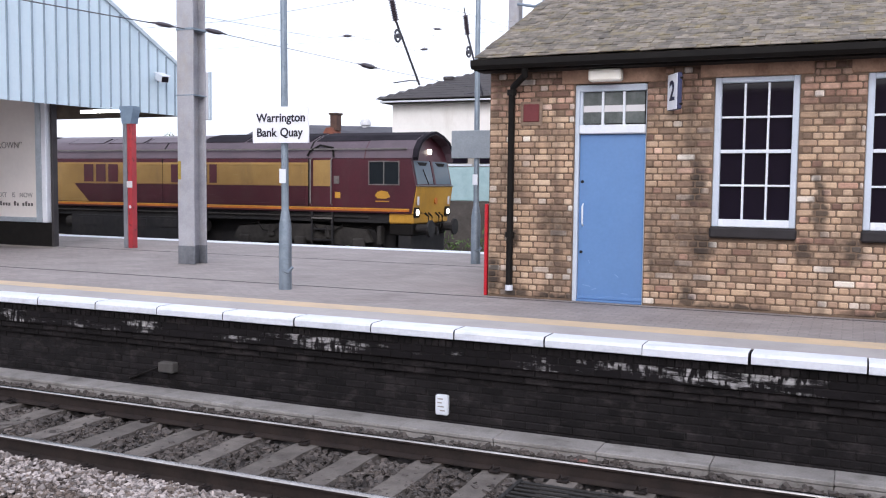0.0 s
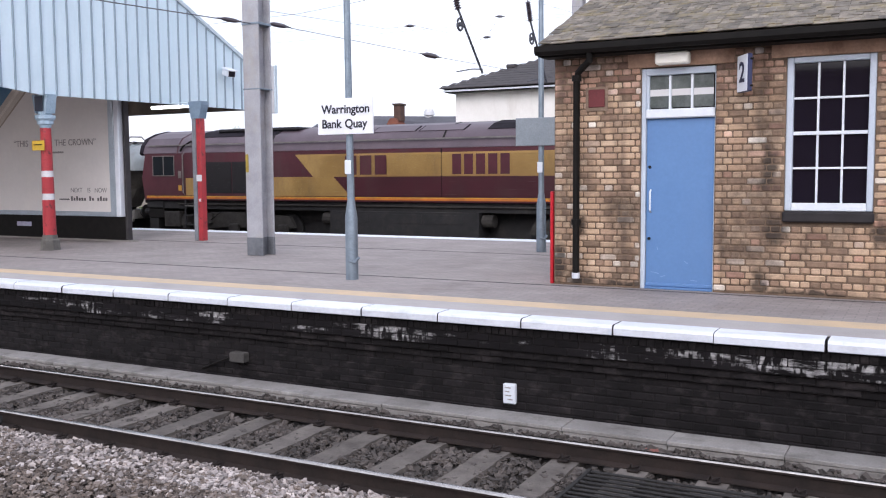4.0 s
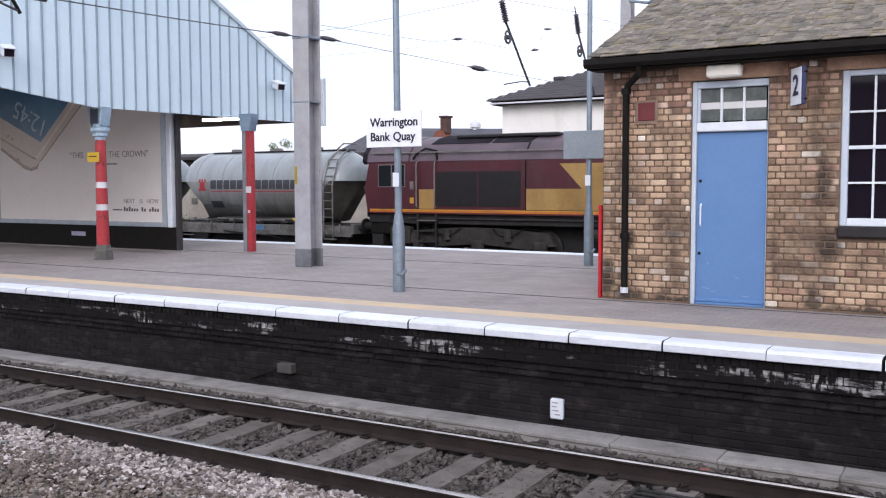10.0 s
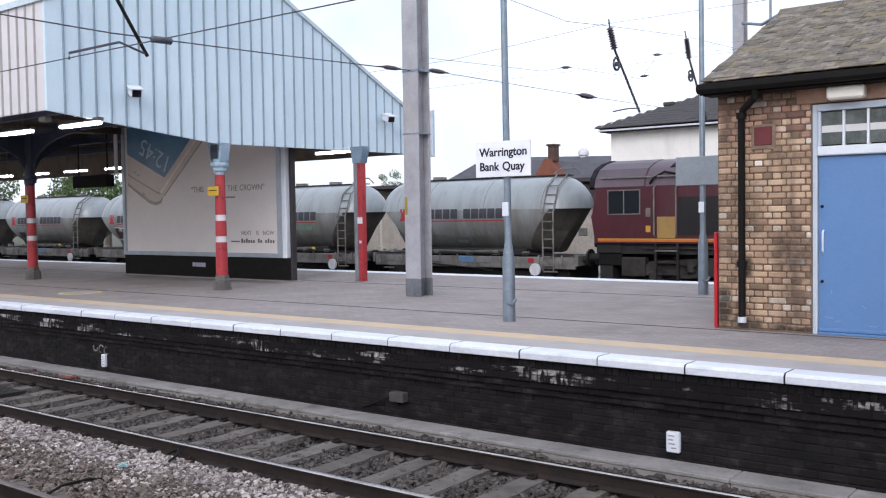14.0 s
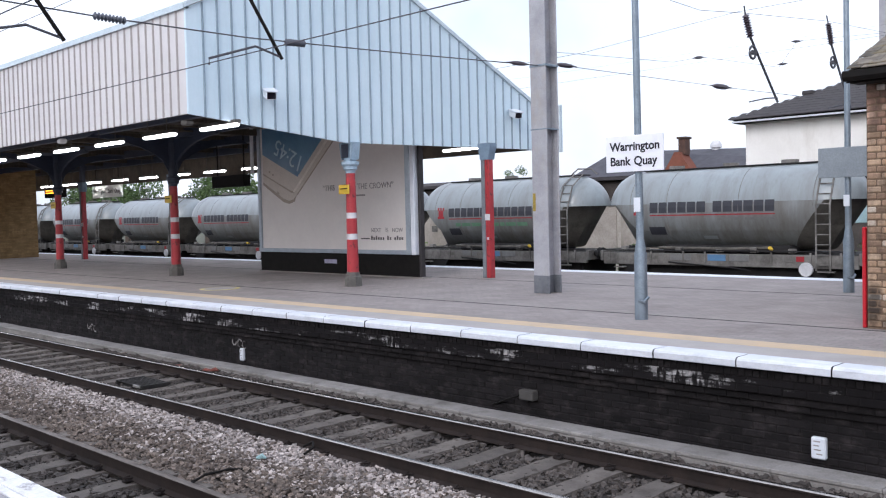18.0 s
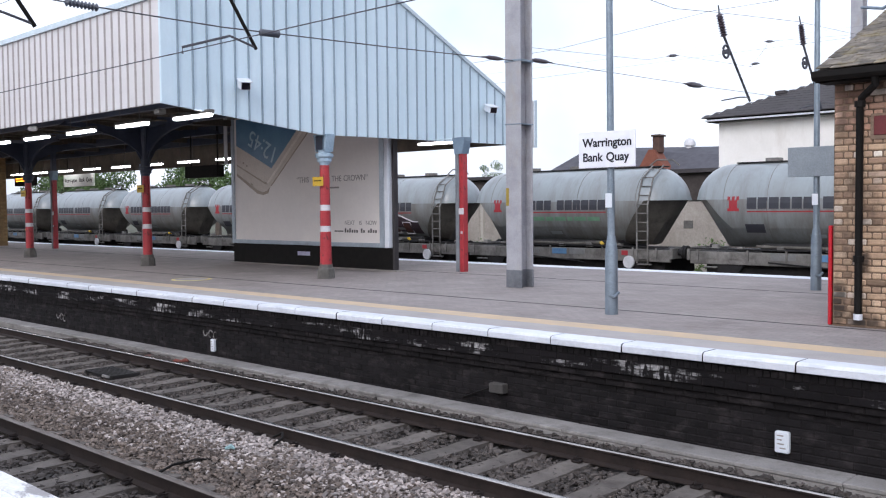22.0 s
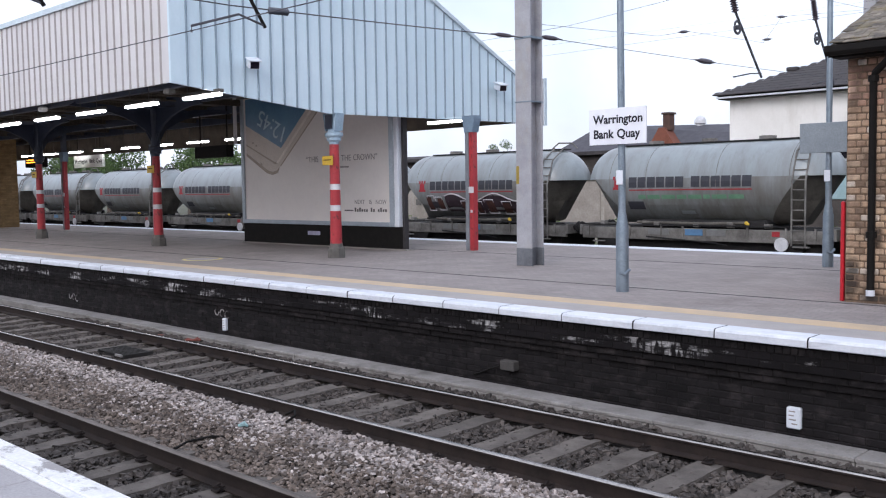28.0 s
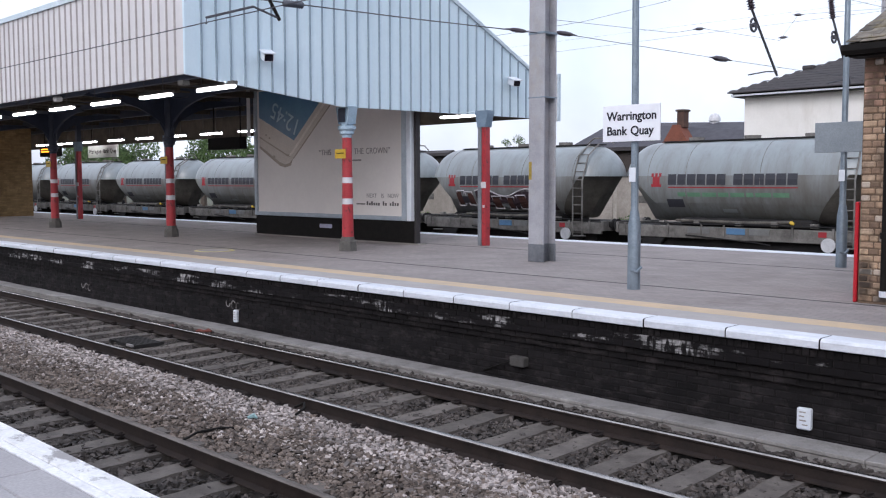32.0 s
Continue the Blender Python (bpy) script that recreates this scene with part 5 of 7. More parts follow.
for (yt, zt), (yi0, zi0), (yi1, zi1), (yp, zp), (ye, ze) in (((20.8, 6.2), (20.85, 6.0), (21.1, 5.5), (21.2, 5.2), (22.5, 4.06)), ((25.5, 6.6), (25.6, 6.4), (25.8, 5.85), (25.9, 5.42), (27.1, 4.2))):
    insulator((HX, yi0, zi0), (HX, yi1, zi1), 0.1, M_INS)
    ar = thing("registration_arm", pose(HX, 0, 0), "dark steel registration arm with a pulley", "overhead line arm")
    part("arm", Geo().tube([(0, yi1, zi1), (0, ye, ze)], 0.03, 8), M_WIRE, ar)
    part("stem", Geo().tube([(0, yt, zt), (0, yi0, zi0)], 0.018, 8), M_WIRE, ar)
    ring = [(0.0, yp + 0.15 * math.cos(k * math.pi / 8), zp - 0.05 + 0.15 * math.sin(k * math.pi / 8)) for k in range(17)]
    part("pulley", Geo().tube(ring, 0.03, 6), M_WIRE, ar)
    part("hub", Geo().tube([(-0.03, yp, zp - 0.05), (0.03, yp, zp - 0.05)], 0.06, 8), M_WIRE, ar)
    part("steady_arm", Geo().tube([(0, ye, ze + 0.1), (0, ye - 0.6, ze + 0.05), (0, ye - 1.5, ze - 0.1)], 0.016, 6), M_WIRE, ar)
for (yt, zt), (yb, zb), (ya, za) in (((7.02, 4.42), (7.54, 3.63), (6.41, 3.49)), ((3.95, 4.35), (4.55, 3.54), (3.2, 3.4))):
    ar = thing("registration_arm", pose(HX, 0, 0), "black steel drop arm with a thin steady arm", "overhead line arm")
    part("drop_tube", Geo().tube([(0, yt - 0.35, zt + 0.55), (0, yb, zb)], 0.024, 8), M_BLACK, ar)
    part("steady_arm", Geo().tube([(0, yb - 0.03, zb + 0.03), (0, yb - 0.42, zb + 0.13), (0, ya, za + 0.04), (0, ya, za - 0.04)], 0.016, 6), M_WIRE, ar)
wire("contact_wire", [(-120, 7.3, 3.9), (-30, 6.9, 3.66), (HX, 6.41, 3.46 + 0.01), (20, 7.3, 3.7), (50, 7.2, 3.7)], 0.007)
wire("catenary_wire", [(-100, 6.9, 5.2), (-40, 6.9, 5.0), (HX, 6.92, 5.3), (40, 6.9, 5.0)], 0.006)
wire("contact_wire", [(-120, 3.6, 3.7), (HX, 3.3, 3.42), (50, 3.6, 3.6)], 0.007)
wire("contact_wire", sag((-90, 20.06, 5.0), (40, 20.06, 5.0), 0.1), 0.003)
wire("catenary_wire", [(-60, 20.1, 5.2), (-14.8, 20.1, 5.6), (HX, 20.4, 6.0), (10, 20.1, 5.9), (40, 20.1, 5.5)], 0.005)
wire("catenary_wire", sag((-80, 25.6, 7.2), (40, 25.6, 6.2), 0.5), 0.0022)
part("bracket_arm", Geo().tube([(0.15, -0.2, 8.6), (0.9, -0.6, 8.4), (1.5, -0.8, 8.6)], 0.05, 8), M_GALV, m2)
part("bracket_post", Geo().tube([(1.2, -0.7, 8.4), (1.2, -0.7, 9.2)], 0.04, 8), M_GALV, m2)

# ---------------------------------------------------------------- platform wall details
M_BAND = mat("flaked whitewash on soot", "1c191b", "131112", rough=0.95, spec=0.2, scale=1.5, fine=40, bump=0.3, island=0.25, grime=("c9c6c6", 2.6, 0.8, (0.5, 1, 2.4), 0.53, 0.64, (22, (1, 1, 0.3), 0.44, 0.55)))
wb = Geo()
wl_ = Geo()
M_WALLBLKO = mat("soot black brick single", fixed=True, c1="201d1e", c2="141213", rough=0.95, scale=2.5, fine=30, bump=0.5, vary=0.35, spec=0.25, grime=("5a5353", 4.5, 0.45, (0.8, 1, 1.6), 0.52, 0.78))
WBR = Geo().box(-0.1165, 0.1165, 0, 0.027, -0.0365, 0.0365, 0.009).mesh("brick", M_WALLBLKO)
n_own = 0
for r in range(13):
    z = -0.115 - r * 0.078
    if z < -1.1:
        break
    if r == 0:
        # dentil course of bricks on end
        x = -26
        while x < 8:
            wb.box(x + 0.004, x + 0.071, 8.525 + random.uniform(-0.006, 0.006), 8.56, z - 0.074, z - 0.002, 0.006)
            x += 0.076
        continue
    yf = (8.54, 8.54, 8.54, 8.58, 8.62)[r] if r < 5 else 8.66
    x = -26 + (0.0 if r % 2 else 0.12)
    while x < 8:
        ge = wl_ if r in (1, 2) else wb
        if ge is wb and -9.0 < x < -0.5 and n_own < 300:
            n_own += 1
            share("brick", WBR, isl, pose(x + 0.1185, yf - 0.007 + random.uniform(-0.004, 0.003), z - 0.0385, 0, 0, random.uniform(-0.5, 0.5)))
            x += 0.24
            continue
        ge.box(x + 0.002, x + 0.236, yf - 0.007 + random.uniform(-0.004, 0.003), yf + 0.02, z - 0.0755, z - 0.002, 0.008)
        x += 0.24
tagged(part("brickwork", wb, M_WALLBLK, isl, "soot-black bricks"), kind="stuff")
tagged(part("painted_courses", wl_, M_BAND, isl, "flaking whitewash over black bricks"), kind="stuff")
part("painted_band", Geo().box(-120, -26, 8.53, 8.56, -0.34, -0.18), M_BAND, isl)

jb = thing("junction_box", pose(-7.25, 8.62, -0.73), "grey junction box with a cable on the platform wall", "junction box")
part("box", Geo().box(-0.11, 0.11, -0.08, 0.035, -0.062, 0.058, 0.012), mat("grey box", "55524f", "413e3c", rough=0.8), jb)
part("cable", Geo().tube([(-0.13, -0.05, -0.02), (-0.3, -0.03, -0.08), (-0.5, 0.0, -0.16), (-0.62, 0.02, -0.2)], 0.012, 6), M_BLACK, jb)
for x, w in ((-3.73, 0.07), (-13.5, 0.05), (-24.6, 0.05)):
    mp_ = thing("marker_plate", pose(x, 8.615, -0.81), "small white marker plate fixed to the platform wall", "sign", "marker plates")
    part("plate", Geo().box(-w, w, -0.02, 0.04, -0.105, 0.105, 0.012), M_WHITE, mp_)
    for k, (a_, b_) in enumerate(((0.6, 0.3), (0.6, 0.1), (0.55, 0.4), (0.2, 0.6))):
        part("text_bar", Geo().box(-w * a_, w * b_, -0.023, -0.0205, 0.06 - k * 0.04, 0.072 - k * 0.04), M_INK, mp_)
M_CHALK = mat("thin white paint", "a9a5a3", "5b5654", rough=0.9, scale=14, fine=60, grime=("2a2727", 9, 0.9, (1, 1, 1), 0.48, 0.6))
for x, z in ((-13.61, -0.61), (-19.27, -0.735)):
    pm = thing("painted_mark", pose(x, 8.648, z), "worn white painted marks on the black brick wall", "painted mark", "painted marks")
    for k, (dx, a0, a1) in enumerate(((-0.16, 2.6, 6.2), (0.0, 0.4, 4.6), (0.14, 1.0, 5.6))):
        part("stroke", Geo().tube([(dx + 0.06 * math.cos(a0 + (a1 - a0) * q / 8), 0, 0.065 * math.sin(a0 + (a1 - a0) * q / 8) - 0.02 * k) for q in range(9)], 0.011, 5), M_CHALK, pm)
rg = thing("scrap_tin", pose(-13.55, 8.03, -1.008, 8, -5, 20), "crushed rusty red tin lying in the ballast", "litter")
part("can", Geo().tube([(-0.15, 0, 0.0), (-0.1, 0.01, 0.01), (0.02, -0.015, 0.0), (0.1, 0.01, 0.015), (0.16, 0, 0.0)], [0.02, 0.035, 0.024, 0.034, 0.018], 8), mat("rusty red tin", "7d3a30", "5a3a32", rough=0.7), rg)
M_STEEL2 = mat("scraped steel", "bdb9b6", "9b9794", rough=0.4, metal=0.5)
M_GRATE = mat("dark steel grating", "3b3938", "2b2928", rough=0.6, metal=0.5)
for x, w, h in ((-1.72, 0.72, 0.42), (-13.75, 0.42, 0.24)):
    gr = thing("drain_grating", pose(x, 6.95, RT - 0.15), "dark slatted steel grating between the rails", "grating")
    for k in range(9):
        q = -h + (k + 0.5) * 2 * h / 9
        part("slat", Geo().box(-w + 0.021, w - 0.021, q - 0.2 * h / 4.5, q + 0.2 * h / 4.5, 0.014, 0.03, 0.003), M_GRATE, gr)
    for s in (-1, 1):
        part("edge_bar", Geo().box(s * w - 0.02, s * w + 0.02, -h, h, -0.03, 0.035, 0.005), M_GRATE, gr)
    # black plate keeps the gaps between slats dark in place of real shade
    part("sump", Geo().box(-w + 0.02, w - 0.02, -h, h, -0.04, -0.02), M_BLACK, gr, "black plate standing in for shade between the bars")
    part("bright_edge", Geo().box(w * 0.45, w - 0.03, -h - 0.03, -h, 0.0, 0.036, 0.004), M_STEEL2, gr, "scraped bright edge")
for pts in ([(-8.05, 5.85, -1.03), (-8.1, 6.0, -1.0), (-8.2, 6.08, -0.97), (-8.32, 6.04, -1.03)], [(-8.09, 4.52, -1.06), (-8.2, 4.75, -1.04), (-8.15, 5.0, -1.03), (-8.05, 5.16, -1.05)], [(-8.05, 8.1, -1.06), (-7.95, 7.95, -1.04), (-7.9, 7.8, -1.06)]):
    solid("loose_cable", Geo().tube(pts, 0.014, 6), M_BLACK, "short black cable lying on the ballast", "cable")
solid("brick_lump", Geo().box(-0.07, 0.07, -0.05, 0.05, -0.03, 0.04, 0.018), mat("red rubble", "85564d", "6b443d", rough=0.9), "broken red brick lying beside the trough", "rubble", m=pose(-2.1, 8.05, -1.06, 10, 5, 30))
solid("brick_lump", Geo().box(-0.07, 0.07, -0.05, 0.05, -0.03, 0.04, 0.018), MATS["red rubble"], "broken red brick lying beside the trough", "rubble", m=pose(-14.6, 8.05, -1.06, 10, 5, 60))
solid("litter", Geo().tube([(0, 0, 0), (0.06, 0.02, 0.02), (0.1, 0.0, 0.0)], [0.015, 0.03, 0.012], 6), mat("pale green plastic", "93aeb0", "7f9ea0", rough=0.3), "crumpled pale green plastic litter on the ballast", "litter", m=pose(-8.2, 5.35, -1.0, 0, 0, 40))

# ---------------------------------------------------------------- locomotive
def paint(name, c, c2=None, rough=0.38):
    return mat(name, c, c2, rough=rough, scale=0.9, fine=30, bump=0.03, grime=("4a3f3c", 1.4, 0.35, (1, 1, 0.35)))


M_MAR, M_YEL, M_ROOF = paint("maroon paint", "4d1f29", "401922"), paint("dull gold paint", "a5864f", "907240"), paint("weathered maroon roof", "5e4f58", "4a3f46", 0.5)
M_CABY = paint("warning yellow paint", "c8973a", "ad802c")
M_ORG = paint("orange stripe", "c8742c", "b06424")
M_LOUV = mat("dark grille", "1d1a1d", "121012", rough=0.5, scale=3, fine=60)
M_STEEL = mat("dull steel", "8a8682", "6c6864", rough=0.5, metal=0.6)
M_LAMP = mat("headlamp glow", "fff2d8", "fff2d8", bump=0, glow=4.0)
M_CABGLASS, M_SCREEN = glass("cab glass", "1d2226", 0.06), glass("windscreen glass", "6f7a82", 0.08)
M_ROOFD = mat("sooty roof panel", "2d2a30", "1e1b20", rough=0.95, scale=1.5, fine=30, bump=0.1, spec=0.1)
loco = thing("locomotive", pose(0, 0, 0), "maroon and gold heavy diesel freight locomotive", "locomotive")
SIDE = [(-1.32, 1.5), (-1.32, 3.1), (-1.24, 3.36), (-1.0, 3.62), (-0.55, 3.8), (0, 3.91), (0.55, 3.8), (1.0, 3.62), (1.24, 3.36), (1.32, 3.1), (1.32, 1.5)]


def loft(secs, flip=False):
    """Joins cross-sections of equal count into a closed shell."""
    n = len(secs[0])
    vs = [p for s in secs for p in s]
    fs = []
    for k in range(len(secs) - 1):
        for i in range(n):
            j = (i + 1) % n
            fs.append((k * n + i, k * n + j, (k + 1) * n + j, (k + 1) * n + i))
    fs += [tuple(range(n))[::-1], tuple((len(secs) - 1) * n + i for i in range(n))]
    return Geo().add(vs, fs)


part("body", loft([[(x, y, z) for y, z in SIDE if z < 3.3] for x in (-8.9, 8.9)]), M_MAR, loco)
part("roof", loft([[(x, y, z) for y, z in ([(-1.31, 3.11)] + SIDE[2:9] + [(1.31, 3.11)])] for x in (-8.9, 8.9)]), M_ROOF, loco, "weathered purple-brown roof", smooth=True)
for s, nm in ((-1, "rear"), (1, "front")):
    # cab: raked screen above a blunt nose, under an overhanging roof
    def fx(z):
        return 10.48 + 0.13 * (z - 1.5) / 0.8 if z < 2.3 else 10.61 - 0.21 * (z - 2.3)
    cabside = [(-1.32, 1.5), (-1.32, 2.3)] + SIDE[1:10] + [(1.32, 2.3), (1.32, 1.5)]
    part("cab", loft([[(s * 8.9, y, z) for y, z in cabside], [(s * 9.9, y, z) for y, z in cabside], [(s * (fx(z) - 0.012), y, z) for y, z in cabside]]), M_MAR, loco)
    arc = [(-1.322, 3.1)] + SIDE[2:9] + [(1.322, 3.1)]
    shell = [(y * 1.01, z + 0.015) for y, z in arc] + [(y * 0.96, z - 0.06) for y, z in arc[::-1]]
    part("cab_roof", loft([[(s * x, y, z) for y, z in shell] for x in (8.95, 10.64)]), M_ROOF, loco, "overhanging cab roof")
    part("brow", loft([[(s * x, y * 1.012, z + 0.017) for y, z in shell] for x in (10.5, 10.66)]), M_ROOFD, loco, "dark brow over the windscreens")
    part("cab_front", Geo().prism([(s * 10.482, 1.5), (s * 10.612, 2.29), (s * 10.635, 2.29), (s * 10.505, 1.5)], -1.3, 1.3, "y"), M_CABY if s > 0 else M_MAR, loco, "warning yellow cab front" if s > 0 else "")
    for y0, y1 in ((-1.2, -0.08), (0.08, 1.2)):
        q = [(y0, 3.04), (y1, 3.04), (y1, 2.36), (y0, 2.36)]
        part("windscreen", Geo().add([(s * (fx(z) + d), y, z) for d in (0.0, 0.014) for y, z in q], [(0, 1, 2, 3), (7, 6, 5, 4)] + [(k, 4 + k, 4 + (k + 1) % 4, (k + 1) % 4) for k in range(4)]), M_SCREEN, loco)
        q = [(y0 + 0.2, 3.0), (y1 - 0.2, 3.0), (y1 - 0.35, 2.9), (y0 + 0.35, 2.9)]
        part("sun_blind", Geo().add([(s * (fx(z) + d), y, z) for d in (0.015, 0.019) for y, z in q], [(0, 1, 2, 3), (7, 6, 5, 4)] + [(k, 4 + k, 4 + (k + 1) % 4, (k + 1) % 4) for k in range(4)]), M_BLACK, loco)
    part("screen_sill", Geo().box(min(s * 10.55, s * 10.66), max(s * 10.55, s * 10.66), -1.3, 1.3, 2.29, 2.33, 0.01), M_STEEL, loco)
    part("wiper", Geo().tube([(s * 10.64, -0.5, 2.36), (s * 10.56, -0.75, 2.8)], 0.015, 5), M_BLACK, loco)
    part("screen_mullion", Geo().prism([(s * 10.57, 2.36), (s * 10.63, 2.36), (s * 10.48, 3.06), (s * 10.43, 3.06)], -0.07, 0.07, "y"), M_MAR, loco)
    for y in (-1.1, 1.1):
        lamp = part("lamp_cluster", Geo().box(min(s * 10.5, s * 10.56), max(s * 10.5, s * 10.56), y - 0.17, y + 0.17, 1.38, 1.68, 0.02), M_BLACK, loco)
        if s > 0:
            part("headlamp", Geo().tube([(10.56, y, 1.53), (10.58, y, 1.53)], 0.085, 12), M_LAMP, lamp, "glowing headlamp")
        part("marker_light", Geo().box(min(s * 10.56, s * 10.6), max(s * 10.56, s * 10.6), y - 0.06, y + 0.06, 1.74, 2.0, 0.015), M_RBAND, lamp, "pale marker light")
        part("buffer", Geo().tube([(s * 10.4, y * 0.8, 1.06), (s * 10.86, y * 0.8, 1.06), (s * 10.86, y * 0.8, 1.06), (s * 10.92, y * 0.8, 1.06)], [0.13, 0.13, 0.26, 0.25], 12), M_DARK, loco)
    part("socket", Geo().tube([(s * 10.52, 0.15, 1.86), (s * 10.6, 0.15, 1.86)], 0.1, 10), M_ORG if s > 0 else M_DARK, loco)
    for y in (-0.45, -0.2, 0.3, 0.55):
        part("hose", Geo().tube([(s * 10.5, y, 1.5), (s * 10.62, y, 1.4), (s * 10.62, y, 1.15), (s * 10.55, y + 0.08, 1.0)], 0.028, 6), M_BLACK, loco)
    part("coupling_hook", Geo().tube([(s * 10.4, 0, 1.05), (s * 10.7, 0, 1.05), (s * 10.72, 0, 0.85)], 0.05, 6), M_DARK, loco)
    part("buffer_beam", Geo().box(min(s * 9.7, s * 10.5), max(s * 9.7, s * 10.5), -1.25, 1.25, 1.2, 1.5, 0.03), M_CABY if s > 0 else M_DARK, loco)
    part("headstock", Geo().box(min(s * 9.7, s * 10.45), max(s * 9.7, s * 10.45), -1.22, 1.22, 0.85, 1.2, 0.03), M_BLACK, loco)
    part("snow_plough", Geo().add([(s * x, y, z) for x, y, z in ((10.4, -1.2, 0.3), (10.4, 1.2, 0.3), (10.4, 1.2, 0.85), (10.4, -1.2, 0.85), (10.0, -1.2, 0.3), (10.0, 1.2, 0.3), (10.0, 1.2, 0.85), (10.0, -1.2, 0.85))], [(0, 1, 2, 3), (7, 6, 5, 4), (0, 4, 5, 1), (3, 2, 6, 7), (1, 5, 6, 2), (0, 3, 7, 4)]), M_DARK, loco)
    a, b = sorted((s * 9.09, s * 10.05))
    for sy in (-1, 1):
        cw = part("cab_window", Geo().box(a, b, min(sy * 1.315, sy * 1.332), max(sy * 1.315, sy * 1.332), 2.34, 3.0, 0.004), M_CABGLASS, loco)
        for x0_, x1_, z0_, z1_ in ((a - 0.03, a, 2.32, 3.03), (b, b + 0.03, 2.32, 3.03), ((a + b) / 2 - 0.015, (a + b) / 2 + 0.015, 2.35, 3.0), (a, b, 3.0, 3.03), (a, b, 2.32, 2.35)):
            part("window_trim", Geo().box(x0_, x1_, min(sy * 1.32, sy * 1.342), max(sy * 1.32, sy * 1.342), z0_, z1_), M_STEEL, cw)
        d0, d1 = sorted((s * 7.1, s * 7.82) if s > 0 else (s * 7.97, s * 8.62))
        part("side_door", Geo().box(d0 + 0.04, d1 - 0.04, min(sy * 1.318, sy * 1.326), max(sy * 1.318, sy * 1.326), 1.62, 3.12), M_MAR, loco)
        for x in (d0, d1):
            part("handrail", Geo().tube([(x, sy * 1.33, 1.7), (x, sy * 1.4, 1.75), (x, sy * 1.4, 3.05), (x, sy * 1.33, 3.1)], 0.022, 6), M_STEEL, loco, "pale handrail")
            part("step_post", Geo().box(x - 0.03, x + 0.03, min(sy * 1.28, sy * 1.33), max(sy * 1.28, sy * 1.33), 0.5, 1.5), M_DARK, loco)
        for z in (0.62, 0.95, 1.28):
            part("step", Geo().box(d0, d1, min(sy * 1.1, sy * 1.34), max(sy * 1.1, sy * 1.34), z, z + 0.04), M_STEEL if z == 1.28 else M_DARK, loco)
        part("roof_arch", Geo().tube([(d0 - 0.15, sy * 1.32, 3.18), (d0 - 0.05, sy * 1.33, 3.32), (d0 + 0.25, sy * 1.24, 3.5), (d1, sy * 1.28, 3.42), (d1 + 0.05, sy * 1.33, 3.15)], 0.035, 6), M_BLACK, loco)
part("top_lamp", Geo().tube([(10.38, 0.0, 3.33), (10.46, 0.0, 3.33)], 0.08, 12), M_LAMP, loco, "glowing top headlamp")


def side_panel(name, pts, mm, off, label=""):
    n = len(pts)
    vs = [(x, -1.32 - off, z) for x, z in pts] + [(x, -1.318, z) for x, z in pts]
    return part(name, Geo().add(vs, [tuple(range(n)), tuple(range(2 * n - 1, n - 1, -1))] + [(k, n + k, n + (k + 1) % n, (k + 1) % n) for k in range(n)]), mm, loco, label)


side_panel("gold_band", [(-3.9, 2.98), (-3.22, 2.27), (7.0, 2.27), (7.0, 2.98)], M_YEL, 0.006, "dull gold upper band")
side_panel("gold_panel", [(-4.95, 2.268), (-4.95, 1.66), (-1.8, 1.66), (-2.43, 2.268)], M_YEL, 0.006, "dull gold lower panel")
side_panel("gold_door", [(7.16, 2.27), (7.76, 2.27), (7.76, 3.05), (7.16, 3.05)], M_YEL, 0.012)
side_panel("gold_corner", [(-8.56, 2.25), (-8.02, 2.25), (-8.02, 1.66), (-8.56, 1.66)], M_YEL, 0.012)
side_panel("grille", [(-7.94, 2.79), (-6.54, 2.79), (-6.54, 1.74), (-7.94, 1.74)], M_LOUV, 0.012, "dark intake grille")
side_panel("grille", [(-6.5, 2.79), (-5.1, 2.79), (-5.1, 1.74), (-6.5, 1.74)], M_LOUV, 0.012, "dark intake grille")
for k in range(20):
    for x0, x1 in ((-7.9, -6.58), (-6.46, -5.14)):
        part("grille_slat", Geo().box(x0, x1, -1.345, -1.333, 1.77 + k * 0.05, 1.79 + k * 0.05), M_LOUV, loco)
side_panel("orange_stripe", [(-10.4, 1.60), (10.4, 1.60), (10.4, 1.55), (-10.4, 1.55)], M_ORG, 0.012)
side_panel("yellow_stripe", [(-10.4, 1.64), (10.4, 1.64), (10.4, 1.605), (-10.4, 1.605)], M_CABY, 0.012)
side_panel("emblem", [(9.28, 2.02), (9.36, 2.12), (9.5, 2.16), (9.68, 2.13), (9.78, 1.98), (9.62, 1.92), (9.36, 1.93)], M_CABY, 0.012, "yellow emblem")
side_panel("emblem_bar", [(9.3, 1.86), (9.74, 1.86), (9.74, 1.83), (9.3, 1.83)], M_CABY, 0.012)
side_panel("data_panel", [(7.88, 2.58), (8.06, 2.58), (8.06, 2.35), (7.88, 2.35)], M_STEEL, 0.012)
side_panel("data_panel", [(7.92, 2.1), (8.1, 2.1), (8.1, 1.92), (7.92, 1.92)], M_CABY, 0.012)
side_panel("data_panel", [(-8.9, 2.5), (-8.76, 2.5), (-8.76, 2.25), (-8.9, 2.25)], M_STEEL, 0.012)
side_panel("data_panel", [(-8.9, 2.0), (-8.76, 2.0), (-8.76, 1.82), (-8.9, 1.82)], M_CABY, 0.012)
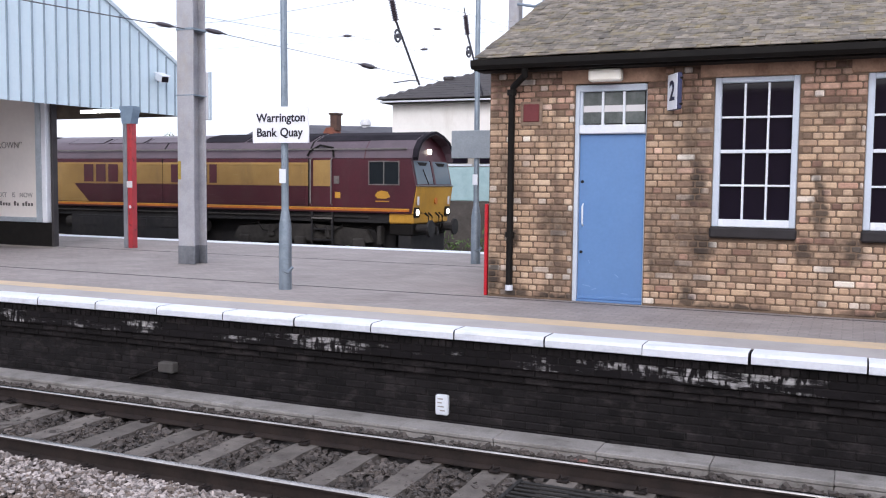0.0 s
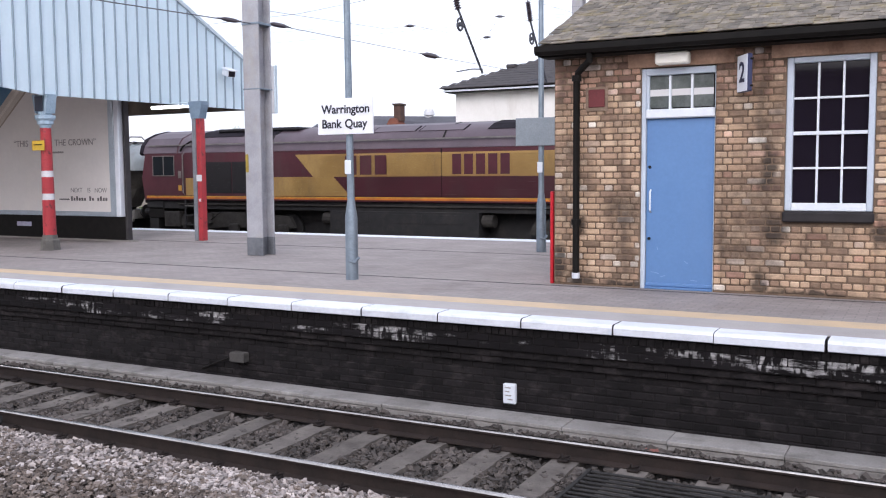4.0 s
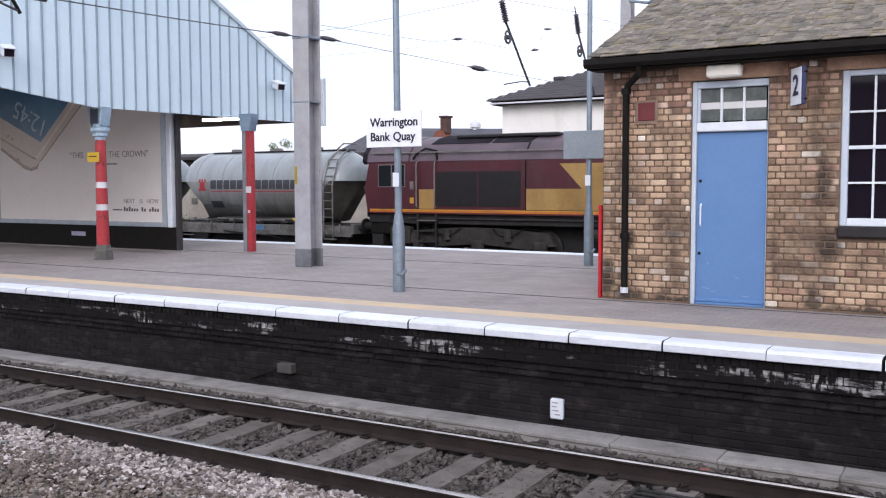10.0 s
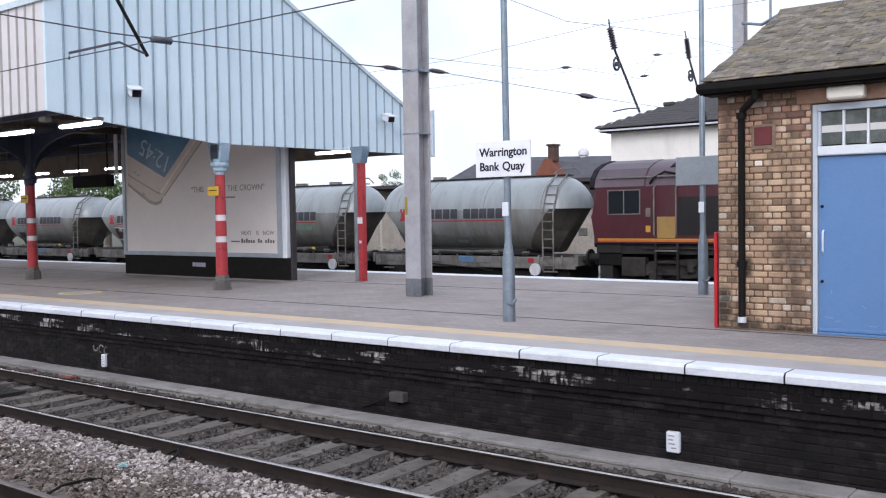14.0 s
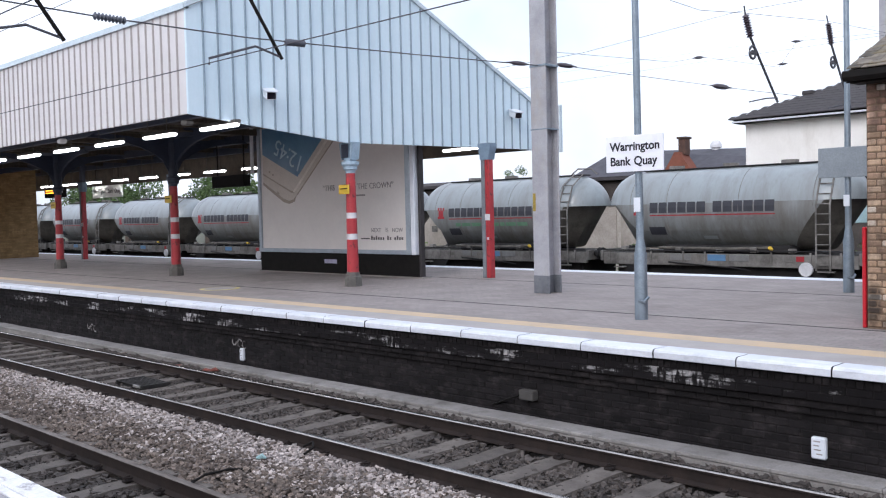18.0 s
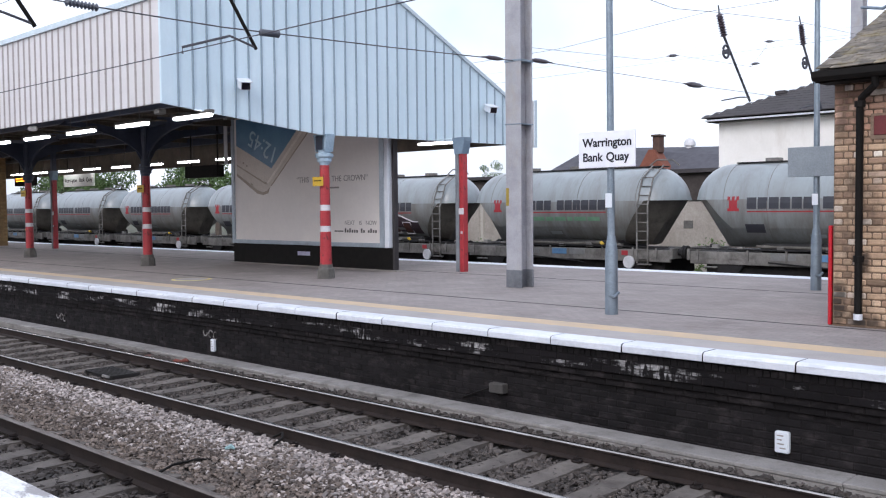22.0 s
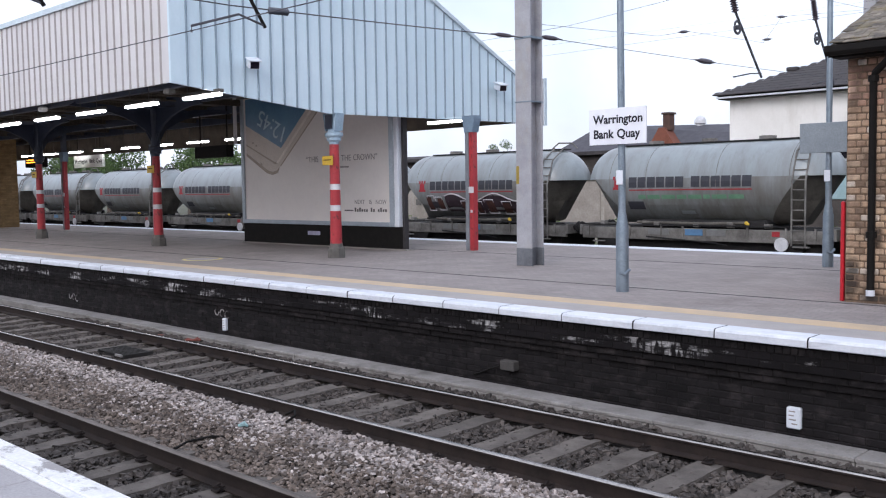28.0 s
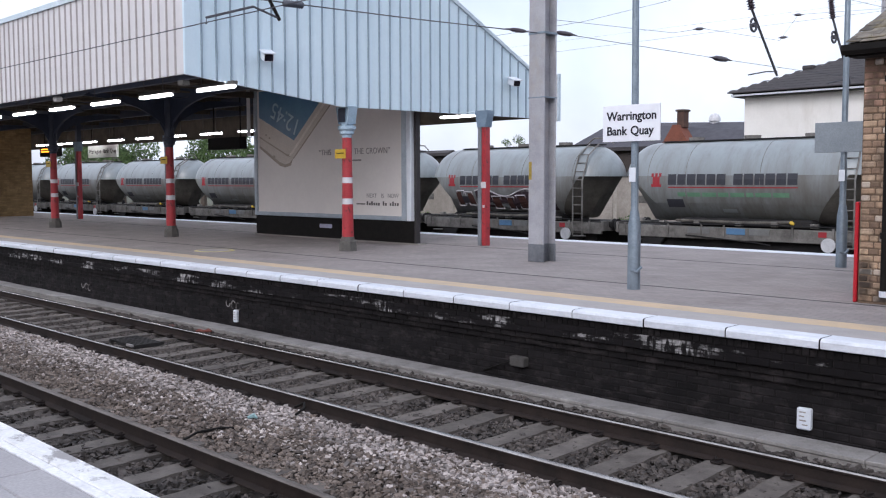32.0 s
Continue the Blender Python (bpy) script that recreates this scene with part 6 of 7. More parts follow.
for k in range(17):
    z = 1.70 + k * 0.075
    gold_to = -1.8 - 0.63 * (z + 0.018 - 1.66) / 0.608
    for x0, x1, mm in (((-2.95, 6.9, M_YEL),) if z > 2.26 else ((-4.0, gold_to, M_YEL), (gold_to + 0.01, 6.9, M_MAR))):
        part("bodyside_rib", Geo().box(x0, x1, -1.352, -1.32, z, z + 0.036), mm, loco)
# fleet lettering and running number drawn as plain blocks
for k in range(3):
    x = -1.97 + k * 0.54
    part("letter_block", Geo().box(x, x + 0.42, -1.36, -1.3525, 2.33, 2.92, 0.002), M_MAR, loco)
for k in range(5):
    x = 1.77 + k * 0.385
    part("number_block", Geo().box(x, x + 0.29, -1.36, -1.3525, 2.33, 2.92, 0.002), M_MAR, loco)
for x in (-4.95, 1.4, 7.0):
    part("body_seam", Geo().box(x - 0.02, x + 0.02, -1.333, -1.32, 1.66, 3.1), M_BLACK, loco)
    part("roof_seam", loft([[(x + d, y * 1.004, z + 0.006) for y, z in SIDE[2:9]] for d in (-0.03, 0.03)]), M_BLACK, loco)


def roof_panel(name, x0, x1, i0, i1, mm, lift=0.012):
    """A plate lying on the roof's curve."""
    lo = [(y, z + 0.002) for y, z in SIDE[i0:i1]]
    hi = [(y * 1.002, z + lift) for y, z in SIDE[i0:i1]]
    return part(name, loft([[(x, y, z) for y, z in lo + hi[::-1]] for x in (x0, x1)]), mm, loco)


for x0, x1 in ((-8.3, -6.3), (-6.2, -5.0), (2.75, 4.4), (4.5, 6.9), (7.1, 10.45)):
    roof_panel("roof_panel", x0, x1, 3, 8, M_ROOFD, 0.02)
for x0, x1 in ((-3.0, -1.4), (-1.2, 0.35), (0.45, 2.0)):
    roof_panel("hatch_edge", x0, x1, 3, 5, M_ROOFD)
    roof_panel("hatch_cover", x0 + 0.05, x1 - 0.05, 3, 5, M_ROOF, 0.02)
part("exhaust_box", Geo().prism([(4.4, 3.82), (4.7, 3.97), (5.5, 3.97), (5.8, 3.82)], -0.5, 0.5, "y"), M_ROOFD, loco, "sooty exhaust box")
part("fan_deck", Geo().box(-7.6, -4.2, -0.7, 0.7, 3.8, 3.91, 0.03), M_LOUV, loco)
part("cantrail", Geo().box(-10.3, 10.3, -1.325, -1.29, 3.36, 3.40), M_STEEL, loco)
part("underframe", Geo().box(-9.7, 9.7, -1.2, 1.2, 1.2, 1.5), M_DARK, loco)
part("centre_frame", Geo().box(-9.6, 9.6, -0.6, 0.6, 0.45, 1.2), M_DARK, loco)
M_BOGIE = mat("dusty bogie steel", "3e3b38", "272523", rough=0.9, spec=0.3, scale=2.5, fine=30, bump=0.2, grime=("2a2725", 2.5, 0.7, (1, 1, 1)))
part("fuel_tank", Geo().prism([(-1.3, 0.5), (-1.15, 0.35), (1.15, 0.35), (1.3, 0.5), (1.3, 1.2), (-1.3, 1.2)], -2.6, 2.6), M_DARK, loco)
for x0, x1 in ((-2.95, -2.65), (2.65, 3.0)):
    part("air_reservoir", Geo().tube([(x0, -1.05, 0.95), (x1, -1.05, 0.95)], 0.2, 12), M_BOGIE, loco)
for s in (-1, 1):
    for k in (-1.03, 1.03):
        part("spring", Geo().tube([(s * 6.6 + k, -1.2, 0.72), (s * 6.6 + k, -1.2, 1.05)], 0.12, 10), M_BOGIE, loco)
        part("brake_pipe", Geo().tube([(s * 6.6 + k - 0.5, -1.22, 1.12), (s * 6.6 + k - 0.3, -1.26, 0.9), (s * 6.6 + k + 0.1, -1.26, 0.84), (s * 6.6 + k + 0.5, -1.22, 1.1)], 0.022, 6), M_BLACK, loco)
    part("sandbox", Geo().box(s * 9.5 - 0.22, s * 9.2 + 0.22, -1.22, -0.95, 0.55, 1.1, 0.03), M_BOGIE, loco)
part("sill_pipe", Geo().tube([(-9.0, -1.25, 1.36), (9.0, -1.25, 1.36)], 0.025, 6), M_BOGIE, loco)
wheel = Geo().tube([(0, -0.07, 0), (0, -0.05, 0), (0, 0.06, 0), (0, 0.07, 0)], [0.48, 0.53, 0.53, 0.48], 24).mesh("wheel", M_DARK)
for s in (-1, 1):
    for sy in (-1, 1):
        part("bogie_frame", Geo().prism([(s * 6.6 - 2.5, 0.62), (s * 6.6 - 2.3, 0.98), (s * 6.6 - 0.6, 1.1), (s * 6.6 + 0.6, 1.1), (s * 6.6 + 2.3, 0.98), (s * 6.6 + 2.5, 0.62), (s * 6.6 + 1.6, 0.5), (s * 6.6, 0.62), (s * 6.6 - 1.6, 0.5)], min(sy * 1.0, sy * 1.16), max(sy * 1.0, sy * 1.16), "y"), M_BOGIE, loco)
        for k in (-1, 0, 1):
            share("wheel", wheel, loco, pose(s * 6.6 + k * 2.06, sy * 0.75, 0.53))
            part("axle_box", Geo().box(s * 6.6 + k * 2.06 - 0.2, s * 6.6 + k * 2.06 + 0.2, min(sy * 1.1, sy * 1.25), max(sy * 1.1, sy * 1.25), 0.36, 0.72, 0.04), M_BOGIE, loco)
for x in (-1.7, 0.2, 1.6):
    part("tank_plate", Geo().box(x - 0.5, x + 0.5, -1.315, -1.3, 0.85, 1.12, 0.004), M_DARK, loco)

# ---------------------------------------------------------------- cement wagons
M_TANK = mat("pale grey tank paint", "949da1", "848889", rough=0.3, scale=0.7, fine=16, bump=0.0, grain=0.12, stretch=(1, 1, 0.4), spec=0.6, grime=("5c554b", 1.4, 0.5, (2.6, 1, 0.22), 0.48, 0.8))
# darker, browner copy of the tank paint: underside shade put into colour, with grime
M_TANKLOW = mat("shaded grimy lower tank paint", "90979a", "7b7c7a", rough=0.4, scale=0.7, fine=16, bump=0.0, grain=0.2, stretch=(1, 1, 0.4), spec=0.5, grime=("5a5148", 1.3, 0.75, (2.0, 1, 0.35), 0.38, 0.72))
M_SOLE = mat("grey underframe paint", "8a8783", "65625e", rough=0.7, scale=1.2, fine=30, grime=("3f3b37", 2.2, 0.75, (1, 1, 1), 0.44, 0.68))
M_TXT = mat("charcoal lettering", "3c3d45", rough=0.5, bump=0)
M_EMB = mat("red emblem", "a8323a", rough=0.5, bump=0)
M_GRN = mat("faded green lettering", "6f9a7c", rough=0.5, bump=0)
M_GREYT = mat("faded grey lettering", "7d7d7c", rough=0.5, bump=0)
# tank paint darkened for the shade under the overhanging end, plus dirt
M_HOPPER = mat("shaded grimy hopper grey", "6a665f", "4e4a45", rough=0.7, scale=1.5, fine=20, bump=0.05, grime=("2e2b29", 2.2, 0.7, (1, 1, 0.5)))
TR, TZ = 1.2, 2.36
SHELF = 2.53  # foot of the domed ends


TX = -0.2  # middle of the tank


def tank_x(z):
    """Where the barrel ends, and where the sloping end sheet meets the keel, from the tank's middle."""
    return 2.29 + 0.96 * (z - 1.37) / 1.16, 3.14 + 0.85 * (z - 1.4) / 1.26


def tank_top():
    """Barrel above the shelf, with dished ends."""
    hs_ = [0.0, 0.6, 1.2, 1.8, 2.4, 2.95] + [2.95 + 1.05 * math.sin(k * math.pi / 24) for k in range(1, 13)]
    xs = [-h for h in hs_[:0:-1]] + hs_
    secs = []
    for x in xs:
        k = max(0.0, (abs(x) - 2.95) / 1.05)
        r = TR * max(0.0, 1 - k ** 2.1) ** (1 / 2.1)
        r = max(r, SHELF - TZ + 0.012)
        a0 = math.asin((SHELF - TZ) / r)
        secs.append([(x + TX, r * math.cos(a0 + (math.pi - 2 * a0) * i / 30), TZ + r * math.sin(a0 + (math.pi - 2 * a0) * i / 30)) for i in range(31)])
    return loft(secs)


def tank_low():
    """Barrel below the shelf; its ends slope inward to a keel, so that the tank hangs between its wheels."""
    secs, n = [], 26
    for i in range(n + 1):
        z = TZ - TR + 0.004 + (SHELF - TZ + TR - 0.004) * (1 - math.cos(math.pi * i / n / 2) if i < n else 1.0)
        yc = math.sqrt(TR * TR - (z - TZ) ** 2)
        xa, xb = tank_x(z)
        ym = min(0.3, yc * 0.9)
        ring = [(-xb, -ym), (-xa, -yc), (xa, -yc), (xb, -ym), (xb, ym), (xa, yc), (-xa, yc), (-xb, ym)]
        secs.append([(x + TX, y, z) for x, y in ring])
    ge = loft(secs)
    # only the +x end sheet takes the shade-darkened colour
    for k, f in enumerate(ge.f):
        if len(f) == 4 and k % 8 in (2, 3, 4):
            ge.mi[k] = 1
    return ge


def curved(x0, x1, z0, z1, grow=0.006, n=5):
    """A thin plate that follows the barrel."""
    vs = []
    for k in range(n):
        z = z0 + (z1 - z0) * k / (n - 1)
        y = -math.sqrt(max(0.0, TR * TR - (z - TZ) ** 2)) - grow
        vs += [(x0, y, z), (x1, y, z)]
    return vs, [(2 * k, 2 * k + 1, 2 * k + 3, 2 * k + 2) for k in range(n - 1)]


def wagon(kind):
    w = thing("cement_wagon", pose(0, 0, 0), {"plain": "grey two-axle cement tank wagon with black lettering", "green": "grey cement tank wagon with a faded green line of lettering",
                                              "graffiti": "grey cement tank wagon with graffiti on its lower side"}[kind], "tank wagon", "cement wagons")
    tank = part("tank", tank_top(), M_TANK, w, smooth=True)
    part("hopper", tank_low(), [M_TANKLOW, M_HOPPER], tank, "tapering lower tank darkened for shade and grime, more so at one end", smooth=True)
    for x in (-2.95, -1.68, 0.62, 2.75):
        ring = []
        for i in range(37):
            a = -0.9 + (math.pi + 1.8) * i / 36 if abs(x) < 2 else math.pi * i / 36
            ring.append((x, (TR + 0.001) * math.cos(a), TZ + (TR + 0.002) * math.sin(a)))
        part("weld_band", Geo().tube(ring, 0.009, 5), M_SOLE, tank)
    em = Geo()
    for a, b, z0, z1 in ((-2.82, -2.48, 2.2, 2.28), (-2.77, -2.53, 2.28, 2.5), (-2.82, -2.74, 2.5, 2.61), (-2.69, -2.61, 2.5, 2.61), (-2.56, -2.48, 2.5, 2.61)):
        em.add(*curved(a, b, z0, z1))
    part("emblem", em, M_EMB, tank, "red tower-shaped emblem")
    x = -2.25
    for k in range(13):
        if k != 6:
            part("letter_block", Geo().add(*curved(x, x + 0.275, 2.26, 2.575, n=3)), M_TXT, tank)
        x += 0.315 if k != 6 else 0.2
    part("underline", Geo().add(*curved(-2.25, 1.7, 2.17, 2.205, n=2)), M_EMB, tank)
    bars = Geo()
    if kind == "green":
        x = -1.95
        while x < 1.4:
            L = random.uniform(0.2, 0.5)
            bars.add(*curved(x, min(x + L, 1.45), 1.92, 2.04, n=3))
            x += L + 0.06
        part("faint_lettering", bars, M_GRN, tank, "faded green line of lettering")
    else:
        bars.add(*curved(0.0, 0.75, 2.03, 2.1, n=2)).add(*curved(0.81, 1.7, 2.03, 2.1, n=2))
        part("faint_lettering", bars, M_GREYT, tank)
    for a, b, z0, z1, mm in ((-2.35, -1.8, 1.6, 1.84, M_TXT), (-0.68, -0.12, 1.42, 1.62, M_GREYT), (-0.62, -0.18, 1.47, 1.57, M_TANK)):
        part("data_panel", Geo().add(*curved(a, b, z0, z1, 0.008 if mm is M_TANK else 0.006)), mm, tank)
    if kind == "graffiti":
        M_G1, M_G2, M_G3 = mat("dark purple spray", "45373f", "33282f", rough=0.6, scale=2), mat("white spray", "c9c4c8", rough=0.6), mat("brown spray", "5d3d35", "4a302b", rough=0.6, scale=3)

        def on_tank(x, z, lift):
            return x, -math.sqrt(TR * TR - (z - TZ) ** 2) - lift, z

        cols = 26
        for k in range(cols):
            # a swelling dark cloud under a white wave
            x0, x1 = -1.55 + 3.5 * k / cols, -1.55 + 3.5 * (k + 1) / cols
            part("graffiti_shape", Geo().add(*curved(x0, x1, 1.3, 1.98 + 0.13 * math.sin(k * 0.42 + 0.6), 0.007, 5)), M_G1, tank, "dark graffiti")
        part("graffiti_line", Geo().tube([on_tank(-1.55 + 3.5 * k / 40, 1.985 + 0.13 * math.sin(k * 0.273 + 0.47), 0.012) for k in range(41)], 0.026, 5), M_G2, tank, "white spray line")
        for gx, gw, z0, z1, lean in ((-2.55, 0.32, 1.5, 2.05, 0.12), (-2.0, 0.34, 1.52, 2.0, -0.06), (-0.85, 0.4, 1.42, 1.86, 0.05), (-0.2, 0.3, 1.4, 1.84, 0.1), (0.35, 0.42, 1.42, 1.9, -0.05), (1.05, 0.4, 1.4, 1.84, 0.06)):
            loop = [(gx, z0), (gx + gw, z0), (gx + gw + lean, z1), (gx + lean, z1), (gx, z0)]
            part("graffiti_line", Geo().tube([on_tank(x, z, 0.014) for x, z in loop], 0.022, 5), M_G2, tank, "white spray outline")
            part("graffiti_shape", Geo().add(*curved(gx + 0.06, gx + gw - 0.02, z0 + 0.05, z1 - 0.05, 0.01)), M_G3, tank, "brown spray")
    # walkway and ladder
    part("walkway", Geo().box(-3.0, 3.1, -0.25, 0.25, TZ + TR + 0.0, TZ + TR + 0.035), M_DARK, w, "dark roof walkway")
    for x in (-2.0, -0.2, 1.6):
        part("hatch", Geo().tube([(x, 0.0, TZ + TR), (x, 0.0, TZ + TR + 0.13)], 0.24, 12), M_SOLE, w)
    part("hoop", Geo().tube([(2.7, -0.25, TZ + TR + 0.05), (2.95, -0.25, TZ + TR + 0.22), (3.5, -0.25, TZ + TR + 0.2), (3.72, -0.25, TZ + TR + 0.02)], 0.025, 6), M_SOLE, w)
    lad = part("ladder", Geo().tube([(2.86, -1.27, 0.65), (2.86, -1.27, 2.4), (2.86, -0.95, 3.2), (2.86, -0.35, 3.6)], 0.025, 6), M_SOLE, w)
    part("ladder_rail", Geo().tube([(3.23, -1.27, 0.65), (3.23, -1.27, 2.4), (3.23, -0.95, 3.2), (3.23, -0.35, 3.6)], 0.025, 6), M_SOLE, lad)
    for k in range(11):
        z = 0.8 + k * 0.27
        y = -1.27 if z < 2.4 else -1.27 + (z - 2.4) * 0.4 if z < 3.2 else -0.95 + (z - 3.2) * 1.5
        part("rung", Geo().tube([(2.86, y, z), (3.23, y, z)], 0.018, 5), M_SOLE, lad)
    # underframe
    part("solebar", Geo().box(-3.95, 3.95, -1.22, -1.12, 0.7, 1.06, 0.015), M_SOLE, w)
    part("solebar", Geo().box(-3.95, 3.95, 1.12, 1.22, 0.7, 1.06, 0.015), M_SOLE, w)
    part("deck", Geo().box(-3.95, 3.95, -1.12, 1.12, 0.9, 1.05), M_DARK, w)
    for s in (-1, 1):
        part("headstock", Geo().box(min(s * 3.95, s * 4.05), max(s * 3.95, s * 4.05), -1.25, 1.25, 0.8, 1.12, 0.015), M_SOLE, w)
        for sy in (-0.87, 0.87):
            part("buffer", Geo().tube([(s * 4.05, sy, 1.0), (s * 4.2, sy, 1.0), (s * 4.2, sy, 1.0), (s * 4.26, sy, 1.0)], [0.1, 0.1, 0.2, 0.19], 10), M_DARK, w)
        for sy in (-1, 1):
            share("wheel", wheel, w, pose(s * 2.8, sy * 0.75, 0.5))
            part("axle_guard", Geo().prism([(s * 2.8 - 0.55, 0.82), (s * 2.8 - 0.2, 0.35), (s * 2.8 + 0.2, 0.35), (s * 2.8 + 0.55, 0.82)], min(sy * 1.05, sy * 1.18), max(sy * 1.05, sy * 1.18), "y"), M_DARK, w)
    part("brake_gear", Geo().box(-3.6, 3.6, -0.95, 0.95, 0.3, 0.9, 0.05), M_DARK, w)
    part("cradle", Geo().box(-2.0, 2.0, -0.9, 0.9, 1.05, 1.3, 0.05), M_DARK, w)
    for k, (x0, x1, mm) in enumerate(((-3.4, -3.1, M_SOLE), (-2.75, -2.5, M_SOLE), (-1.55, -0.85, M_GREYT), (-0.32, 0.24, mat("blue data plate", "5f86ad", rough=0.5)), (0.36, 0.95, M_GREYT), (2.0, 2.2, M_SOLE))):
        part("side_plate", Geo().box(x0, x1, -1.24, -1.222, 0.86, 1.04, 0.004), mm, w)
    for x in (-3.7, -2.2, -1.1, -0.4, 1.6, 2.7, 3.5):
        part("stiffener", Geo().box(x - 0.025, x + 0.025, -1.26, -1.222, 0.8, 1.12), M_SOLE, w)
    part("air_pipe", Geo().tube([(-3.9, -1.24, 1.14), (-1.0, -1.24, 1.13), (0.2, -1.2, 1.16), (3.9, -1.24, 1.14)], 0.02, 5), M_DARK, w)
    part("hose", Geo().tube([(4.0, -0.3, 1.0), (4.15, -0.3, 0.75), (4.25, -0.3, 0.8)], 0.03, 6), M_BLACK, w)
    part("red_plate", Geo().box(2.3, 2.52, -1.24, -1.222, 0.88, 1.02, 0.004), M_EMB, w)
    for x, h in ((-3.2, 0.16), (-2.45, 0.1), (-1.3, 0.13), (0.0, 0.09), (1.05, 0.15), (2.15, 0.12)):
        part("bracket", Geo().box(x - 0.09, x + 0.09, -1.2, -1.02, 1.1, 1.1 + h, 0.012), M_SOLE, w)
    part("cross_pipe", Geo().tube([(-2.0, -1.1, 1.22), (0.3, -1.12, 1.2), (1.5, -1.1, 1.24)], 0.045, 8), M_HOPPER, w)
    part("side_step", Geo().box(2.9, 3.35, -1.33, -1.2, 0.6, 0.64, 0.01), M_SOLE, w)
    part("side_step", Geo().box(-3.5, -3.1, -1.33, -1.2, 0.6, 0.64, 0.01), M_SOLE, w)
    part("brake_disc", Geo().tube([(2.6, -1.27, 0.68), (2.6, -1.33, 0.68)], 0.19, 16), M_RBAND, w, "pale round brake wheel")
    part("valve", Geo().tube([(1.5, -1.05, 1.2), (1.55, -1.2, 1.24), (1.63, -1.2, 1.2)], [0.03, 0.055, 0.03], 8), M_YPLATE, w, "yellow discharge valve")
    part("brake_lever", Geo().tube([(-1.6, -1.25, 0.8), (0.6, -1.25, 0.66), (1.0, -1.25, 0.6)], 0.02, 6), M_DARK, w)
    return w


wagons = [wagon("plain"), wagon("green"), wagon("graffiti")]
for i in range(3, 11):
    wagons.append(copy_thing(wagons[0], pose(0, 0, 0)))

# ---------------------------------------------------------------- beyond the railway
M_CREAM = mat("cream render", "ebe8e4", "e0ddd8", rough=0.9, scale=0.5, fine=10, bump=0.0, grain=0.15, grime=("b5ada0", 0.6, 0.4, (1, 1, 0.3)))
M_TILE = mat("dark concrete tiles", "464243", "363334", rough=0.85, scale=1.5, fine=8, bump=0.5, stretch=(1, 1, 6))
M_REDB = mat("red brick", "84503f", "6c4134", rough=0.9, scale=2, fine=20)
hs = thing("rendered_house", pose(0, 0, -0.22), "cream rendered building with a hipped dark tile roof", "house")
part("wall", Geo().box(-22.85, 4, 45, 56, -1.08, 5.9), M_CREAM, hs)
part("eave_board", Geo().box(-23.2, 4.6, 44.4, 56.6, 5.9, 6.1), M_DARK, hs)
part("gutter", Geo().box(-23.25, 4.65, 44.28, 44.39, 5.93, 6.02, 0.01), M_WHITE, hs, "white gutter")
part("roof", Geo().add([(-23.4, 44.2, 6.1), (4.8, 44.2, 6.1), (4.8, 56.8, 6.1), (-23.4, 56.8, 6.1), (-17.2, 50.5, 8.7), (-2, 50.5, 8.75)], [(0, 1, 5, 4), (1, 2, 5), (2, 3, 4, 5), (3, 0, 4), (3, 2, 1, 0)]), M_TILE, hs)
tl3 = Geo()
for r in range(16):
    k = r / 16
    x0_, x1_ = -23.4 + 6.2 * k, 4.8 - 6.8 * k
    y_, z_ = 44.2 + 6.3 * k, 6.1 + 2.6 * k
    x = x0_
    while x < x1_:
        tl3.add([(x + 0.01, y_ - 0.05, z_ + 0.03), (x + 0.32, y_ - 0.05, z_ + 0.03), (x + 0.32, y_ + 0.36, z_ + 0.19), (x + 0.01, y_ + 0.36, z_ + 0.19), (x + 0.01, y_ - 0.05, z_ - 0.01), (x + 0.32, y_ - 0.05, z_ - 0.01)], [(0, 1, 2, 3), (4, 5, 1, 0)])
        x += 0.33
tagged(part("roof_tiles", tl3, M_TILE, hs, "courses of dark tiles"), kind="stuff")
part("hip_vent", Geo().box(-20.8, -20.2, 47.0, 47.4, 7.3, 7.52, 0.05), M_TILE, hs)
bl = thing("brick_building", pose(0, 0, 0), "old red brick building with slate roof and chimney", "building")
part("wall", Geo().box(-36.3, -20, 60, 70, -1.3, 4.0), M_REDB, bl)
part("gable", Geo().prism([(-36.9, 4.0), (-34.5, 4.0), (-35.1, 4.85), (-35.5, 5.5), (-35.95, 5.5), (-36.35, 4.85)], 59.9, 61, "y"), M_REDB, bl)
part("roof", Geo().add([(-46, 60.5, 4.0), (-20, 60.5, 4.0), (-20, 70, 4.0), (-46, 70, 4.0), (-44, 64, 6.15), (-33.0, 64, 5.75), (-22, 64, 5.4)], [(0, 1, 6, 5, 4), (1, 2, 6), (2, 3, 4, 5, 6), (3, 0, 4), (3, 2, 1, 0)]), mat("blue-grey slate roof", "504f56", "3f3e45", rough=0.7, scale=2, fine=8, bump=0.3), bl)
ch = part("chimney", Geo().box(-35.78, -35.22, 60.2, 60.9, 5.3, 6.45, 0.02), mat("sooty chimney brick", "5e453b", "44332d", rough=0.9, scale=2, fine=20), bl)
part("chimney_cap", Geo().box(-35.87, -35.13, 60.1, 61.0, 6.45, 6.6, 0.03), mat("sooty chimney cap", "5a4a42", "443832", rough=0.9), ch)
part("cupola", Geo().tube([(-34.85, 64, 5.4), (-34.85, 64, 5.85), (-34.85, 64, 5.9), (-34.85, 64, 6.15), (-34.85, 64, 6.38), (-34.85, 64, 6.48)], [0.3, 0.3, 0.44, 0.43, 0.28, 0.06], 14), M_RBAND, bl, "pale domed cupola", smooth=True)
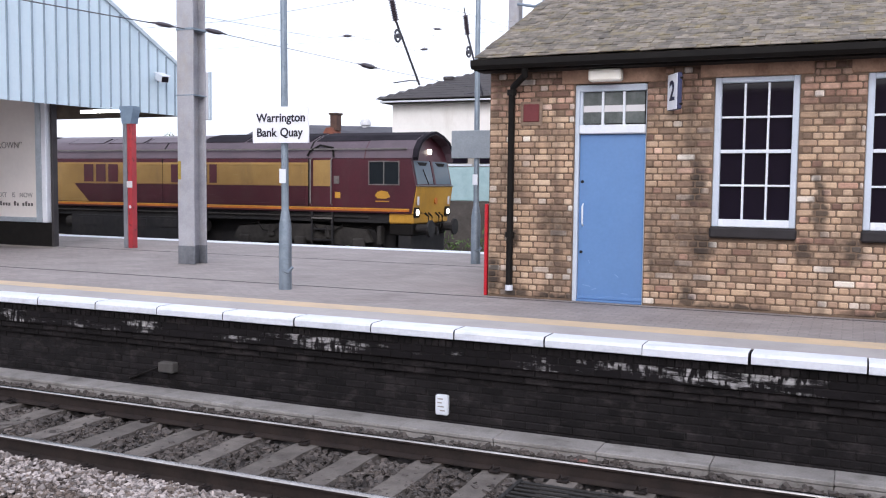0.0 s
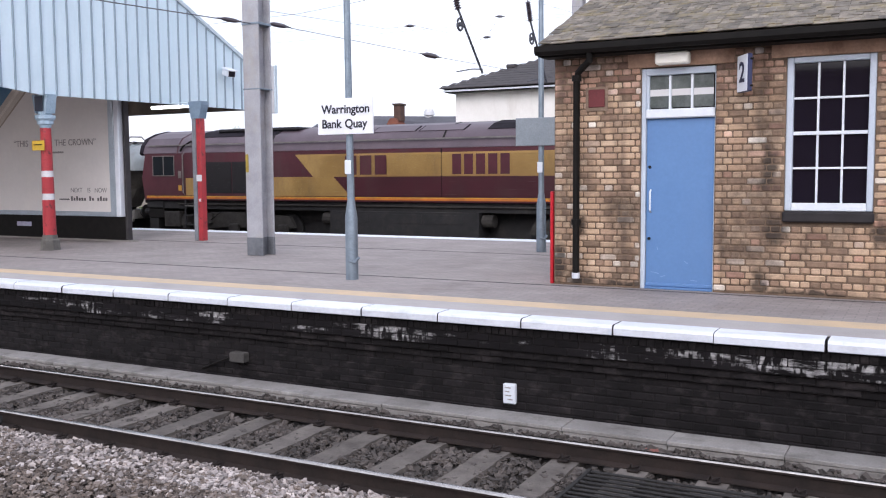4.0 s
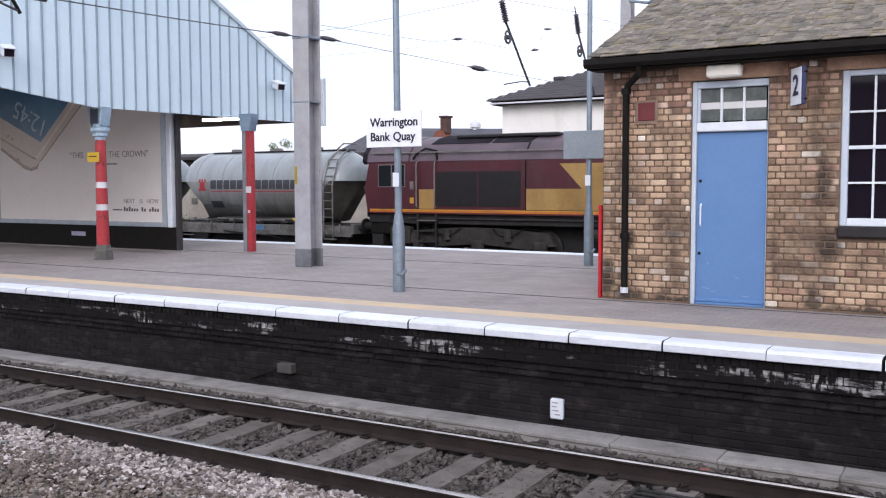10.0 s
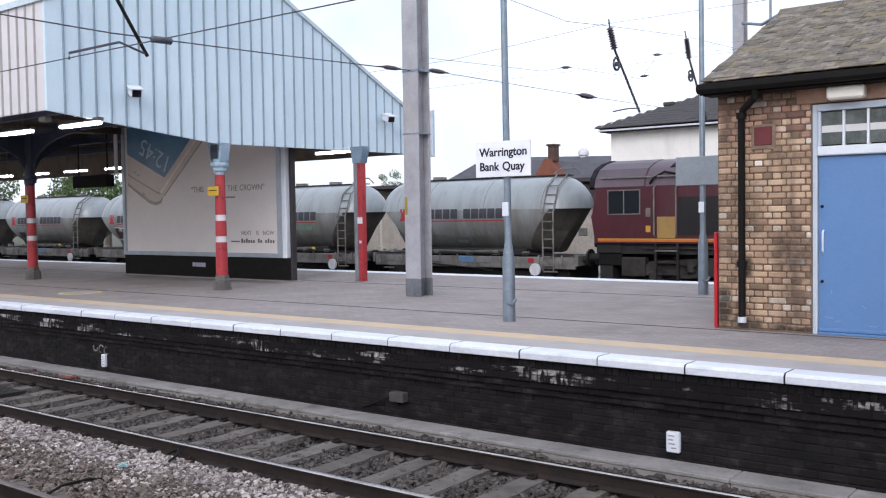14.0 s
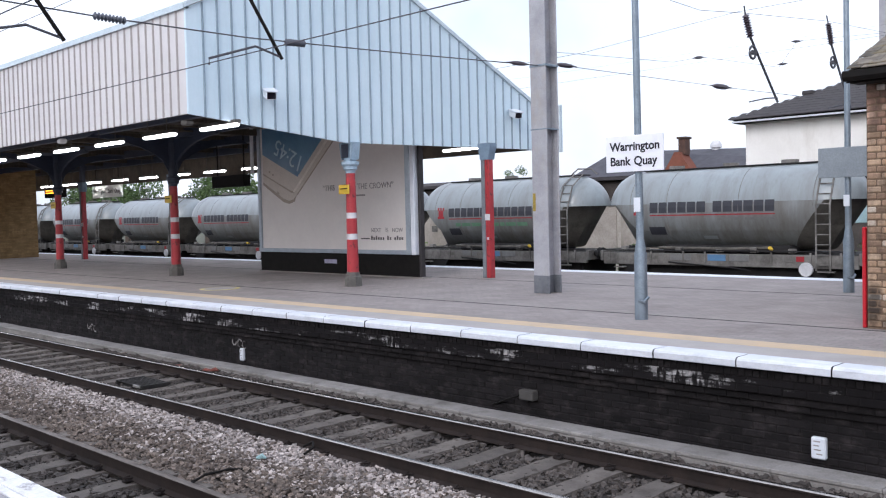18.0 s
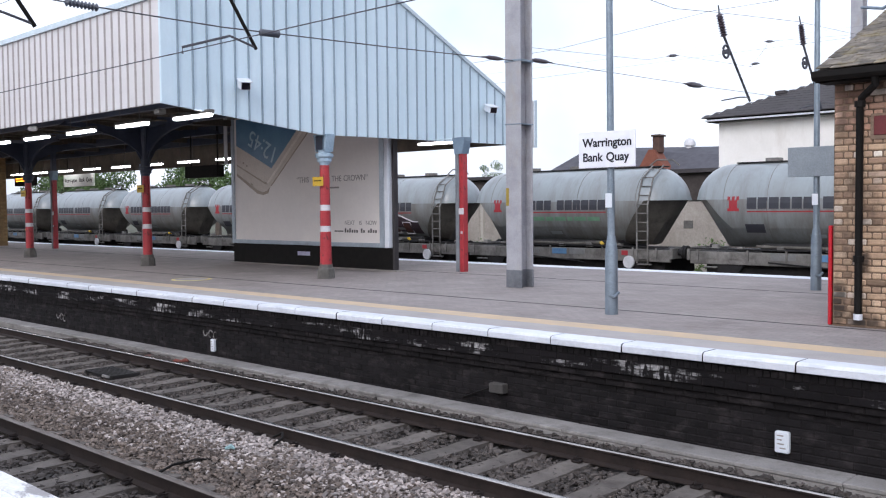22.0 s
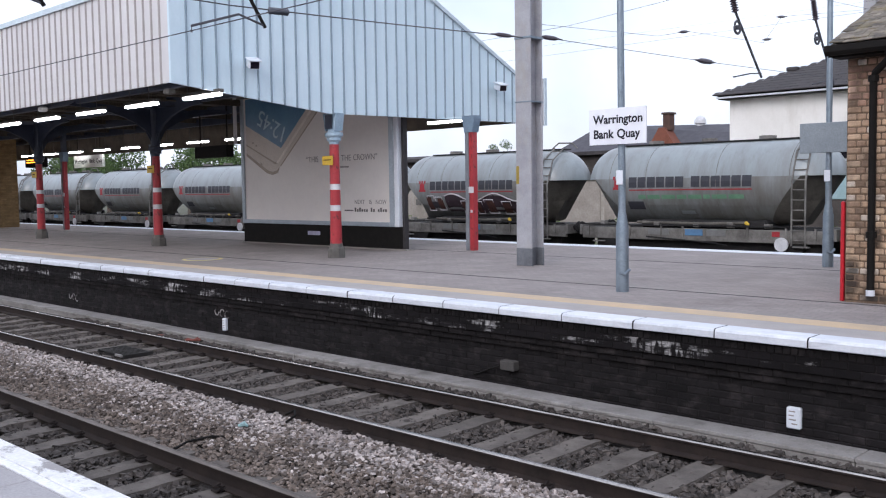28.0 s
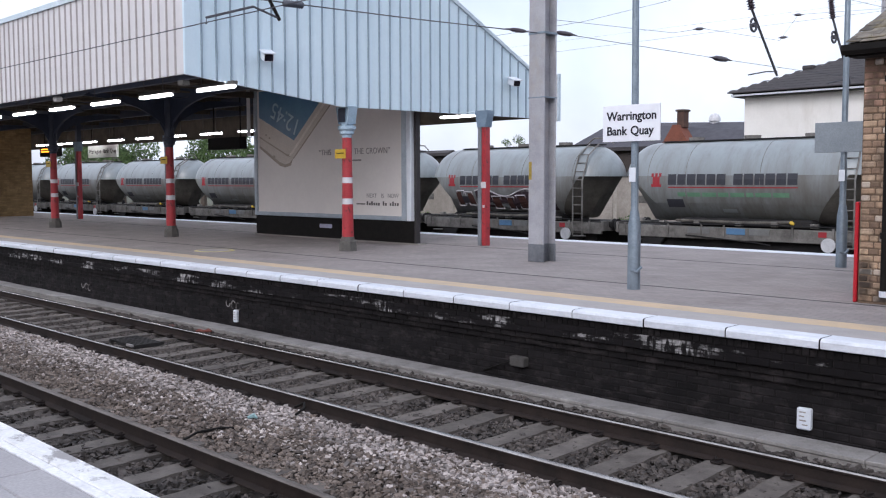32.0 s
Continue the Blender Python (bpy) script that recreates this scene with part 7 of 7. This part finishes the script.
M_TEAL, M_BUFFP = mat("pale teal panel", "a9c3c6", "98b4b8", rough=0.5), mat("stained buff panel", "a8a098", "90887f", rough=0.7, scale=1.2, fine=14, grime=("847c72", 1.2, 0.6, (1, 1, 0.35)))
fp = thing("far_platform_building", pose(0, 0, 0), "low cream station building behind the goods line", "building")
part("wall", Geo().box(-42, 8, 33, 38, -1.3, 2.7), mat("dirty beige render", "bcb6ae", "a39c93", rough=0.9, scale=0.7, fine=12, bump=0.05, grime=("7d766c", 1.0, 0.5, (1, 1, 0.4))), fp)
for i in range(8):
    x = -16 + i * 3
    part("window", Geo().box(x, x + 2.5, 32.93, 33.02, 2.23, 2.58, 0.02), M_PANE, fp)
    part("window_rail", Geo().box(x - 0.2, x + 2.7, 32.92, 33.02, 2.12, 2.21, 0.01), M_WHITE, fp)
    part("panel", Geo().box(x - 0.2, x + 2.77, 32.95, 33.02, 0.8, 2.1, 0.02), M_TEAL, fp)
part("base_wall", Geo().box(-16.3, 8, 32.9, 33.01, -1.3, 0.79), mat("dark base brick", "5a5450", "45403c", rough=0.9, scale=2, fine=12), fp)
part("upper_boarding", Geo().box(-42, -16.3, 32.9, 33.01, 1.64, 2.7), mat("dark brown boarding", "4a4340", "38322f", rough=0.85, scale=2, fine=14), fp, "dark boarding under the eaves")
for i in range(8):
    x = -41 + i * 3.1
    part("panel", Geo().box(x, x + 2.9, 32.95, 33.02, -0.2, 1.58, 0.02), M_BUFFP, fp)
    part("wall_vent", Geo().box(x + 1.1, x + 1.5, 32.92, 32.95, 0.55, 0.85, 0.01), M_PLINTH, fp)
part("roof", Geo().box(-42.5, 8.5, 32.6, 38.5, 2.7, 2.85), M_TILE, fp)
fs_ = thing("far_station_sign", pose(-11.2, 32.6, 1.3), "pale station name board on the far platform", "sign")
part("board", Geo().box(-0.9, 0.9, -0.03, 0.03, -0.22, 0.22), M_GREENISH, fs_)
words("name", "Warrington", 0.28, M_INK2, fs_, pose(0, -0.036, 0, 90, 0, 0))
for s in (-0.7, 0.7):
    part("post", Geo().tube([(s, 0.05, -2.6), (s, 0.05, 0.2)], 0.03, 6), M_GALV, fs_)

M_WEED = mat("bright weeds", (0.13, 0.2, 0.055, 1), (0.07, 0.12, 0.035, 1), rough=0.7, scale=1.5, fine=10, island=0.35, bump=0)
M_LEAF = mat("green foliage", (0.105, 0.16, 0.05, 1), (0.055, 0.1, 0.03, 1), rough=0.7, scale=1.5, fine=10, island=0.4, bump=0)
M_BARK = mat("bark", "5a5048", "453c36", rough=0.9)


def leaves(name, blobs, count, size, parent=None, label="", seed=3):
    """Many small leaves scattered in blobs of (x, y, z, rx, ry, rz)."""
    rng = np.random.default_rng(seed)
    ge = Geo()
    w_ = np.array([b[3] * b[4] * b[5] for b in blobs])
    w_ = w_ / w_.sum()
    for _ in range(count):
        b = blobs[rng.choice(len(blobs), p=w_)]
        d = rng.normal(size=3)
        d = d / np.linalg.norm(d) * rng.uniform(0.45, 1.05) ** 0.6
        c = np.array(b[:3]) + d * np.array(b[3:])
        u, v = rng.normal(size=3), rng.normal(size=3)
        u, v = u / np.linalg.norm(u) * size * rng.uniform(0.6, 1.4), v / np.linalg.norm(v) * size
        ge.add([c - u, c + v * 0.6, c + u, c - v * 0.6], [(0, 1, 2, 3)])
    return ge


def tree(x, y, h, r, seed):
    t = thing("tree", pose(x, y, -1.3), "leafy green tree beyond the railway", "tree", "trees beyond the railway")
    rng = random.Random(seed)
    part("trunk", Geo().tube([(0, 0, 0), (0.1, 0, h * 0.35), (0.0, 0.1, h * 0.7)], [r * 0.09, r * 0.065, r * 0.02], 7), M_BARK, t)
    for k in range(4):
        a = k * 1.6 + rng.random()
        part("limb", Geo().tube([(0.05, 0, h * 0.35), (math.cos(a) * r * 0.3, math.sin(a) * r * 0.3, h * 0.55), (math.cos(a) * r * 0.6, math.sin(a) * r * 0.6, h * 0.72)], [r * 0.04, r * 0.03, r * 0.01], 5), M_BARK, t)
    blobs = []
    for k in range(11):
        a, d = rng.uniform(0, 6.28), rng.uniform(0, 0.7) * r
        q = rng.uniform(0.22, 0.42) * r
        blobs.append((math.cos(a) * d, math.sin(a) * d, h * rng.uniform(0.5, 0.93), q, q, q * 0.9))
    tagged(part("crown", leaves("crown", blobs, 2600, r * 0.045, seed=seed), M_LEAF, t), kind="stuff")
    return t


for x, y, h, r, s in ((-60.3, 72, 8.3, 1.5, 1), (-62.6, 72.5, 7.3, 1.0, 2), (-80, 52, 7.4, 4.0, 3), (-92, 55, 7.6, 4.4, 4), (-105, 52, 7.2, 4.4, 5), (-118, 56, 8, 5, 6), (-70, 58, 6.0, 3.2, 7), (-132, 58, 8, 5.5, 8), (-66, 50, 5.4, 2.8, 9)):
    tree(x, y, h, r, s)
weeds = leaves("weeds", [(-38 + i * 1.15, 31.4 + 0.5 * math.sin(i * 2.3), -0.9 + 0.25 * math.sin(i * 1.7), 0.9, 0.5, 0.75 + 0.3 * math.sin(i * 3.1)) for i in range(34)], 9500, 0.075, seed=11)
solid("weeds", weeds, M_WEED, "green weeds growing beside the goods line", "weeds", kind="stuff")
# distant low roofs
for x, y, w, z, mm in ((-62, 90, 14, 4.6, M_REDB), (-78, 95, 10, 5.2, M_CREAM), (-50, 95, 9, 4.2, M_TILE), (-110, 100, 18, 6, M_REDB)):
    d_ = thing("distant_building", pose(x, y, -1.3), "low building in the distance", "building", "distant buildings")
    part("wall", Geo().box(-w / 2, w / 2, 0, 8, 0, z), mm, d_)
    part("roof", Geo().prism([(-0.4, z), (4, z + 1.6), (8.4, z)], -w / 2 - 0.3, w / 2 + 0.3), M_TILE, d_)
st = thing("street_lamp", pose(-49.5, 62, -1.3), "slim street lamp in the distance", "street lamp")
part("pole", Geo().tube([(0, 0, 0), (0, 0, 7.6)], [0.08, 0.05], 6), M_GALV, st)
part("head", Geo().box(-0.45, 0.1, -0.1, 0.1, 7.55, 7.68, 0.03), M_GALV, st)

# ---------------------------------------------------------------- the train moves
K = 1.2965
TRAIN = [(0, -18.48), (1, -16.75), (2, -15.16), (2.5, -14.42), (3, -13.69), (3.5, -13.0), (5.5, -10.55), (6, -10.0), (7, -9.05), (8, -8.19), (9, -7.36), (10, -6.51), (11, -5.69), (12, -4.87), (13, -4.05), (14, -3.24), (14.5, -2.84), (16.5, -1.22), (17, -0.80), (18, 0.03), (19, 0.85), (20, 1.66), (21, 2.4), (22, 3.1), (23, 3.77), (24, 4.42), (25, 5.05), (25.5, 5.32), (27.5, 6.29), (28, 6.51), (29, 6.86), (30, 7.07), (31, 7.18), (31.5, 7.2), (32, 7.21)]


def motions():
    walk(loco, [(t, pose(s * K + 1.815, 25.62, RT)) for t, s in TRAIN])
    for i, w in enumerate(wagons):
        walk(w, [(t, pose(s * K - 13.35 - 8.55 * i, 25.62, RT)) for t, s in TRAIN])


motions()
